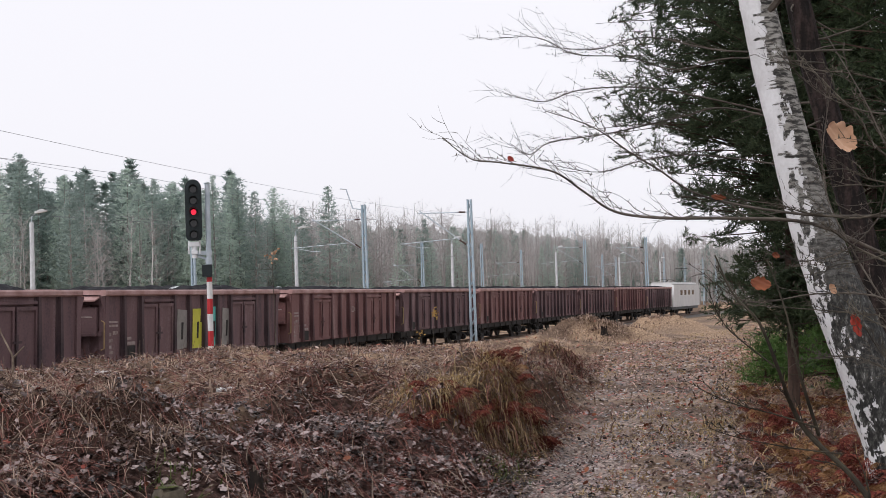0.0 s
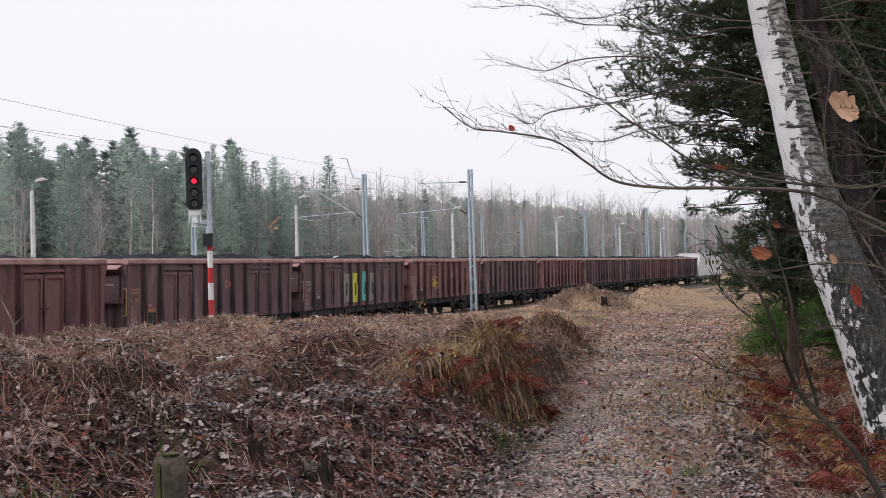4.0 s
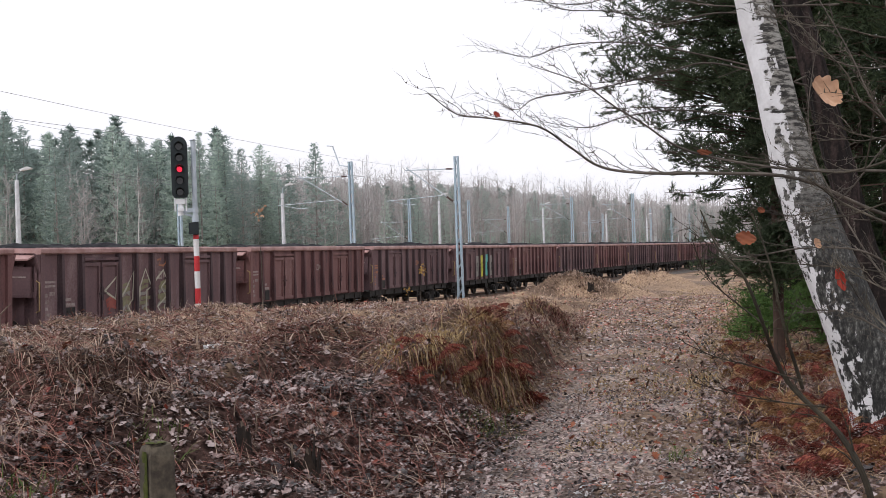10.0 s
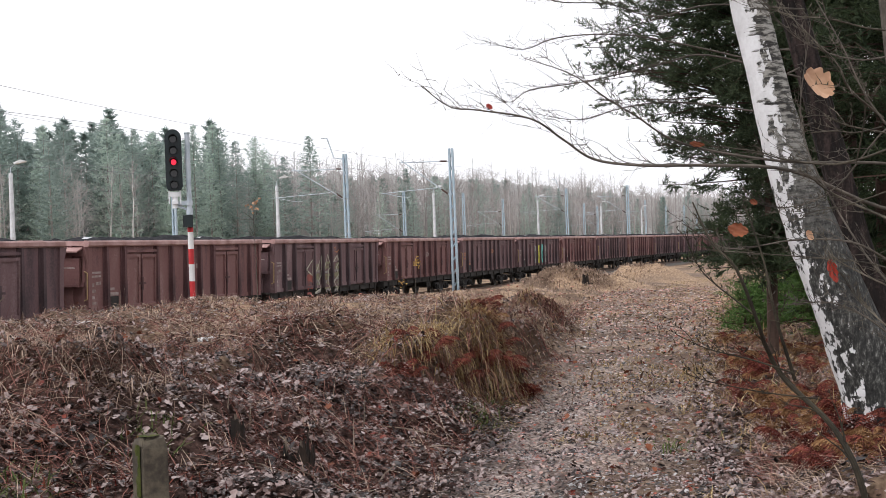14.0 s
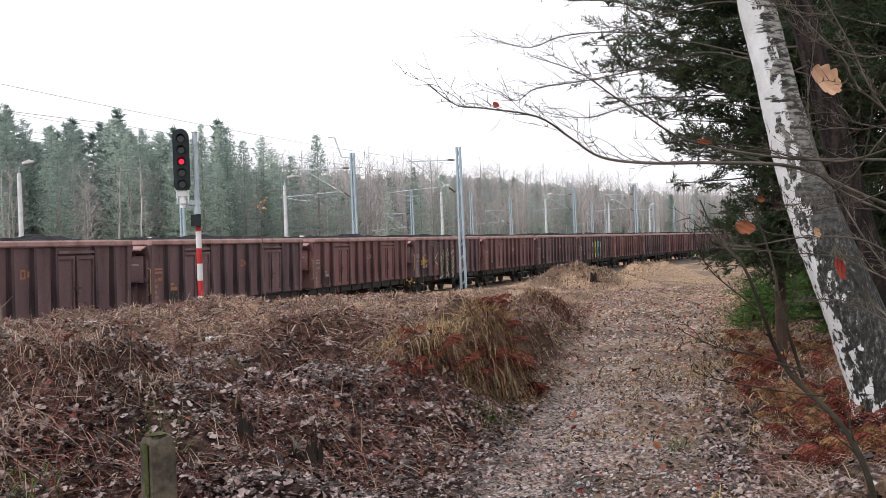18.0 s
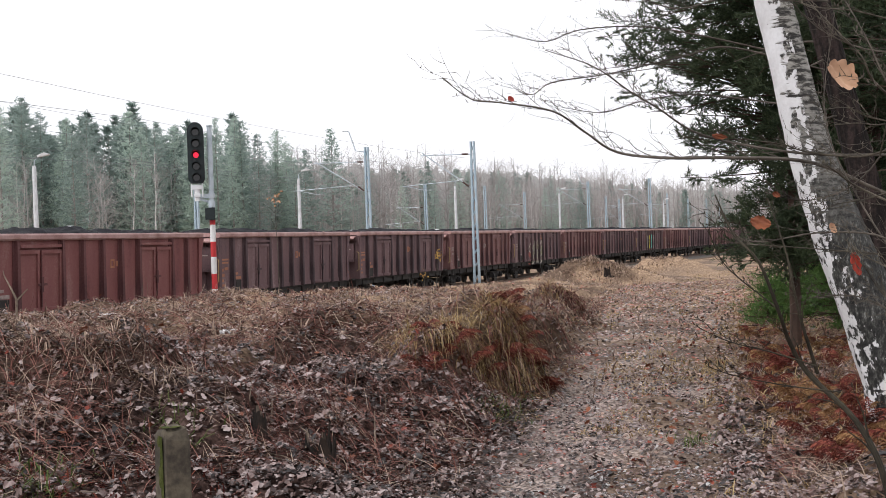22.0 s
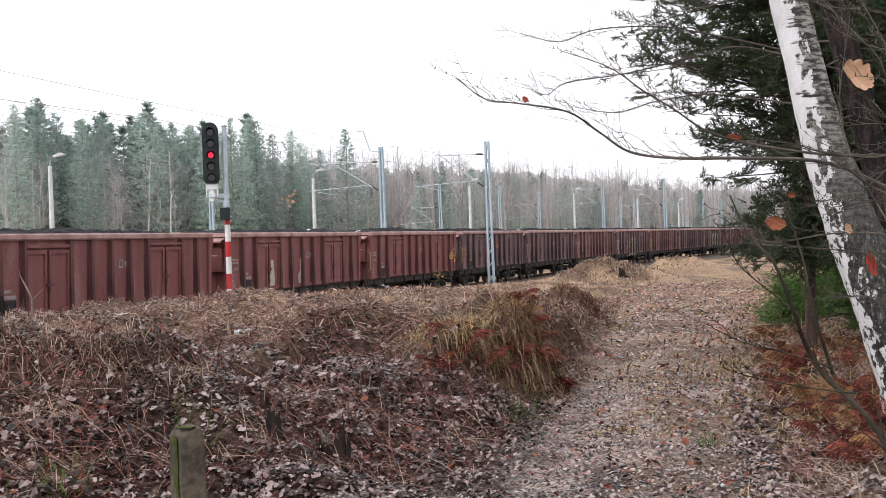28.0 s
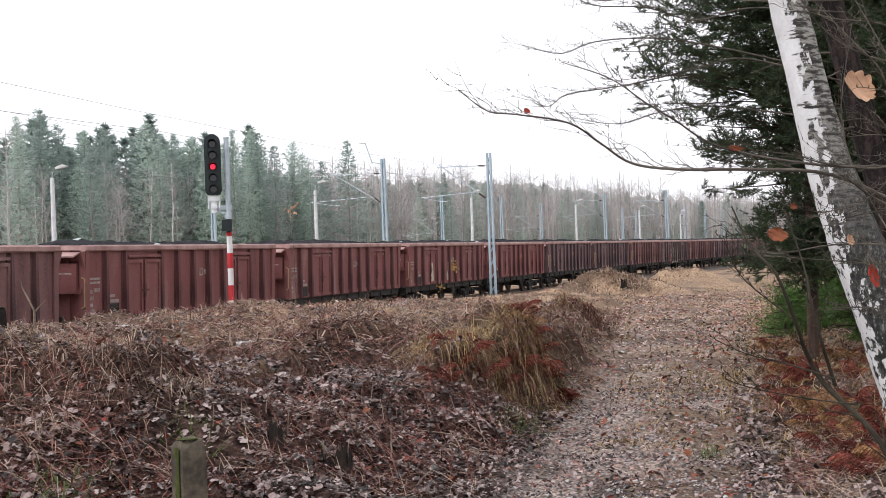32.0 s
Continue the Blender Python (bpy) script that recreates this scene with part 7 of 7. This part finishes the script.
def bare_oak():
    """The bare oak by the birch whose boughs reach over the track."""
    t = thing("bare_oak_tree", "bare oak with dark wet boughs reaching over the track", "tree", at=pose(0, 0, 0))
    part("trunk", Build().tube([(3.1, 8.3, 0.6), (3.0, 8.2, 2.2), (2.85, 8.2, 3.6), (2.7, 8.4, 6.0)], [0.09, 0.075, 0.06, 0.02], 10), TWIG, t)
    back = lambda k, xz: [(x * k, 2.52 + (z - 2.52) * k) for x, z in xz]
    bough(t, 7.0, [(2.95, 2.5), (2.35, 2.66), (1.85, 2.86), (1.41, 2.9), (1.08, 2.92), (0.84, 2.97), (0.67, 3.08), (0.49, 3.18), (0.22, 3.23), (0.07, 3.27), (-0.08, 3.4)], 0.023, 1, 26, 0.5)
    bough(t, 10.4, back(1.15, [(2.4, 3.7), (1.65, 3.86), (1.22, 3.91), (0.84, 3.92), (0.61, 3.88), (0.34, 3.95)]), 0.015, 2, 22, 0.6)
    bough(t, 10.4, back(1.15, [(2.5, 3.6), (1.83, 3.75), (1.53, 3.71), (1.06, 3.64), (0.66, 3.6), (0.5, 3.5), (0.36, 3.56)]), 0.016, 3, 24, 0.6)
    bough(t, 6.5, [(2.7, 2.75), (2.19, 2.85), (1.7, 2.89), (1.23, 3.0), (0.98, 3.14), (0.83, 3.21), (0.66, 3.34), (0.44, 3.45)], 0.016, 4, 20, 0.4)
    bough(t, 10.4, back(1.1, [(2.6, 4.1), (1.99, 4.19), (1.62, 4.15), (1.26, 4.24), (0.86, 4.23), (0.6, 4.35), (0.3, 4.4)]), 0.015, 5, 24, 0.65)
    bough(t, 10.4, back(1.3, [(2.4, 3.95), (1.7, 4.0), (1.2, 4.1), (0.85, 4.0), (0.5, 4.02)]), 0.016, 6, 20, 0.55)
    bough(t, 10.4, back(1.22, [(2.3, 3.3), (1.6, 3.42), (1.2, 3.38), (0.9, 3.3), (0.62, 3.36)]), 0.014, 7, 18, 0.5)
    bough(t, 6.2, [(2.5, 2.3), (2.16, 2.36), (1.89, 2.48), (1.63, 2.5), (1.36, 2.47), (1.15, 2.6)], 0.012, 8, 16, 0.35)
    bough(t, 5.0, [(1.85, 2.75), (1.61, 3.01), (1.51, 3.23), (1.41, 3.5)], 0.008, 9, 8, 0.25)
    bough(t, 6.6, [(2.6, 2.0), (2.2, 2.25), (1.95, 2.7), (1.85, 3.1), (1.9, 3.6)], 0.012, 10, 16, 0.4)
    bough(t, 6.4, [(2.6, 3.2), (2.2, 3.05), (1.95, 2.75), (1.7, 2.66), (1.45, 2.7)], 0.01, 11, 16, 0.4)
    bough(t, 7.4, [(2.8, 3.6), (2.45, 3.5), (2.1, 3.62), (1.8, 3.85)], 0.012, 12, 14, 0.45)
    for seed, (deep, thick, shoots, xz) in enumerate((
            (5.0, 0.012, 5, [(1.71, 2.96), (1.55, 3.06), (1.49, 3.15), (1.41, 3.28), (1.31, 3.44)]), (5.4, 0.009, 8, [(1.86, 3.34), (1.73, 3.34), (1.61, 3.39), (1.5, 3.43), (1.4, 3.46), (1.26, 3.45)]),
            (5.6, 0.013, 10, [(1.91, 2.88), (1.76, 2.83), (1.67, 2.82), (1.49, 2.85), (1.35, 2.88), (1.17, 2.9)]), (5.8, 0.02, 10, [(2.0, 2.55), (1.93, 2.6), (1.76, 2.7), (1.64, 2.77), (1.55, 2.8)]),
            (5.5, 0.009, 8, [(1.88, 2.93), (1.73, 2.98), (1.62, 3.02), (1.47, 3.0)]), (5.3, 0.007, 6, [(1.81, 2.95), (1.7, 2.93), (1.57, 2.93), (1.45, 2.92)]),
            (5.2, 0.007, 6, [(1.67, 2.8), (1.67, 2.95), (1.65, 3.07), (1.63, 3.15)]), (5.7, 0.008, 9, [(1.94, 2.36), (1.77, 2.4), (1.53, 2.43), (1.36, 2.45), (1.18, 2.47)]),
            (5.1, 0.011, 7, [(1.75, 2.29), (1.7, 2.31), (1.58, 2.39), (1.51, 2.45)]), (5.2, 0.009, 7, [(1.76, 2.11), (1.71, 2.18), (1.65, 2.27), (1.58, 2.37)]), (5.6, 0.008, 9, [(1.91, 2.7), (1.74, 2.64), (1.6, 2.62), (1.48, 2.57)]))):
        bough(t, deep, xz, 0.72 * thick, 40 + seed, shoots, 0.26, TWIG_OLIVE)
    bough(t, 6.0, [(2.35, 1.7), (2.05, 2.05), (1.8, 2.2), (1.55, 2.22)], 0.009, 13, 14, 0.35)


bare_oak()


def sapling():
    t = thing("oak_sapling", "slender leaning sapling with olive bark and sparse twigs", "sapling", at=pose(0, 0, 0))
    z = h(1.93, 5.6)
    bough(t, 5.6, [(1.81, z - 0.05), (1.76, 1.22), (1.7, 1.5), (1.62, 1.71), (1.46, 1.9), (1.38, 2.04), (1.31, 2.17), (1.22, 2.39), (1.14, 2.51), (1.09, 2.68)], 0.036, 21, 14, 0.38, SAPLING, 2)
    bough(t, 5.7, [(1.5, 1.9), (1.4, 2.18), (1.37, 2.42), (1.33, 2.66)], 0.016, 22, 10, 0.3, SAPLING, 2)
    bough(t, 5.5, [(1.42, 1.96), (1.25, 2.02), (1.1, 2.06), (0.98, 2.12)], 0.006, 23, 8, 0.25, SAPLING, 2)
    bough(t, 5.6, [(1.54, 1.84), (1.35, 1.86), (1.15, 1.9), (1.02, 1.95)], 0.005, 24, 8, 0.22, SAPLING, 2)
    bough(t, 5.6, [(1.3, 2.2), (1.12, 2.38), (1.04, 2.56)], 0.005, 25, 8, 0.22, SAPLING, 2)


sapling()


def hanging_leaf(x, y, z, size, mat, turn, label, seed, slim=0.85):
    """One withered lobed leaf still on its twig, curled and crumpled, with its stalk."""
    r = random.Random(seed)
    leaf = thing("withered_leaf", label, "leaf", "withered leaves on the twigs", at=pose(x, y, z, 80 + r.uniform(-15, 15), turn, r.uniform(-25, 25)))
    n, across = 26, 4
    curl, arch, twist = r.uniform(0.12, 0.3), r.uniform(0.25, 0.5), r.uniform(-0.5, 0.5)
    b = Build()
    for i in range(n + 1):
        t = i / n
        for j in range(-across, across + 1):
            lobe = 0.7 + 0.3 * abs(math.sin(math.pi * (3.3 * t + 0.08 * seed + (0.2 if j > 0 else 0)))) ** 0.7
            half = 0.44 * slim * size * max(0.02, math.sin(math.pi * (0.03 + 0.94 * t))) ** 0.62 * lobe
            px = size * (t - 0.5) + 0.02 * size * math.sin(9 * t + j)
            py = half * j / across
            pz = curl * py * py / (0.3 * size) + arch * size * (t - 0.5) ** 2 + twist * py * (t - 0.5) + 0.035 * size * math.sin(8 * t + 1.7 * j + seed)
            b.v.append((px, py, pz))
    w = 2 * across + 1
    b.f = [[i * w + j, i * w + j + 1, (i + 1) * w + j + 1, (i + 1) * w + j] for i in range(n) for j in range(w - 1)]
    part("leaf_blade", b, mat, leaf, smooth=True)
    part("leaf_stalk", Build().tube([(0.5 * size, 0, 0.1 * size), (0.65 * size, 0.05 * size, 0.1 * size), (0.85 * size, 0.2 * size, 0.12 * size)], 0.0016, 5), SAPLING, leaf)


LEAF_RED = material("red_withered_leaf", [(0.2, 0.016, 0.01), (0.3, 0.035, 0.015)], 9, 0.5, 0, 0.3)
hanging_leaf(1.5, 5.2, 3.11, 0.145, LEAF_TAN, 30, "large pale tan withered oak leaf on a twig", 1, 1.1)
hanging_leaf(1.25, 6.4, 2.98, 0.085, LEAF_RUST, 5, "small rust-orange withered leaf seen edge-on", 2, 0.4)
hanging_leaf(1.21, 5.4, 2.55, 0.085, LEAF_RUST, 10, "rust-orange withered oak leaf", 3)
hanging_leaf(1.71, 5.8, 2.36, 0.105, LEAF_RED, 75, "deep red withered leaf against the birch", 4, 0.5)
hanging_leaf(1.64, 5.9, 2.52, 0.05, LEAF_TAN, 60, "small curled tan leaf on a twig", 5)
hanging_leaf(1.42, 6.0, 2.68, 0.04, LEAF_RUST, 20, "small rust-orange withered leaf", 6)
hanging_leaf(0.28, 7.0, 3.26, 0.04, LEAF_RED, 40, "small dark red leaf at a bough's tip", 7)


def weed(x, y, tall, seed, mat, label, leafy=26):
    """A tall dry weed with a few clinging leaves at its head."""
    r = random.Random(seed)
    z = h(x, y)
    w = thing("dry_weed", label, "weed", "dry weeds on the bank", at=pose(x, y, z - 0.05))
    s = Build()
    pts = limb(s, (0, 0, 0), (0.05, 0, 1), tall, 0.014, r, 0.06, 6, 5)
    for _ in range(4):
        limb(s, r.choice(pts[3:]), (r.uniform(-1, 1), 0, r.uniform(0.2, 1)), tall * 0.15, 0.006, r, 0.2, 4, 4)
    part("stem", s, TWIG, w)
    for i in range(leafy):
        p = pts[-1] + Vector((r.gauss(0, 0.075), r.gauss(0, 0.06), r.gauss(-0.1, 0.1)))
        a = Vector((r.uniform(-1, 1), r.uniform(-1, 1), r.uniform(-1, 0.6))).normalized() * r.uniform(0.05, 0.1)
        e = a.cross(Vector((0.3, 1, 0.2))).normalized() * 0.03
        part("leaf", Build().poly([p - a * 0.5, p + e, p + a * 0.6, p - e]), mat, w)


weed(-4.5, 32.0, 2.6, 1, LEAF_TAN, "tall thin weed with a withered tan head", 16)
weed(-1.15, 52.0, 1.6, 2, YELLOW_LEAF, "low bush with yellowing leaves on the crest", 40)
weed(-1.6, 52.4, 1.1, 3, YELLOW_LEAF, "low bush with orange leaves on the crest", 18)


def dead_bush():
    """A pale forked dead branch standing on the crest, with twigs lying about it."""
    b = thing("dead_branch", "pale forked dead branch standing on the bank's crest", "branch", at=pose(0, 0, 0))
    y = 12.6
    z = h(-4.3, y)
    part("fork", Build().tube([(-4.3, y, z - 0.1), (-4.3, y, z + 0.03), (-4.29, y, 2.11), (-4.34, y, 2.22), (-4.4, y, 2.34), (-4.41, y, 2.4)], [0.016, 0.014, 0.012, 0.009, 0.006, 0.003], 6), STICK, b)
    part("fork", Build().tube([(-4.29, y, 2.1), (-4.24, y, 2.15), (-4.18, y, 2.21)], [0.01, 0.007, 0.004], 6), STICK, b)
    part("lying_twig", Build().tube([(-4.75, y, z + 0.06), (-4.3, y, z + 0.1), (-3.95, y, z + 0.09), (-3.45, y - 0.1, h(-3.45, y - 0.1) + 0.03)], [0.007, 0.008, 0.007, 0.004], 6), TWIG, b)
    part("lying_twig", Build().tube([(-4.6, y - 0.2, z + 0.3), (-4.5, y - 0.15, z + 0.15), (-4.3, y - 0.1, z + 0.04)], [0.004, 0.006, 0.006], 6), STICK, b)


dead_bush()


# ---- what moves ----
def motions():
    for ob, start in TRAIN:
        walk(ob, [(t, car_pose(start + rolled(t))) for t in range(33)])
    times = [i * 0.125 for i in range(257)]
    turns = [math.degrees(rolled(t) / 0.46) for t in times]
    for ob, x, sense in WHEELS:
        walk(ob, [(t, pose(x, 0, 0.46, 0, sense * (a % 360), 0)) for t, a in zip(times, turns)])


motions()
